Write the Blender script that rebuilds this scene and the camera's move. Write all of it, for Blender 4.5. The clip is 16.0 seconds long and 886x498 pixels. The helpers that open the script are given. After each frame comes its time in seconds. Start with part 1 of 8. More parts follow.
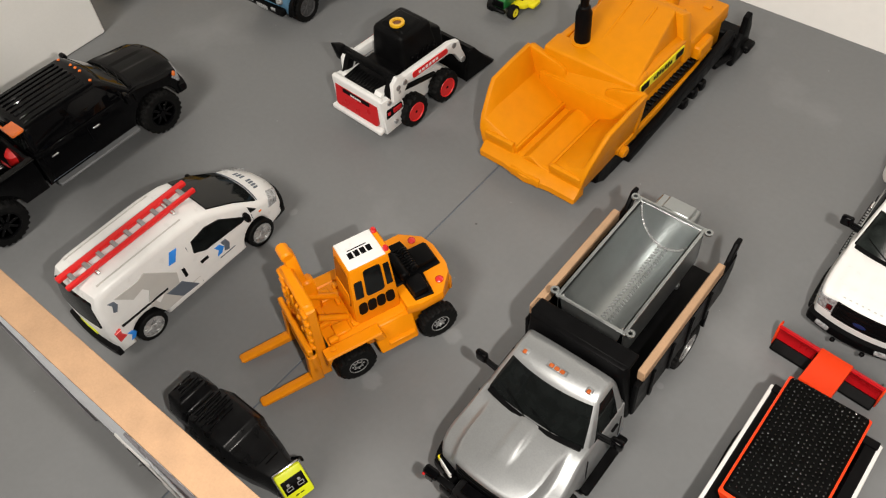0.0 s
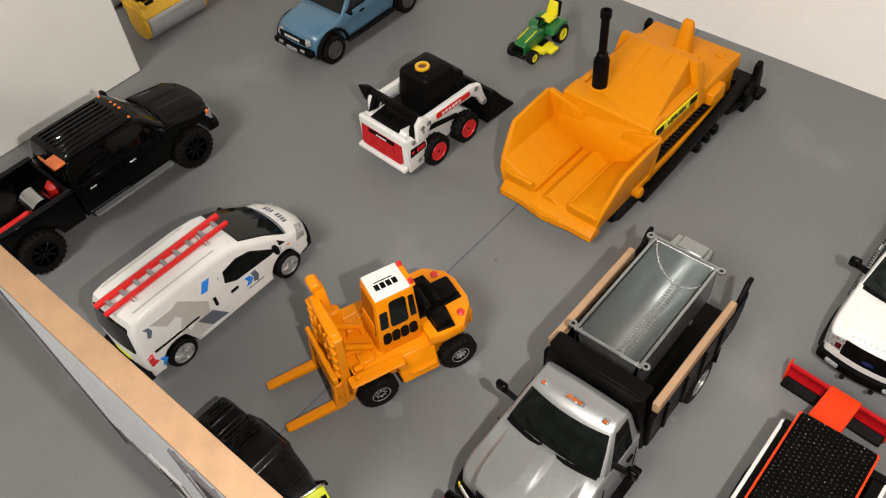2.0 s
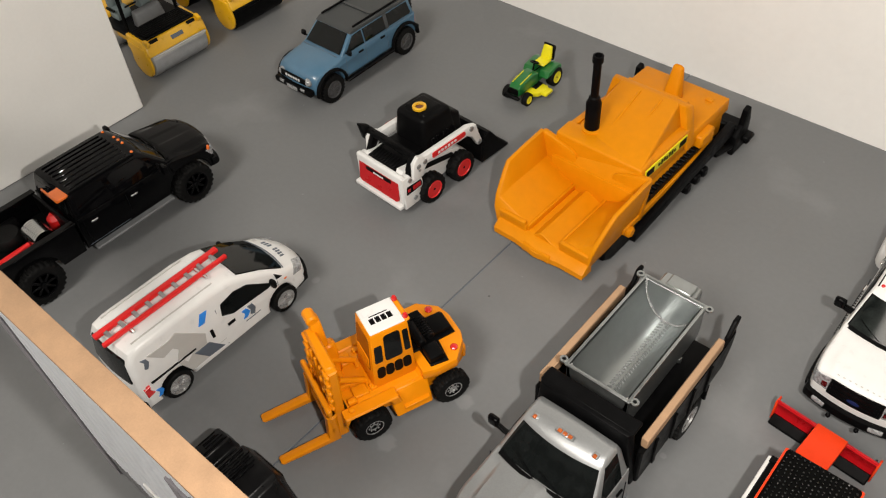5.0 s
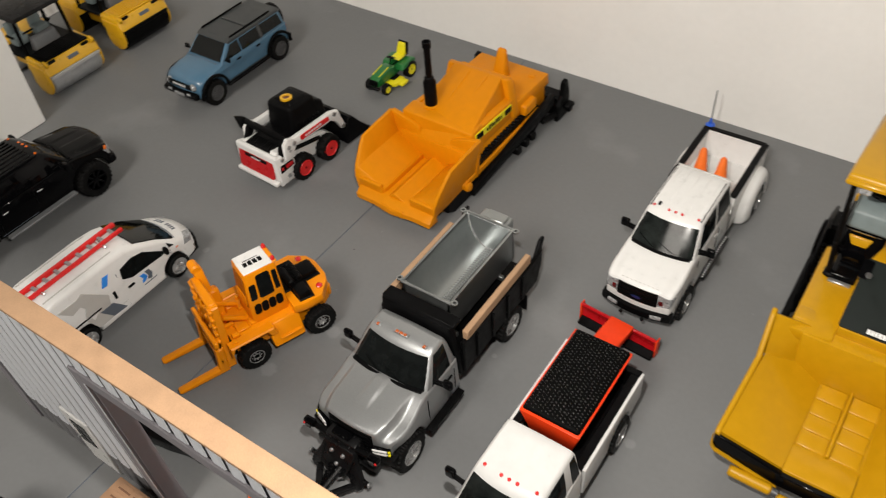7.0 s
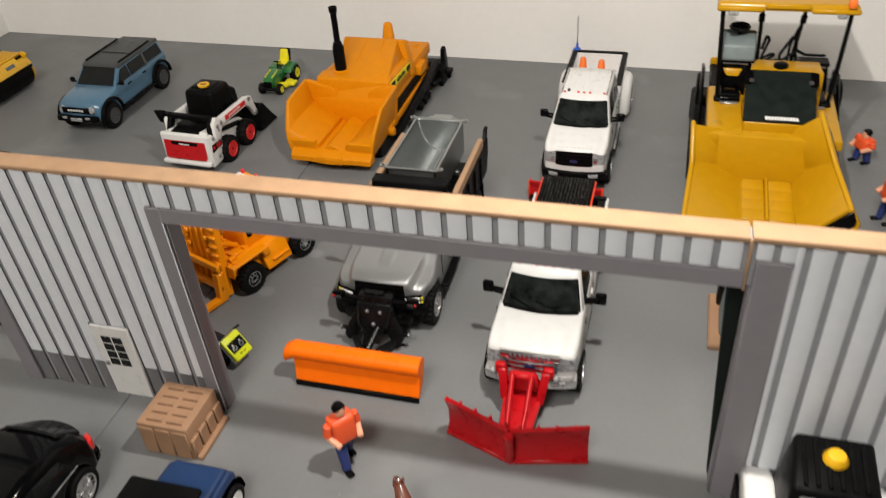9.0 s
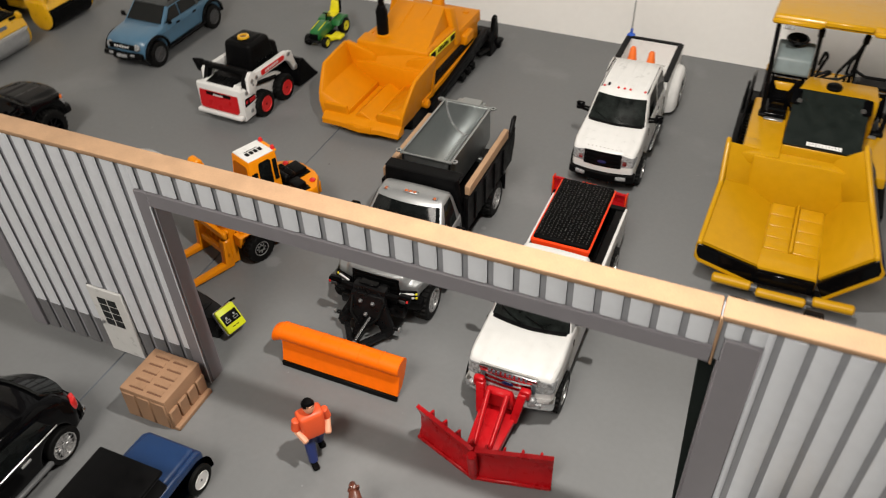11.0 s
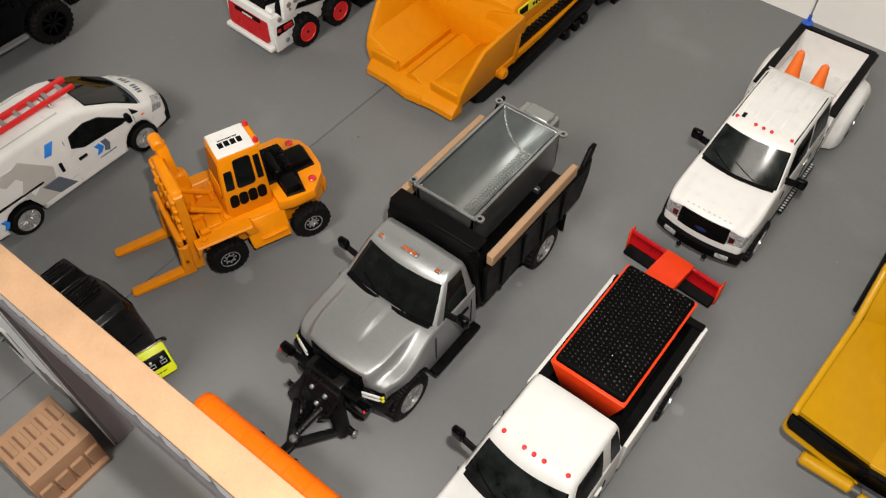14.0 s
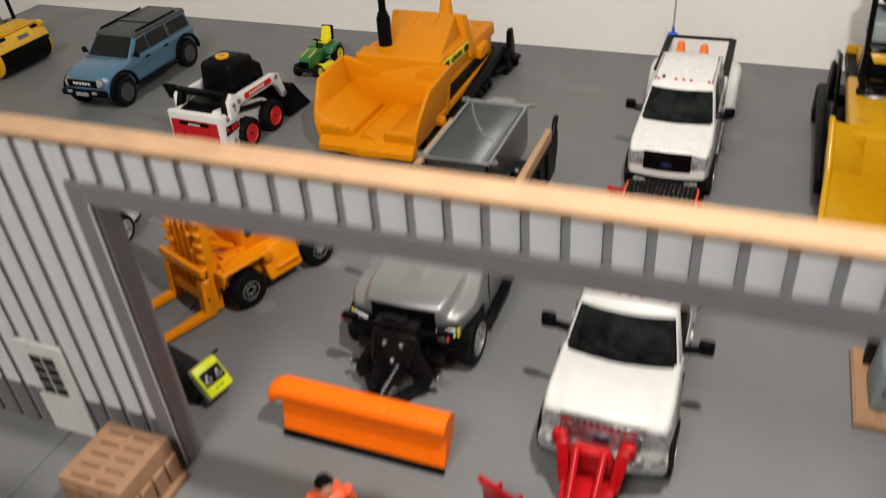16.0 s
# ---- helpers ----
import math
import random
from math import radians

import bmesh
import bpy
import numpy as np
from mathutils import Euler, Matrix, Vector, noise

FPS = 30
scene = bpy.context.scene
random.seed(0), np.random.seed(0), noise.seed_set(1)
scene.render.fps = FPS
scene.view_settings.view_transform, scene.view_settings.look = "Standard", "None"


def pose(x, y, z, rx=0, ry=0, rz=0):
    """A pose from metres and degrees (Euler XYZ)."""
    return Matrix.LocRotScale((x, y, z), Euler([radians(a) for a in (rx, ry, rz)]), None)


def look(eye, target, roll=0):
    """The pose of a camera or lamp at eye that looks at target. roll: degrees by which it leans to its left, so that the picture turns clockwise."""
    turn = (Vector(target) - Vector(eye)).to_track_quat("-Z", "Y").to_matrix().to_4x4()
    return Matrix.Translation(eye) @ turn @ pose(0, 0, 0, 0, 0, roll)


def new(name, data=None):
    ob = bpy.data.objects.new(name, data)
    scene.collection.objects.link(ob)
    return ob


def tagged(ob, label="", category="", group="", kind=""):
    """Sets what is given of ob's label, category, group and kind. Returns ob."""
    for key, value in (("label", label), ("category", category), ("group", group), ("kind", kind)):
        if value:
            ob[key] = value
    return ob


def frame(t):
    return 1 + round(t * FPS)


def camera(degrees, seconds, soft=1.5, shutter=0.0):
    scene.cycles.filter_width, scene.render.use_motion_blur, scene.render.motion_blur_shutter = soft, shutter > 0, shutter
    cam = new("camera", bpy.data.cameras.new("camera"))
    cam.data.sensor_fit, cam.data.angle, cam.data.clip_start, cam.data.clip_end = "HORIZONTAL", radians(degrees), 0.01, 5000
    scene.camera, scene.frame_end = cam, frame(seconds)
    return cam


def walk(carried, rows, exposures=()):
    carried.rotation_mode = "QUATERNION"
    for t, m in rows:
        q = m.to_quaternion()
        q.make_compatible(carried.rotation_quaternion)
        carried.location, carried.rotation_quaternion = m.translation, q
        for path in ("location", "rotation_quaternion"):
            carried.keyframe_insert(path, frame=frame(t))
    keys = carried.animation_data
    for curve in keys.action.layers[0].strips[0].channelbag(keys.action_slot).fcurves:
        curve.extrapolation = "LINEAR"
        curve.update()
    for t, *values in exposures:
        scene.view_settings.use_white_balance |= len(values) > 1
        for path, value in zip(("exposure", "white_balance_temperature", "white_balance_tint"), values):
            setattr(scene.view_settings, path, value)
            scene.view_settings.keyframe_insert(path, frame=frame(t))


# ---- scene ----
# The whole place is a 1:64 model layout: sizes below are the full-size metres of what is modelled, K brings them to true size.
K = 1 / 64
FOV = 56.73
PATH = [  # seconds, eye, target (toy-scale metres), roll
    (0, (6.102, -0.761, 14.485), (1.776, 3.678, 6.638), -6.41),
    (0.5, (6.083, -0.859, 14.714), (1.785, 3.582, 6.852), -6.16),
    (1, (6.048, -1.150, 14.815), (1.594, 3.414, 7.112), -5.86),
    (1.5, (6.099, -1.317, 14.886), (1.530, 3.302, 7.284), -5.76),
    (2, (6.250, -1.269, 14.980), (1.614, 3.376, 7.434), -5.97),
    (2.5, (6.315, -1.266, 15.051), (1.652, 3.421, 7.548), -5.84),
    (3, (6.333, -1.370, 15.115), (1.629, 3.330, 7.647), -5.73),
    (3.5, (6.376, -1.417, 15.171), (1.627, 3.308, 7.746), -5.72),
    (5.8, (6.565, -1.568, 15.257), (1.803, 3.490, 8.065), -4.22),
    (6, (7.202, -1.663, 15.891), (2.528, 3.445, 8.676), -4.43),
    (6.5, (8.997, -1.908, 16.291), (4.471, 3.416, 9.138), -5.23),
    (7, (10.533, -3.274, 16.508), (6.215, 2.318, 9.431), -4.90),
    (7.5, (10.360, -4.560, 15.820), (6.681, 1.809, 9.045), -2.74),
    (8, (9.567, -7.485, 15.644), (5.949, -0.647, 9.308), -4.65),
    (8.5, (8.893, -9.251, 14.256), (5.872, -1.886, 8.203), -4.75),
    (9, (8.604, -10.623, 13.084), (6.142, -2.903, 7.224), -4.29),
    (9.2, (8.879, -11.020, 12.883), (6.511, -3.243, 7.060), -3.95),
    (11.3, (9.721, -7.751, 14.150), (6.471, -1.178, 7.351), -0.53),
    (11.5, (9.708, -6.230, 13.743), (6.383, 0.072, 6.727), 0.25),
    (12, (8.640, -3.286, 13.418), (5.221, 2.573, 6.071), 2.64),
    (12.5, (8.769, -2.091, 14.063), (5.057, 3.039, 6.323), 0.61),
    (13, (8.870, -0.802, 14.084), (5.247, 3.778, 5.966), -0.23),
    (13.5, (8.584, -0.922, 13.908), (4.915, 3.753, 5.865), -0.13),
    (14, (8.412, -1.267, 13.839), (4.674, 3.516, 5.891), 0.08),
    (14.5, (8.171, -0.907, 13.656), (4.481, 4.261, 5.931), -0.81),
    (15, (8.174, -2.403, 13.168), (4.760, 3.763, 6.074), -0.12),
    (15.5, (7.800, -4.679, 12.465), (4.397, 2.316, 6.181), -3.35),
    (16, (7.659, -6.889, 10.235), (4.456, 0.726, 4.599), -3.96),
]
cam = camera(FOV, 16.0, soft=1.15, shutter=0.6)
walk(cam, [(t, look([K * v for v in eye], [K * v for v in aim], roll)) for t, eye, aim, roll in PATH],
     [(0.0, -0.12), (3.5, -0.15), (6.0, -0.22), (6.5, -0.27), (7.0, -0.38), (8.0, -0.46), (8.6, -0.43), (9.0, -0.35), (11.5, -0.36), (13.0, -0.36), (14.5, -0.32), (15.0, -0.36), (16.0, -0.39)])

# ---- world and light ----
world = bpy.data.worlds.new("room")
scene.world = world
world.use_nodes = True
world.node_tree.nodes["Background"].inputs["Color"].default_value = (1.0, 0.93, 0.85, 1)
world.node_tree.nodes["Background"].inputs["Strength"].default_value = 0.02


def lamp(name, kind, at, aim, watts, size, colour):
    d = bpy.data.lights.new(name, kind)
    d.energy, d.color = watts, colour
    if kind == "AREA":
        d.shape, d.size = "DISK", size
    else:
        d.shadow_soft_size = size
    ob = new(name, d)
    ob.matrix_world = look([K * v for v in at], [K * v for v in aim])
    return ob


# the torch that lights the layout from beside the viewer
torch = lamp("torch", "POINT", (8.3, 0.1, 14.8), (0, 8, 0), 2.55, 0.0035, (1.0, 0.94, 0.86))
# broad unseen fill lamp, added before the layout to lift wall faces and shadows
ceiling = lamp("front_fill", "AREA", (2, -38, 54), (2, 8, 0), 8.6, 0.35, (1.0, 0.93, 0.84))
scene.view_settings.exposure = 0.0


# ---- materials ----
def mat(name, col, rough=0.45, metal=0.0, var=0.06, size=0.004, bump=0.0, coat=0.0, spec=0.5, speck=0.0, alpha=None):
    """A paint, plastic or metal: colour mottled at two scales (size: the larger one, in metres), uneven gloss, fine relief."""
    m = bpy.data.materials.new(name)
    m.use_nodes = True
    n, l = m.node_tree.nodes, m.node_tree.links
    b = n["Principled BSDF"]
    b.inputs["Metallic"].default_value = metal
    b.inputs["Coat Weight"].default_value = coat
    b.inputs["Coat Roughness"].default_value = 0.12
    b.inputs["Specular IOR Level"].default_value = spec
    co = n.new("ShaderNodeTexCoord")
    big, fine = n.new("ShaderNodeTexNoise"), n.new("ShaderNodeTexNoise")
    for tex, s, det in ((big, 1 / size, 4.0), (fine, 14 / size, 2.0)):
        tex.inputs["Scale"].default_value, tex.inputs["Detail"].default_value = s, det
        l.new(co.outputs["Object"], tex.inputs["Vector"])
    add = n.new("ShaderNodeMath")
    add.operation = "MULTIPLY_ADD"
    l.new(fine.outputs["Fac"], add.inputs[0])
    add.inputs[1].default_value = 0.5
    l.new(big.outputs["Fac"], add.inputs[2])
    ramp = n.new("ShaderNodeMapRange")
    ramp.inputs["From Min"].default_value, ramp.inputs["From Max"].default_value = 0.45, 1.05
    ramp.inputs["To Min"].default_value, ramp.inputs["To Max"].default_value = 1 - var * 1.6, 1 + var
    l.new(add.outputs[0], ramp.inputs["Value"])
    mul = n.new("ShaderNodeVectorMath")
    mul.operation = "SCALE"
    mul.inputs[0].default_value = col[:3]
    l.new(ramp.outputs[0], mul.inputs["Scale"])
    l.new(mul.outputs[0], b.inputs["Base Color"])
    ro = n.new("ShaderNodeMapRange")
    ro.inputs["From Min"].default_value, ro.inputs["From Max"].default_value = 0.3, 0.7
    ro.inputs["To Min"].default_value, ro.inputs["To Max"].default_value = max(0.02, rough - 0.2 * rough), min(1, rough + 0.2 * rough)
    l.new(big.outputs["Fac"], ro.inputs["Value"])
    l.new(ro.outputs[0], b.inputs["Roughness"])
    if bump:
        bp = n.new("ShaderNodeBump")
        bp.inputs["Strength"].default_value, bp.inputs["Distance"].default_value = 0.6, bump
        l.new(fine.outputs["Fac"], bp.inputs["Height"])
        l.new(bp.outputs[0], b.inputs["Normal"])
    return m


M = dict(
    white=mat("white enamel", (0.74, 0.74, 0.73), 0.32, coat=0.15, var=0.03, spec=0.3),
    offwhite=mat("off-white enamel", (0.63, 0.63, 0.622), 0.34, var=0.04, spec=0.3),
    orange=mat("orange moulded plastic", (0.68, 0.235, 0.001), 0.48, var=0.04, bump=0.00004, spec=0.16),
    liftorange=mat("orange enamel", (0.78, 0.25, 0.002), 0.36, var=0.04, spec=0.25),
    plough=mat("plough orange paint", (0.95, 0.16, 0.001), 0.42, var=0.05, spec=0.2),
    red=mat("red paint", (0.44, 0.006, 0.01), 0.3, var=0.1, spec=0.3),
    doorred=mat("bright red enamel", (0.5, 0.01, 0.014), 0.3, var=0.06, spec=0.3),
    redbox=mat("red orange paint", (0.8, 0.05, 0.008), 0.4, var=0.05, spec=0.2),
    bright=mat("bright red plastic", (0.64, 0.014, 0.014), 0.4, var=0.05),
    cat=mat("yellow enamel", (0.49, 0.255, 0.003), 0.36, var=0.05, coat=0.16, spec=0.3),
    rolleryel=mat("roller yellow enamel", (0.76, 0.42, 0.01), 0.33, var=0.05, coat=0.4),
    black=mat("black plastic", (0.003, 0.003, 0.0033), 0.42, spec=0.08, var=0.25, bump=0.00003),
    gloss=mat("black enamel", (0.002, 0.002, 0.0024), 0.08, var=0.2, spec=0.13),
    rubber=mat("tyre rubber", (0.005, 0.005, 0.005), 0.6, spec=0.12, var=0.3, bump=0.00005),
    cabshade=mat("shaded orange of the cab inside", (0.34, 0.1, 0.002), 0.5, var=0.1, spec=0.2),
    glass=mat("smoked window plastic", (0.006, 0.0072, 0.0072), 0.05, var=0.35, spec=0.22),
    clearglass=mat("window plastic over a grey cabin", (0.014, 0.017, 0.016), 0.12, var=0.6, size=0.004, spec=0.14),
    chrome=mat("plated chrome", (0.72, 0.72, 0.72), 0.16, metal=1.0, var=0.08),
    steel=mat("grey cast metal", (0.42, 0.43, 0.44), 0.42, metal=0.85, var=0.14, bump=0.00005),
    silver=mat("silver metallic paint", (0.35, 0.36, 0.365), 0.4, metal=0.62, var=0.06, size=0.0005, bump=0.00001),
    zinc=mat("dull galvanised metal", (0.38, 0.40, 0.40), 0.36, metal=0.93, var=0.06, size=0.003, bump=0.00005),
    chain=mat("dull chain metal", (0.2, 0.21, 0.21), 0.5, metal=0.3, var=0.1),
    drumsteel=mat("ground drum steel", (0.5, 0.51, 0.52), 0.34, metal=0.6, var=0.1, bump=0.00003),
    alloy=mat("bright alloy paint", (0.38, 0.38, 0.38), 0.28, metal=0.5, var=0.1),
    runner=mat("grey step plastic", (0.06, 0.06, 0.062), 0.4, var=0.1),
    amber=mat("amber lens", (0.75, 0.15, 0.01), 0.2, var=0.1, coat=0.6),
    roofamber=mat("dull amber lens", (0.42, 0.09, 0.015), 0.25, var=0.15, coat=0.4),
    redlens=mat("red lens", (0.65, 0.02, 0.02), 0.2, var=0.1, coat=0.6),
    clear=mat("clear lens", (0.38, 0.39, 0.4), 0.16, metal=0.2, var=0.5, size=0.001, coat=0.6),
    blue=mat("steel blue enamel", (0.072, 0.165, 0.26), 0.36, var=0.05, coat=0.3),
    navy=mat("dark blue enamel", (0.006, 0.032, 0.11), 0.4, var=0.08),
    green=mat("green enamel", (0.012, 0.15, 0.03), 0.36, var=0.08, coat=0.3),
    lemon=mat("lemon yellow plastic", (0.82, 0.72, 0.01), 0.42, var=0.05),
    hivis=mat("fluorescent yellow label", (0.72, 0.78, 0.01), 0.45, var=0.04),
    grey=mat("grey moulded plastic", (0.12, 0.125, 0.13), 0.5, var=0.1, bump=0.00004),
    seatgrey=mat("seat grey plastic", (0.17, 0.21, 0.215), 0.5, var=0.08),
    darkroof=mat("dark grey roof paint", (0.042, 0.046, 0.048), 0.42, var=0.08),
    wood=mat("bare basswood", (0.40, 0.248, 0.143), 0.8, var=0.1, size=0.006, bump=0.00008),
    slotshade=mat("tan resin in slot shade", (0.16, 0.075, 0.04), 0.65, var=0.12),
    tan=mat("tan resin", (0.34, 0.195, 0.11), 0.65, var=0.09, bump=0.00006),
    trim=mat("grey printed trim", (0.23, 0.22, 0.24), 0.55, var=0.05),
    sheet=mat("white printed cladding", (0.74, 0.77, 0.82), 0.5, var=0.03),
    rib=mat("grey cladding groove", (0.31, 0.32, 0.345), 0.55, var=0.08),
    skirt=mat("grey cladding skirt", (0.17, 0.17, 0.18), 0.55, var=0.06),
    shirt=mat("orange red figure paint", (0.80, 0.10, 0.025), 0.5, var=0.05),
    skin=mat("flesh figure paint", (0.75, 0.36, 0.22), 0.5, var=0.05),
    denim=mat("blue figure paint", (0.02, 0.035, 0.16), 0.5, var=0.1),
    brown=mat("brown resin", (0.13, 0.035, 0.018), 0.35, var=0.15, coat=0.3),
    cone=mat("cone orange plastic", (0.85, 0.17, 0.02), 0.5, var=0.06),
    pale=mat("pale grey decal", (0.47, 0.46, 0.44), 0.4, var=0.03),
    skyblue=mat("blue decal", (0.02, 0.22, 0.72), 0.4, var=0.03),
    slate=mat("slate grey decal", (0.10, 0.12, 0.15), 0.4, var=0.04),
    badge=mat("dark blue badge", (0.006, 0.02, 0.09), 0.3, var=0.1),
    smoke=mat("smoked lamp glass", (0.05, 0.05, 0.05), 0.12, var=0.3, spec=0.4),
    bead=mat("black glossy beads", (0.002, 0.002, 0.002), 0.12, var=0.3, spec=0.9),
    mesh=mat("black mesh cloth", (0.002, 0.002, 0.002), 0.6, var=0.3, spec=0.05),
    satin=mat("satin black plastic", (0.006, 0.006, 0.0065), 0.3, var=0.3, spec=0.2, bump=0.00006),
    antenna=mat("blue antenna plastic", (0.02, 0.10, 0.55), 0.4, var=0.05),
    darkgreen=mat("dark green board", (0.007, 0.011, 0.0095), 0.5, var=0.15, spec=0.15),
    foam=mat("white board", (0.83, 0.82, 0.795), 0.75, var=0.02, size=0.02),
    card=mat("brown card edge", (0.25, 0.14, 0.08), 0.85, var=0.3, size=0.002),
    plaster=mat("white painted wall", (0.84, 0.825, 0.80), 0.8, var=0.025, size=0.05, bump=0.00005),
)


def floor_material():
    """Grey painted board: broad mottling, dull scuffs, pale dust specks."""
    m = mat("grey painted floor board", (0.166, 0.171, 0.175), 0.55, var=0.05, size=0.03, bump=0.00002)
    n, l = m.node_tree.nodes, m.node_tree.links
    b = n["Principled BSDF"]
    old = b.inputs["Base Color"].links[0].from_socket
    co = n["Texture Coordinate"]
    spots = n.new("ShaderNodeTexVoronoi")
    spots.inputs["Scale"].default_value = 85
    l.new(co.outputs["Object"], spots.inputs["Vector"])
    pick = n.new("ShaderNodeMath")
    pick.operation = "LESS_THAN"
    l.new(spots.outputs["Distance"], pick.inputs[0])
    pick.inputs[1].default_value = 0.03
    smear = n.new("ShaderNodeTexNoise")
    smear.inputs["Scale"].default_value, smear.inputs["Detail"].default_value = 22, 5
    l.new(co.outputs["Object"], smear.inputs["Vector"])
    sr = n.new("ShaderNodeMapRange")
    sr.inputs["From Min"].default_value, sr.inputs["From Max"].default_value = 0.58, 0.82
    l.new(smear.outputs["Fac"], sr.inputs["Value"])
    sm = n.new("ShaderNodeMath")
    sm.operation = "MULTIPLY"
    l.new(sr.outputs[0], sm.inputs[0])
    sm.inputs[1].default_value = 0.34
    mx = n.new("ShaderNodeMath")
    mx.operation = "MULTIPLY_ADD"
    l.new(pick.outputs[0], mx.inputs[0])
    mx.inputs[1].default_value = 0.35
    l.new(sm.outputs[0], mx.inputs[2])
    mix = n.new("ShaderNodeMix")
    mix.data_type = "RGBA"
    l.new(mx.outputs[0], mix.inputs["Factor"])
    l.new(old, mix.inputs["A"])
    mix.inputs["B"].default_value = (0.34, 0.345, 0.35, 1)
    # dried water marks: a pale rim round a faint disc
    last = mix.outputs["Result"]
    for x, y, r, pale in ((-0.27, 5.77, 0.24, 1), (-0.92, 3.97, 0.26, 1), (-5.47, 6.2, 0.13, 1), (7.61, 6.8, 0.16, 1), (-1.73, 8.45, 0.035, 0), (3.69, 7.31, 0.09, 1)):
        d = n.new("ShaderNodeVectorMath")
        d.operation = "DISTANCE"
        l.new(co.outputs["Object"], d.inputs[0])
        d.inputs[1].default_value = (x * K, y * K, 0)
        wob = n.new("ShaderNodeMath")
        wob.operation = "MULTIPLY_ADD"
        l.new(n["Noise Texture.001"].outputs["Fac"], wob.inputs[0])
        wob.inputs[1].default_value = r * K * 0.7
        l.new(d.outputs["Value"], wob.inputs[2])
        band = n.new("ShaderNodeMapRange")
        band.interpolation_type = "SMOOTHSTEP"
        band.inputs["From Min"].default_value, band.inputs["From Max"].default_value = r * K * 1.35, r * K * 0.9
        band.inputs["To Max"].default_value = 0.27 if pale else 0.8
        l.new(wob.outputs[0], band.inputs["Value"])
        mk = n.new("ShaderNodeMix")
        mk.data_type = "RGBA"
        l.new(band.outputs[0], mk.inputs["Factor"])
        l.new(last, mk.inputs["A"])
        mk.inputs["B"].default_value = (0.33, 0.335, 0.335, 1) if pale else (0.05, 0.05, 0.05, 1)
        last = mk.outputs["Result"]
    l.new(last, b.inputs["Base Color"])
    return m


M["floor"] = floor_material()


# ---- mesh helpers, in full-size metres ----
def merge(bm, tmp, m=None):
    if m is not None:
        tmp.transform(m)
    made = {v: bm.verts.new(v.co) for v in tmp.verts}
    for f in tmp.faces:
        bm.faces.new([made[v] for v in f.verts])
    tmp.free()
    return bm


def box(bm, c, s, b=0.03, rot=(0, 0, 0), seg=1, top=(1, 1)):
    """A box of size s about c with worn edges; top scales its upper face."""
    t = bmesh.new()
    bmesh.ops.create_cube(t, size=1)
    for v in t.verts:
        k = top if v.co.z > 0 else (1, 1)
        v.co = Vector((v.co.x * s[0] * k[0], v.co.y * s[1] * k[1], v.co.z * s[2]))
    if b:
        bmesh.ops.bevel(t, geom=t.edges[:], offset=min(b, 0.4 * min(s)), segments=seg, profile=0.5, affect="EDGES")
    return merge(bm, t, pose(*c, *rot))


def hexa(bm, low, high, b=0.05, seg=2):
    """A solid on four low and four high corners, rounded."""
    t = bmesh.new()
    v = [t.verts.new(p) for p in (*low, *high)]
    for f in ((3, 2, 1, 0), (4, 5, 6, 7), (0, 1, 5, 4), (1, 2, 6, 5), (2, 3, 7, 6), (3, 0, 4, 7)):
        t.faces.new([v[i] for i in f])
    if b:
        bmesh.ops.bevel(t, geom=t.edges[:], offset=b, segments=seg, profile=0.5, affect="EDGES")
    return merge(bm, t)


def turned(bm, prof, at=(0, 0, 0), axis="x", n=24, rot=None):
    """A body turned about an axis from a profile of (radius, along)."""
    t = bmesh.new()
    rings = []
    for r, a in prof:
        if r < 1e-6:
            rings.append([t.verts.new((0, 0, a))])
        else:
            rings.append([t.verts.new((r * math.cos(2 * math.pi * i / n), r * math.sin(2 * math.pi * i / n), a)) for i in range(n)])
    for p, q in zip(rings, rings[1:]):
        for i in range(n):
            j = (i + 1) % n
            f = [p[i % len(p)], p[j % len(p)], q[j % len(q)], q[i % len(q)]]
            f = [v for k, v in enumerate(f) if v not in f[:k]]
            if len(f) > 2:
                t.faces.new(f)
    for ring in (rings[0][::-1], rings[-1]):
        if len(ring) > 2:
            t.faces.new(ring)
    m = {"x": pose(0, 0, 0, 0, 90, 0), "y": pose(0, 0, 0, -90, 0, 0), "z": Matrix()}[axis]
    if rot is not None:
        m = rot
    return merge(bm, t, Matrix.Translation(at) @ m)


def rod(bm, p, q, r, n=10, r2=None, b=0.0):
    """A round bar from p to q."""
    p, q = Vector(p), Vector(q)
    d = q - p
    m = d.to_track_quat("Z", "Y").to_matrix().to_4x4()
    r2 = r if r2 is None else r2
    e = min(0.3 * r, 0.3 * d.length) if b == 0 else b
    return turned(bm, [(r - e, 0), (r, e), (r2, d.length - e), (r2 - e, d.length)], p, n=n, rot=m)


def pipe(bm, pts, r, n=8):
    for p, q in zip(pts, pts[1:]):
        rod(bm, p, q, r, n)
    return bm


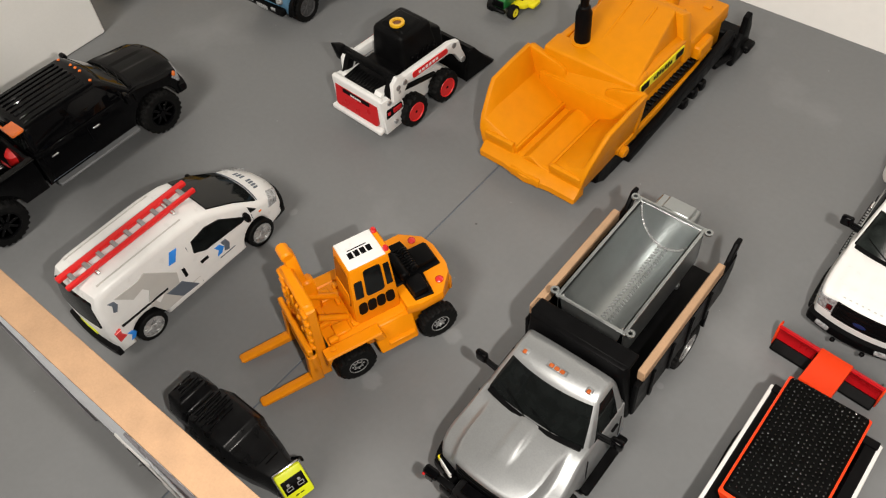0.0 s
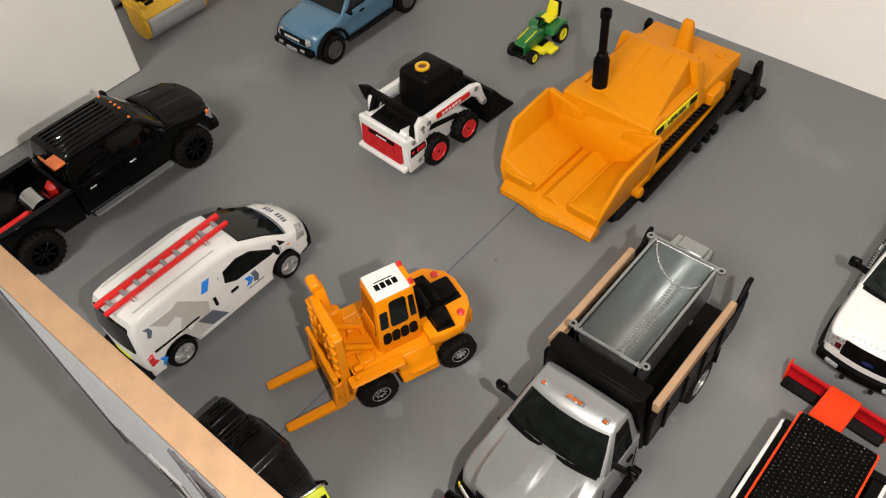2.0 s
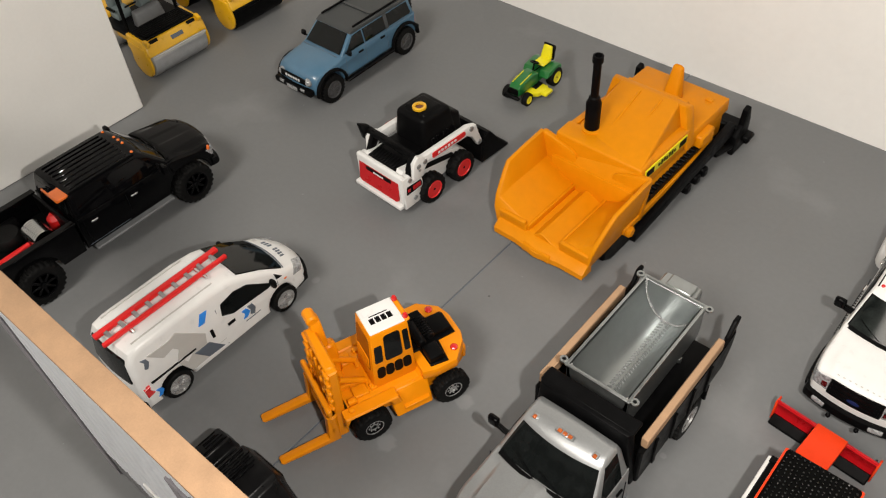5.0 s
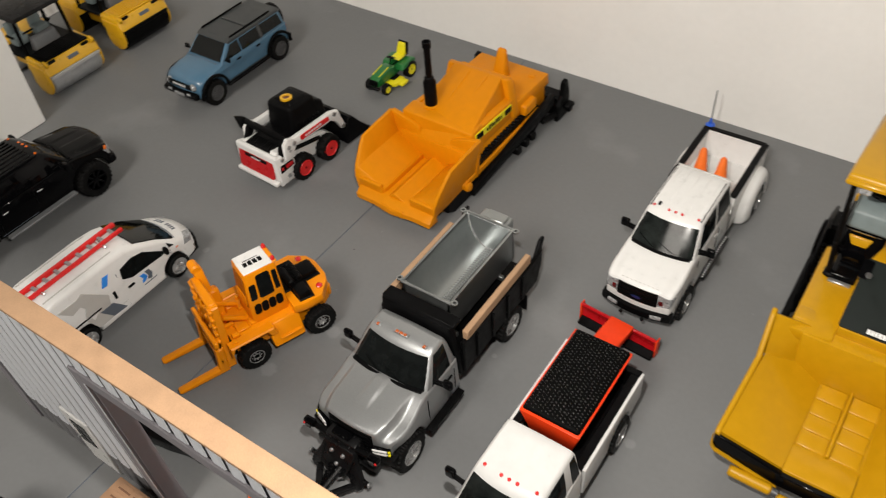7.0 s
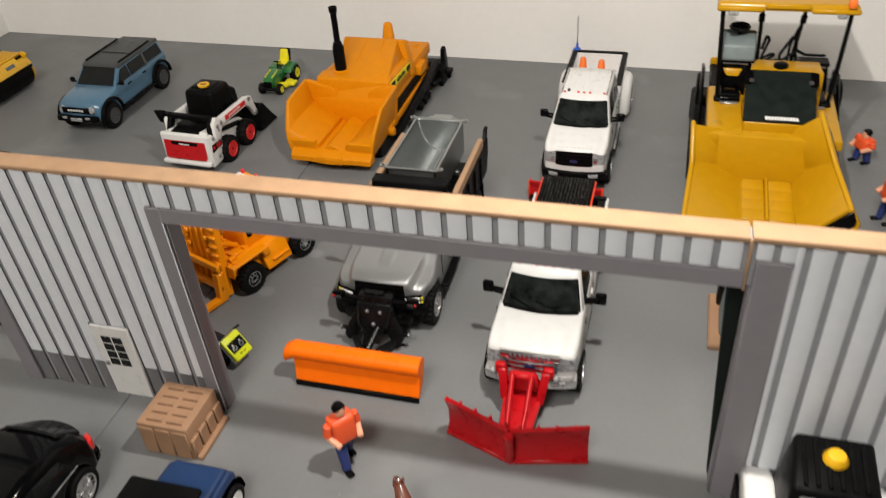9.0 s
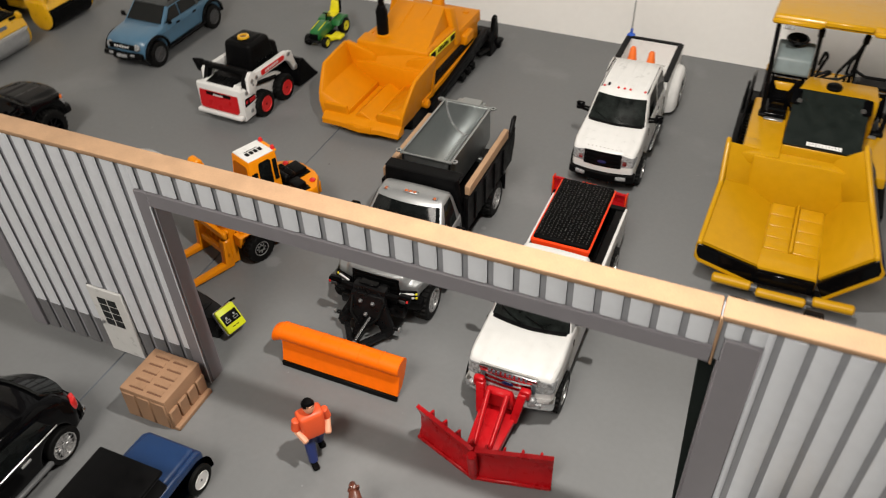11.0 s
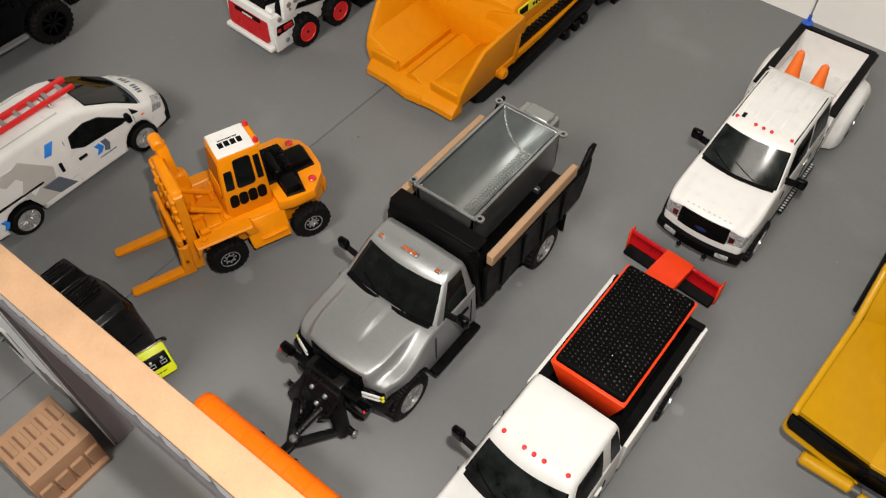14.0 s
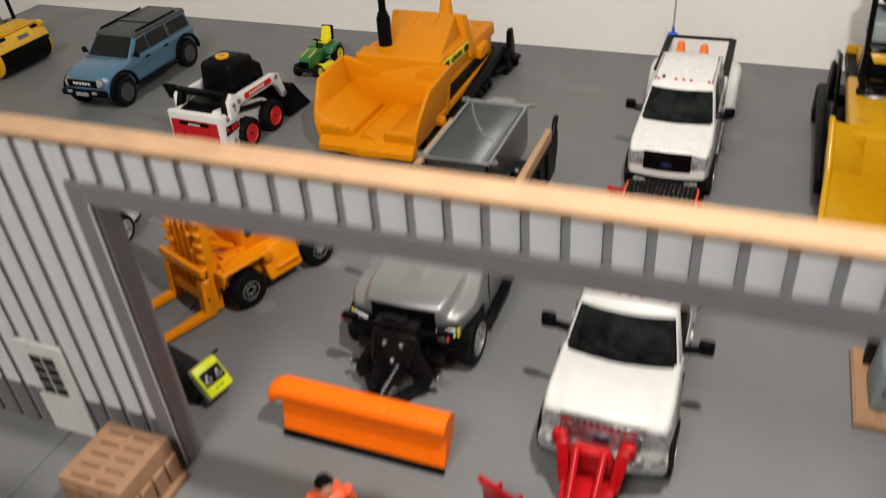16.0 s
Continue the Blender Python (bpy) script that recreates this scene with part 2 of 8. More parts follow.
def prism(bm, prof, x0, x1, b=0.05, seg=2, slices=1, axis="x"):
    """A side profile of (y, z) drawn out from x0 to x1, its rims rounded. axis z: a plan of (x, y) drawn up."""
    t = bmesh.new()
    rings = []
    for k in range(slices + 1):
        x = x0 + (x1 - x0) * k / slices
        rings.append([t.verts.new((x, y, z)) for y, z in prof])
    n = len(prof)
    for p, q in zip(rings, rings[1:]):
        for i in range(n):
            t.faces.new((p[i], q[i], q[(i + 1) % n], p[(i + 1) % n]))
    caps = [t.faces.new(rings[0]), t.faces.new(rings[-1][::-1])]
    bmesh.ops.recalc_face_normals(t, faces=t.faces[:])
    if b:
        bmesh.ops.bevel(t, geom=list({e for f in caps for e in f.edges}), offset=b, segments=seg, profile=0.5, affect="EDGES")
    m = Matrix(((0, 1, 0, 0), (0, 0, 1, 0), (1, 0, 0, 0), (0, 0, 0, 1))) if axis == "z" else None
    return merge(bm, t, m)


def loft(bm, rings, b=0.03, seg=2, least=40):
    """A solid through closed rings of points, its sharp edges rounded."""
    t = bmesh.new()
    rows = [[t.verts.new(q) for q in ring] for ring in rings]
    n = len(rows[0])
    for p, q in zip(rows, rows[1:]):
        for i in range(n):
            t.faces.new((p[i], p[(i + 1) % n], q[(i + 1) % n], q[i]))
    t.faces.new(rows[0][::-1])
    t.faces.new(rows[-1])
    bmesh.ops.recalc_face_normals(t, faces=t.faces[:])
    if b:
        hard = [e for e in t.edges if len(e.link_faces) == 2 and e.calc_face_angle(0) > radians(least)]
        bmesh.ops.bevel(t, geom=hard, offset=b, segments=seg, profile=0.5, affect="EDGES", clamp_overlap=True)
    return merge(bm, t)


def warp(bm, fn):
    for v in bm.verts:
        v.co = Vector(fn(*v.co))
    return bm


def panel(bm, q, u0=0.0, u1=1.0, v0=0.0, v1=1.0, th=0.015, r=0.12, cut=None):
    """A thin plate with rounded corners on the four-cornered face q (low left, low right, high right, high left, from outside)."""
    a, b, c, d = [Vector(p) for p in q]
    nrm = ((b - a).cross(d - a)).normalized()

    def at(u, v):
        return (a * (1 - u) + b * u) * (1 - v) + (d * (1 - u) + c * u) * v

    if cut:
        uv = cut
    else:
        lu, lv = (b - a).length * (u1 - u0), (d - a).length * (v1 - v0)
        rr = r * min(lu, lv)
        ru, rv = rr / max((b - a).length, 1e-6), rr / max((d - a).length, 1e-6)
        uv = []
        for cu, cv, s in ((u1 - ru, v0 + rv, -90), (u1 - ru, v1 - rv, 0), (u0 + ru, v1 - rv, 90), (u0 + ru, v0 + rv, 180)):
            for k in range(4 if r else 1):
                w = radians(s + (30 * k if r else 45))
                uv.append((cu + ru * math.cos(w), cv + rv * math.sin(w)))
    t = bmesh.new()
    low = [t.verts.new(at(u, v) - nrm * th) for u, v in uv]
    high = [t.verts.new(at(u, v) + nrm * th) for u, v in uv]
    n = len(uv)
    for i in range(n):
        t.faces.new((low[i], low[(i + 1) % n], high[(i + 1) % n], high[i]))
    t.faces.new(low[::-1])
    t.faces.new(high)
    return merge(bm, t)


def to_mesh(name, bm, material, sharp=38):
    bmesh.ops.recalc_face_normals(bm, faces=bm.faces[:])
    for v in bm.verts:
        v.co *= K
    for f in bm.faces:
        f.smooth = True
    me = bpy.data.meshes.new(name)
    bm.to_mesh(me)
    bm.free()
    me.set_sharp_from_angle(angle=radians(sharp))
    me.materials.append(M[material])
    return me


def part(name, bm, material, parent, label=""):
    """One mesh object under a thing or under a part."""
    ob = new(name, to_mesh(name, bm, material))
    ob.parent = parent
    return tagged(ob, label)


def put(name, me, parent, at=(0, 0, 0), rz=0, label=""):
    """A part on shared mesh data."""
    ob = new(name, me)
    ob.parent = parent
    ob.matrix_basis = pose(*[K * v for v in at], 0, 0, rz)
    return tagged(ob, label)


def thing(name, x, y, rz, label, category, group="", z=0.0, kind="", size=1.0):
    ob = new(name)
    ob.empty_display_size = 0.01
    ob.matrix_basis = pose(K * x, K * y, K * z, 0, 0, rz) @ Matrix.Diagonal((size, size, size, 1))
    return tagged(ob, label, category, group, kind)


def solid(name, bm, material, label, category="", kind="", group=""):
    """A thing that is one mesh."""
    return tagged(new(name, to_mesh(name, bm, material)), label, category, group, kind)


def BM():
    return bmesh.new()


# ---- the setting ----
def ground():
    # two boards that meet in an open seam, a filler strip low in it
    for x0, x1 in ((-100.0, -2.418), (-2.382, 100.0)):
        b = BM()
        box(b, ((x0 + x1) / 2, 0, -0.2), (x1 - x0, 200, 0.4), 0.012)
        solid("floor", b, "floor", "grey painted floor board with scuffs and dust", kind="structure")
    b = BM()
    box(b, (-2.40, 0, -0.12), (0.034, 199, 0.2), 0)
    solid("seam_filler", b, "slate", "grey filler in the seam between the floor boards", kind="structure")
    b = BM()
    box(b, (0, 0, -0.46), (200.4, 200.4, 0.1), 0)
    solid("subfloor", b, "rib", "dark base under the floor boards", kind="structure")


def walls():
    a = -0.85
    b = BM()
    box(b, (9, 19.21 + 1.0, 13), (64.2, 2.0, 26.6), 0.02, rot=(0, 0, a))
    solid("wall_north", b, "plaster", "plain white back wall behind the layout", kind="structure")
    b = BM()
    box(b, (-21.54 - 1.0, -10, 13), (2.0, 62.6, 26.6), 0.02)
    solid("wall_west", b, "plaster", "plain white side wall of the layout", kind="structure")


def room():
    # the room round the layout: plain walls and a ceiling
    for name, c, s in (("wall_south", (0, -102, 62), (208, 4, 126)), ("wall_north_far", (0, 102, 62), (208, 4, 126)), ("wall_east", (102, 0, 62), (4, 200, 126)), ("wall_west_far", (-102, 0, 62), (4, 200, 126))):
        solid(name, box(BM(), c, s, 0), "plaster", "plain white wall of the room", kind="structure")
    solid("ceiling", box(BM(), (0, 0, 127), (208, 208, 4), 0), "plaster", "plain white ceiling of the room", kind="structure")


def partition():
    p = thing("partition_wall", 0, 0, 0, "white board partition with a torn brown top edge, standing on the floor", "partition", kind="structure")
    b = BM()
    box(b, (-15.37, 4.0, 2.48), (0.34, 7.7, 4.96), 0.04)
    part("board", b, "foam", p)
    b = BM()
    rnd = random.Random(4)
    for k in range(52):
        y = 0.24 + 0.147 * k
        box(b, (-15.37, y, 4.97), (0.30 + 0.05 * rnd.random(), 0.16, 0.03 + 0.07 * rnd.random()), 0.01)
    part("torn_edge", b, "card", p, "torn brown card edge")


H_WALL, H_GATE, T_WALL = 5.98, 5.05, 0.37
PITCH, PHASE = 0.42, 0.28


def cladding(p, x0, x1, z0, z1, skip=()):
    """Ribbed sheets between x0 and x1: single sheets with grooves between them."""
    k0 = math.floor((x0 - PHASE) / PITCH)
    k = k0
    while PHASE + k * PITCH < x1:
        a, c = max(x0, PHASE + k * PITCH + 0.064), min(x1, PHASE + (k + 1) * PITCH - 0.064)
        k += 1
        if c - a < 0.05:
            continue
        for lo, hi, m in ((max(z0, 0.95), z1, "sheet"), (z0, min(z1, 0.93), "skirt")):
            if hi - lo < 0.05:
                continue
            for e0, e1, s0, s1 in split(lo, hi, a, c, skip):
                b = BM()
                prism(b, [(e0 - 0.012, 0.004), (e0 + 0.02, -0.018), (e1 - 0.02, -0.018), (e1 + 0.012, 0.004)], s0, s1, 0, axis="z")
                part("cladding_sheet", b, m, p)


def split(lo, hi, a, c, skip):
    """The pieces of a sheet from a to c that an opening leaves: beside it and above it."""
    out = []
    for x0, x1, z1 in skip:
        if a < x1 and c > x0 and lo < z1:
            top = min(hi, z1)
            out += [(e0, e1, lo, top) for e0, e1 in ((a, min(c, x0)), (max(a, x1), c)) if e1 - e0 > 0.07]
            lo = z1
    if hi > lo + 0.03:
        out.append((a, c, lo, hi))
    return out


def front_wall():
    p = thing("shop_wall", 0, 0, 0, "grey and white ribbed shop front with a bare wood top edge and wide gateway", "building wall", kind="structure")
    # the wall leans a little towards the viewer
    p.matrix_basis = pose(0, 0, 0, 1.7, 0, 0)
    door = (-2.75, -1.79, 2.08)
    y = T_WALL / 2
    # the pieces of board: piers and the beams over the gateways
    for name, x0, x1, z0 in (("pier", -5.14, 0.0, 0), ("pier", 10.10, 24.0, 0), ("beam", 0.0, 10.10, H_GATE), ("beam", -14.86, -5.14, H_GATE), ("pier", -15.2, -14.86, 0)):
        b = BM()
        box(b, ((x0 + x1) / 2, y + 0.02, (z0 + H_WALL - 0.06) / 2), (x1 - x0, T_WALL - 0.04, H_WALL - 0.06 - z0), 0.01)
        part(name, b, "rib", p)
    # bare wood along the top, in two lengths that meet over the gateway's end
    for x0, x1, dz in ((-15.2, 9.96, 0.0), (9.99, 24.0, 0.02)):
        b = BM()
        box(b, ((x0 + x1) / 2, y, H_WALL - 0.04 + dz), (x1 - x0, T_WALL + 0.06, 0.1), 0.02, seg=2)
        part("top_edge", b, "wood", p, "bare wooden top edge")
    b = BM()
    box(b, (9.99, 0.0, 5.48), (0.05, 0.06, 0.98), 0.012)
    part("joint_strip", b, "wood", p, "bare wooden joint")
    # trim round the gateways
    for x0, x1, z0, z1 in ((-0.31, 0.0, 0, 5.37), (10.10, 10.62, 0, 5.58), (0.0, 9.97, H_GATE, 5.37), (-5.14, -4.72, 0, 5.37), (-14.86, -5.14, H_GATE, 5.37), (-15.2, -14.86, 0, 5.37)):
        b = BM()
        box(b, ((x0 + x1) / 2, -0.02, (z0 + z1) / 2), (x1 - x0, 0.07, z1 - z0), 0.015)
        part("trim_board", b, "trim", p)
    for x, s in ((0.0, 1), (10.10, -1)):
        b = BM()
        box(b, (x + s * 0.012, y, H_GATE / 2), (0.03, T_WALL - 0.01, H_GATE), 0.008)
        part("reveal", b, "trim", p)
    b = BM()
    box(b, (-0.005, -0.055, 2.53), (0.03, 0.02, 5.06), 0.006)
    part("corner_bead", b, "sheet", p, "pale corner bead")
    cladding(p, -4.7, -0.33, 0, H_WALL - 0.1, [(door[0] - 0.04, door[1] + 0.04, door[2] + 0.03)])
    cladding(p, -0.31, 9.97, 5.39, H_WALL - 0.1)
    cladding(p, 10.09, 10.62, 5.6, H_WALL - 0.1)
    cladding(p, 10.64, 24.0, 0, H_WALL - 0.1)
    cladding(p, -15.5, -4.74, 5.39, H_WALL - 0.1)
    # the small door
    d = BM()
    x0, x1, z1 = door
    box(d, ((x0 + x1) / 2, -0.02, z1 / 2), (x1 - x0, 0.07, z1), 0.02)
    leaf = part("door", d, "white", p, "white half-glazed door")
    for i in range(2):
        for j in range(4):
            b = BM()
            box(b, (x0 + 0.33 + 0.27 * i, -0.06, 1.05 + 0.22 * j), (0.23, 0.02, 0.19), 0.01)
            part("pane", b, "glass", leaf)
    b = BM()
    turned(b, [(0.0, 0), (0.04, 0.01), (0.04, 0.05), (0.0, 0.06)], (x0 + 0.12, -0.06, 1.0), "y", 10, rot=pose(0, 0, 0, 90, 0, 0))
    part("door_knob", b, "steel", leaf)


ground()
walls()
room()
partition()
front_wall()
b = BM()
hexa(b, [(10.06, 0.42, 0), (10.3, 0.42, 0), (10.3, 0.6, 0), (10.06, 0.6, 0)], [(9.8, 0.42, 4.84), (10.3, 0.42, 4.84), (10.3, 0.6, 4.84), (9.8, 0.6, 4.84)], 0.02, 1)
solid("dark_slat", b, "darkgreen", "dark green board leaning behind the gate post", "board")


# ---- wheels ----
def wheel_data(style, r, w):
    """Tyre and rim meshes about the hub, outer face to +x."""
    h = w / 2
    hub = {"chunky": 0.6, "road": 0.68, "lug": 0.52, "skid": 0.56, "small": 0.55}[style]
    t = BM()
    knobs = {"chunky": 24, "lug": 20, "skid": 16}.get(style, 0)
    n = knobs * 4 if knobs else 40
    turned(t, [(hub * r, -h), (0.86 * r, -h), (0.955 * r, -h * 0.86), (0.975 * r, -h * 0.7), (0.975 * r, -h * 0.04), (0.975 * r, h * 0.04), (0.975 * r, h * 0.7), (0.955 * r, h * 0.86), (0.9 * r, h * 0.97), (0.78 * r, h), (hub * r, h * 0.96), (hub * r * 0.99, h * 0.05)], n=n)
    if knobs:
        # tread blocks, staggered on the two halves
        for v in t.verts:
            rr = math.hypot(v.co.y, v.co.z)
            if rr > 0.94 * r:
                k = round(math.atan2(v.co.z, v.co.y) * n / math.tau) + (2 if v.co.x > 0 else 0)
                f = 1.035 if k % 4 < 2 else 0.965
                v.co.y *= f
                v.co.z *= f
    # dark dish, its black also standing for shade between spokes, and the bright spokes, rings and bolts that stand out
    # of it
    c, q = BM(), BM()
    if style == "lug":
        turned(c, [(0.0, h * 0.55), (0.18 * r, h * 0.6), (0.2 * r, h * 0.75), (0.36 * r, h * 0.7), (0.4 * r, h * 0.8), (0.52 * r, h * 0.94), (0.54 * r, h * 0.6)], n=32)
        for r0, r1, d in ((0.46, 0.5, 0.96), (0.18, 0.22, 0.84)):
            turned(q, [(r0 * r, h * 0.7), (r1 * r, h * 0.7), (r1 * r, h * d), (r0 * r, h * d), (r0 * r, h * 0.7)], n=28)
        for k in range(8):
            w1 = math.tau * k / 8
            turned(q, [(0.0, 0), (0.05 * r, 0.0), (0.04 * r, 0.04 * r), (0.0, 0.05 * r)], (h * 0.74, 0.29 * r * math.cos(w1), 0.29 * r * math.sin(w1)), n=8)
    elif style in ("skid", "small"):
        turned(q, [(0.0, h * 0.8), (0.14 * r, h * 0.8), (0.17 * r, h * 0.92), (0.26 * r, h * 0.9), (0.5 * r, h * 0.74), (0.57 * r, h * 1.04), (0.6 * r, h * 1.04), (0.62 * r, h * 0.9)], n=28)
        turned(c, [(0.0, h * 0.95), (0.08 * r, h * 0.95), (0.1 * r, h * 0.7)], n=12)
    else:
        turned(c, [(0.0, h * 0.15), (hub * r * 0.9, h * 0.1), (hub * r * 0.93, h * 0.9), (hub * r * 1.03, h * 0.5)], n=32)
        turned(q, [(hub * r * 0.92, h * 0.7), (hub * r * 0.93, h * 1.0), (hub * r * 1.02, h * 1.0), (hub * r * 1.03, h * 0.5), (hub * r * 0.92, h * 0.7)], n=32)
        turned(q, [(0.0, h * 0.96), (0.13 * r, h * 0.94), (0.16 * r, h * 0.3)], n=16)
        n = 8 if style == "chunky" else 14
        for k in range(n):
            o = BM()
            box(o, (h * 0.55, 0, hub * r * 0.52), (h * 0.5, (0.15 if n == 8 else 0.07) * r, hub * r * 0.9), 0.012, top=(1, 0.8))
            merge(q, o, pose(0, 0, 0, 360 * k / n, 0, 0))
    return t, c, q


MESHES = {}


def wheel(p, x, y, r, w, style="road", rim="chrome", tyre="rubber", z=None):
    key = (style, r, w, rim)
    if key not in MESHES:
        t, c, q = wheel_data(style, r, w)
        MESHES[key] = [to_mesh("tyre", t, tyre), to_mesh("rim", c, "gloss" if rim == "gloss" else "black"), to_mesh("spokes", q, rim)]
    t = put("tyre", MESHES[key][0], p, (x, y, r if z is None else z), 0 if x > 0 else 180)
    put("rim", MESHES[key][1], t)
    put("spokes", MESHES[key][2], t)
    return t


def arch(y, z, r, zs, n=12):
    """Points over a wheel, from its front to its back, that start and end at the sill."""
    a0 = math.degrees(math.asin(max(-0.9, min(0.9, (zs - z) / r))))
    return [(y + r * math.cos(radians(a)), z + r * math.sin(radians(a))) for a in [a0 + (180 - 2 * a0) * k / n for k in range(n + 1)]]


def smooth(a, b, x):
    t = max(0.0, min(1.0, (x - a) / (b - a)))
    return t * t * (3 - 2 * t)


# ---- shells: a side profile with a rounding, to which panes and marks are fitted ----
class Shell:
    def __init__(self, p, W, form):
        self.p, self.W, self.form = p, W, form

    def across(self, name, prof, k, material, label="", slices=8, b=0.01, parent=None):
        """A piece right across the body, k of its width."""
        q = prism(BM(), prof, -self.W * k, self.W * k, b, 1, slices)
        return part(name, warp(q, self.form), material, parent or self.p, label)

    def flank(self, name, prof, material, label="", sides=(-1, 1), d=0.02, parent=None, b=0.008):
        """A piece on the sides, from a polygon of (y, z)."""
        for sx in sides:
            q = prism(BM(), prof, sx * (self.W - 0.06), sx * (self.W + d), b, 1, 1)
            ob = part(name, warp(q, self.form), material, parent or self.p, label)
        return ob


def rect(y0, z0, y1, z1, k=0.0):
    """A four-sided patch of a flank, its top shifted by k."""
    return [(y0, z0), (y1, z0), (y1 + k, z1), (y0 + k, z1)]


# ---- pickup trucks ----
def cab(p, s):
    """Front end and cab of a pickup: body with wheel openings, bowed glasshouse, panes, lights, mirrors."""
    W, zs, zc, zh, zr = s["W"], s["zs"], s["zc"], s["zh"], s["zr"]
    cb, cowl, rf, rb, nose, yf, R, Ra = s["cb"], s["cowl"], s["rf"], s["rb"], s["nose"], s["yf"], s["R"], s["Ra"]
    paint, dish, crown, shoulder = s["paint"], s.get("dish", 0.015), s.get("crown", 0.07), s.get("shoulder", 0.07)
    edge, bulge, fade = s.get("edge", (0.66, 0.86)), s.get("bulge", (0.2, 0.23)), s.get("fade", 0.0)
    ln = nose - cowl
    prof = [(cb, zs), (cb, zc), ((cb + cowl) / 2, zc), (cowl - 0.1, zc)] + [(cowl + ln * u, zc - (zc - zh) * u ** 1.3) for u in (0.04, 0.12, 0.22, 0.34, 0.46, 0.58, 0.7, 0.8)]
    prof += [(nose - 0.12, zh - 0.01), (nose - 0.05, zh - 0.035), (nose - 0.012, zh - 0.08), (nose, zh - 0.15), (nose, zs + 0.12), (nose - 0.06, zs)]
    prof += arch(yf, R * 1.02, Ra, zs)
    b = prism(BM(), prof, -W, W, 0.07, 3, s.get("slices", 40))

    def form(x, y, z):
        u = abs(x) / W
        on = smooth(cowl - 0.25, cowl + 0.3, y) * smooth(zh - 0.4, zh - 0.1, z)
        z += on * (crown * (1 - u * u) - shoulder * smooth(*edge, u) * smooth(cowl, cowl + 0.8, y) - dish * (1 - smooth(*bulge, u)) * smooth(cowl + 0.02, cowl + 0.3, y) * (1 - smooth(nose - 0.55 - fade, nose - 0.15 - fade, y)))
        k = 1 - s.get("pinch", 0.1) * smooth(nose - 0.9, nose + 0.1, y) ** 2
        if y > nose - 0.3:
            y -= 0.13 * u * u * smooth(nose - 0.3, nose, y)
        # the waist leans in, the wings swell over the wheels
        k *= 1 - 0.05 * smooth(zc - 0.35, zc, z)
        k += 0.035 * max(0.0, 1 - ((y - yf) / (Ra * 1.25)) ** 2) * (1 - smooth(zh - 0.3, zh, z))
        return x * k, y, z

    warp(b, form)
    part("body", b, paint, p)
    w0, w1 = W * 0.94, W * s.get("rw", 0.76)
    z0 = zc - 0.04
    bow = s.get("bow", 0.16)

    def glassform(x, y, z):
        v = max(0.0, min(1.05, (z - z0) / (zr - z0)))
        u = abs(x) / w0
        front = smooth(rf - 0.5, rf + 0.02, y)
        y += front * bow * (1 - u * u) * (1 - 0.3 * v) - front * 0.03
        z += 0.05 * (1 - u * u) * smooth(0.85, 1.0, v)
        return x * (w0 + (w1 - w0) * v ** 1.15) / w0, y, z

    g = Shell(p, w0, glassform)
    prof = [(cb + 0.02, z0), (rb - 0.02, zr - 0.16), (rb + 0.02, zr - 0.05), (rb + 0.12, zr)] + [(rb + 0.12 + (rf - rb - 0.3) * k / 4, zr + 0.01 * (k in (1, 2, 3))) for k in (1, 2, 3, 4)] + [(rf - 0.06, zr - 0.03), (rf + 0.03, zr - 0.09), (cowl, z0)]
    b = prism(BM(), prof, -w0, w0, 0.08, 3, 16)
    part("roof", warp(b, glassform), s.get("roofpaint", paint), p)

    def slope(v):
        """Place on the windscreen's slope, from its foot to the roof's edge."""
        return cowl + (rf + 0.03 - cowl) * v, z0 + (zr - 0.09 - z0) * v

    (a0, c0), (a1, c1) = slope(0.03), slope(0.95)
    g.across("windscreen", [(a0 - 0.05, c0 - 0.01), (a1 - 0.05, c1 - 0.01), (a1 + 0.012, c1 + 0.012), ((a0 + a1) / 2 + 0.012, (c0 + c1) / 2 + 0.012), (a0 + 0.012, c0 + 0.012)], 0.915, s.get("screen", "glass"), "smoked windscreen", 16)
    if s.get("screen"):
        g.across("screen_border", [(a0 - 0.04, c0), (a1 - 0.04, c1), (a1 + 0.006, c1 + 0.006), (a0 + 0.006, c0 + 0.006)], 0.94, "gloss", slices=16)
    yb, zb = cb + 0.02, z0
    g.across("rear_window", [(yb - 0.02, zb + 0.14), (rb - 0.03, zr - 0.2), (rb + 0.05, zr - 0.2), (yb + 0.05, zb + 0.14)], 0.74, "glass", slices=4)
    for u0, u1 in s["win"]:
        pts = []
        for u, v in ((u0, 0.07), (u1, 0.07), (u1, 0.5), (u1 - 0.005, 0.87), (u0 + 0.01, 0.89), (u0, 0.5)):
            ya, yz = cb + (rb - cb) * v, cowl + (rf - cowl) * v
            pts.append((ya + (yz - ya) * u, z0 + (zr - z0) * v))
        g.flank("side_window", pts, s.get("pane", "glass"), d=0.006)
    if s.get("ribs"):
        for k in range(s["ribs"]):
            x = w0 * (-0.78 + 1.56 * k / (s["ribs"] - 1))
            q = prism(BM(), [(rb + 0.16, zr - 0.01), (rb + 0.2, zr + s.get("rib", 0.013)), (rf - 0.34, zr + s.get("rib", 0.013)), (rf - 0.3, zr - 0.01)], x - 0.05, x + 0.05, 0.012, 1, 2)
            part("roof_rib", warp(q, glassform), s.get("roofpaint", paint), p)
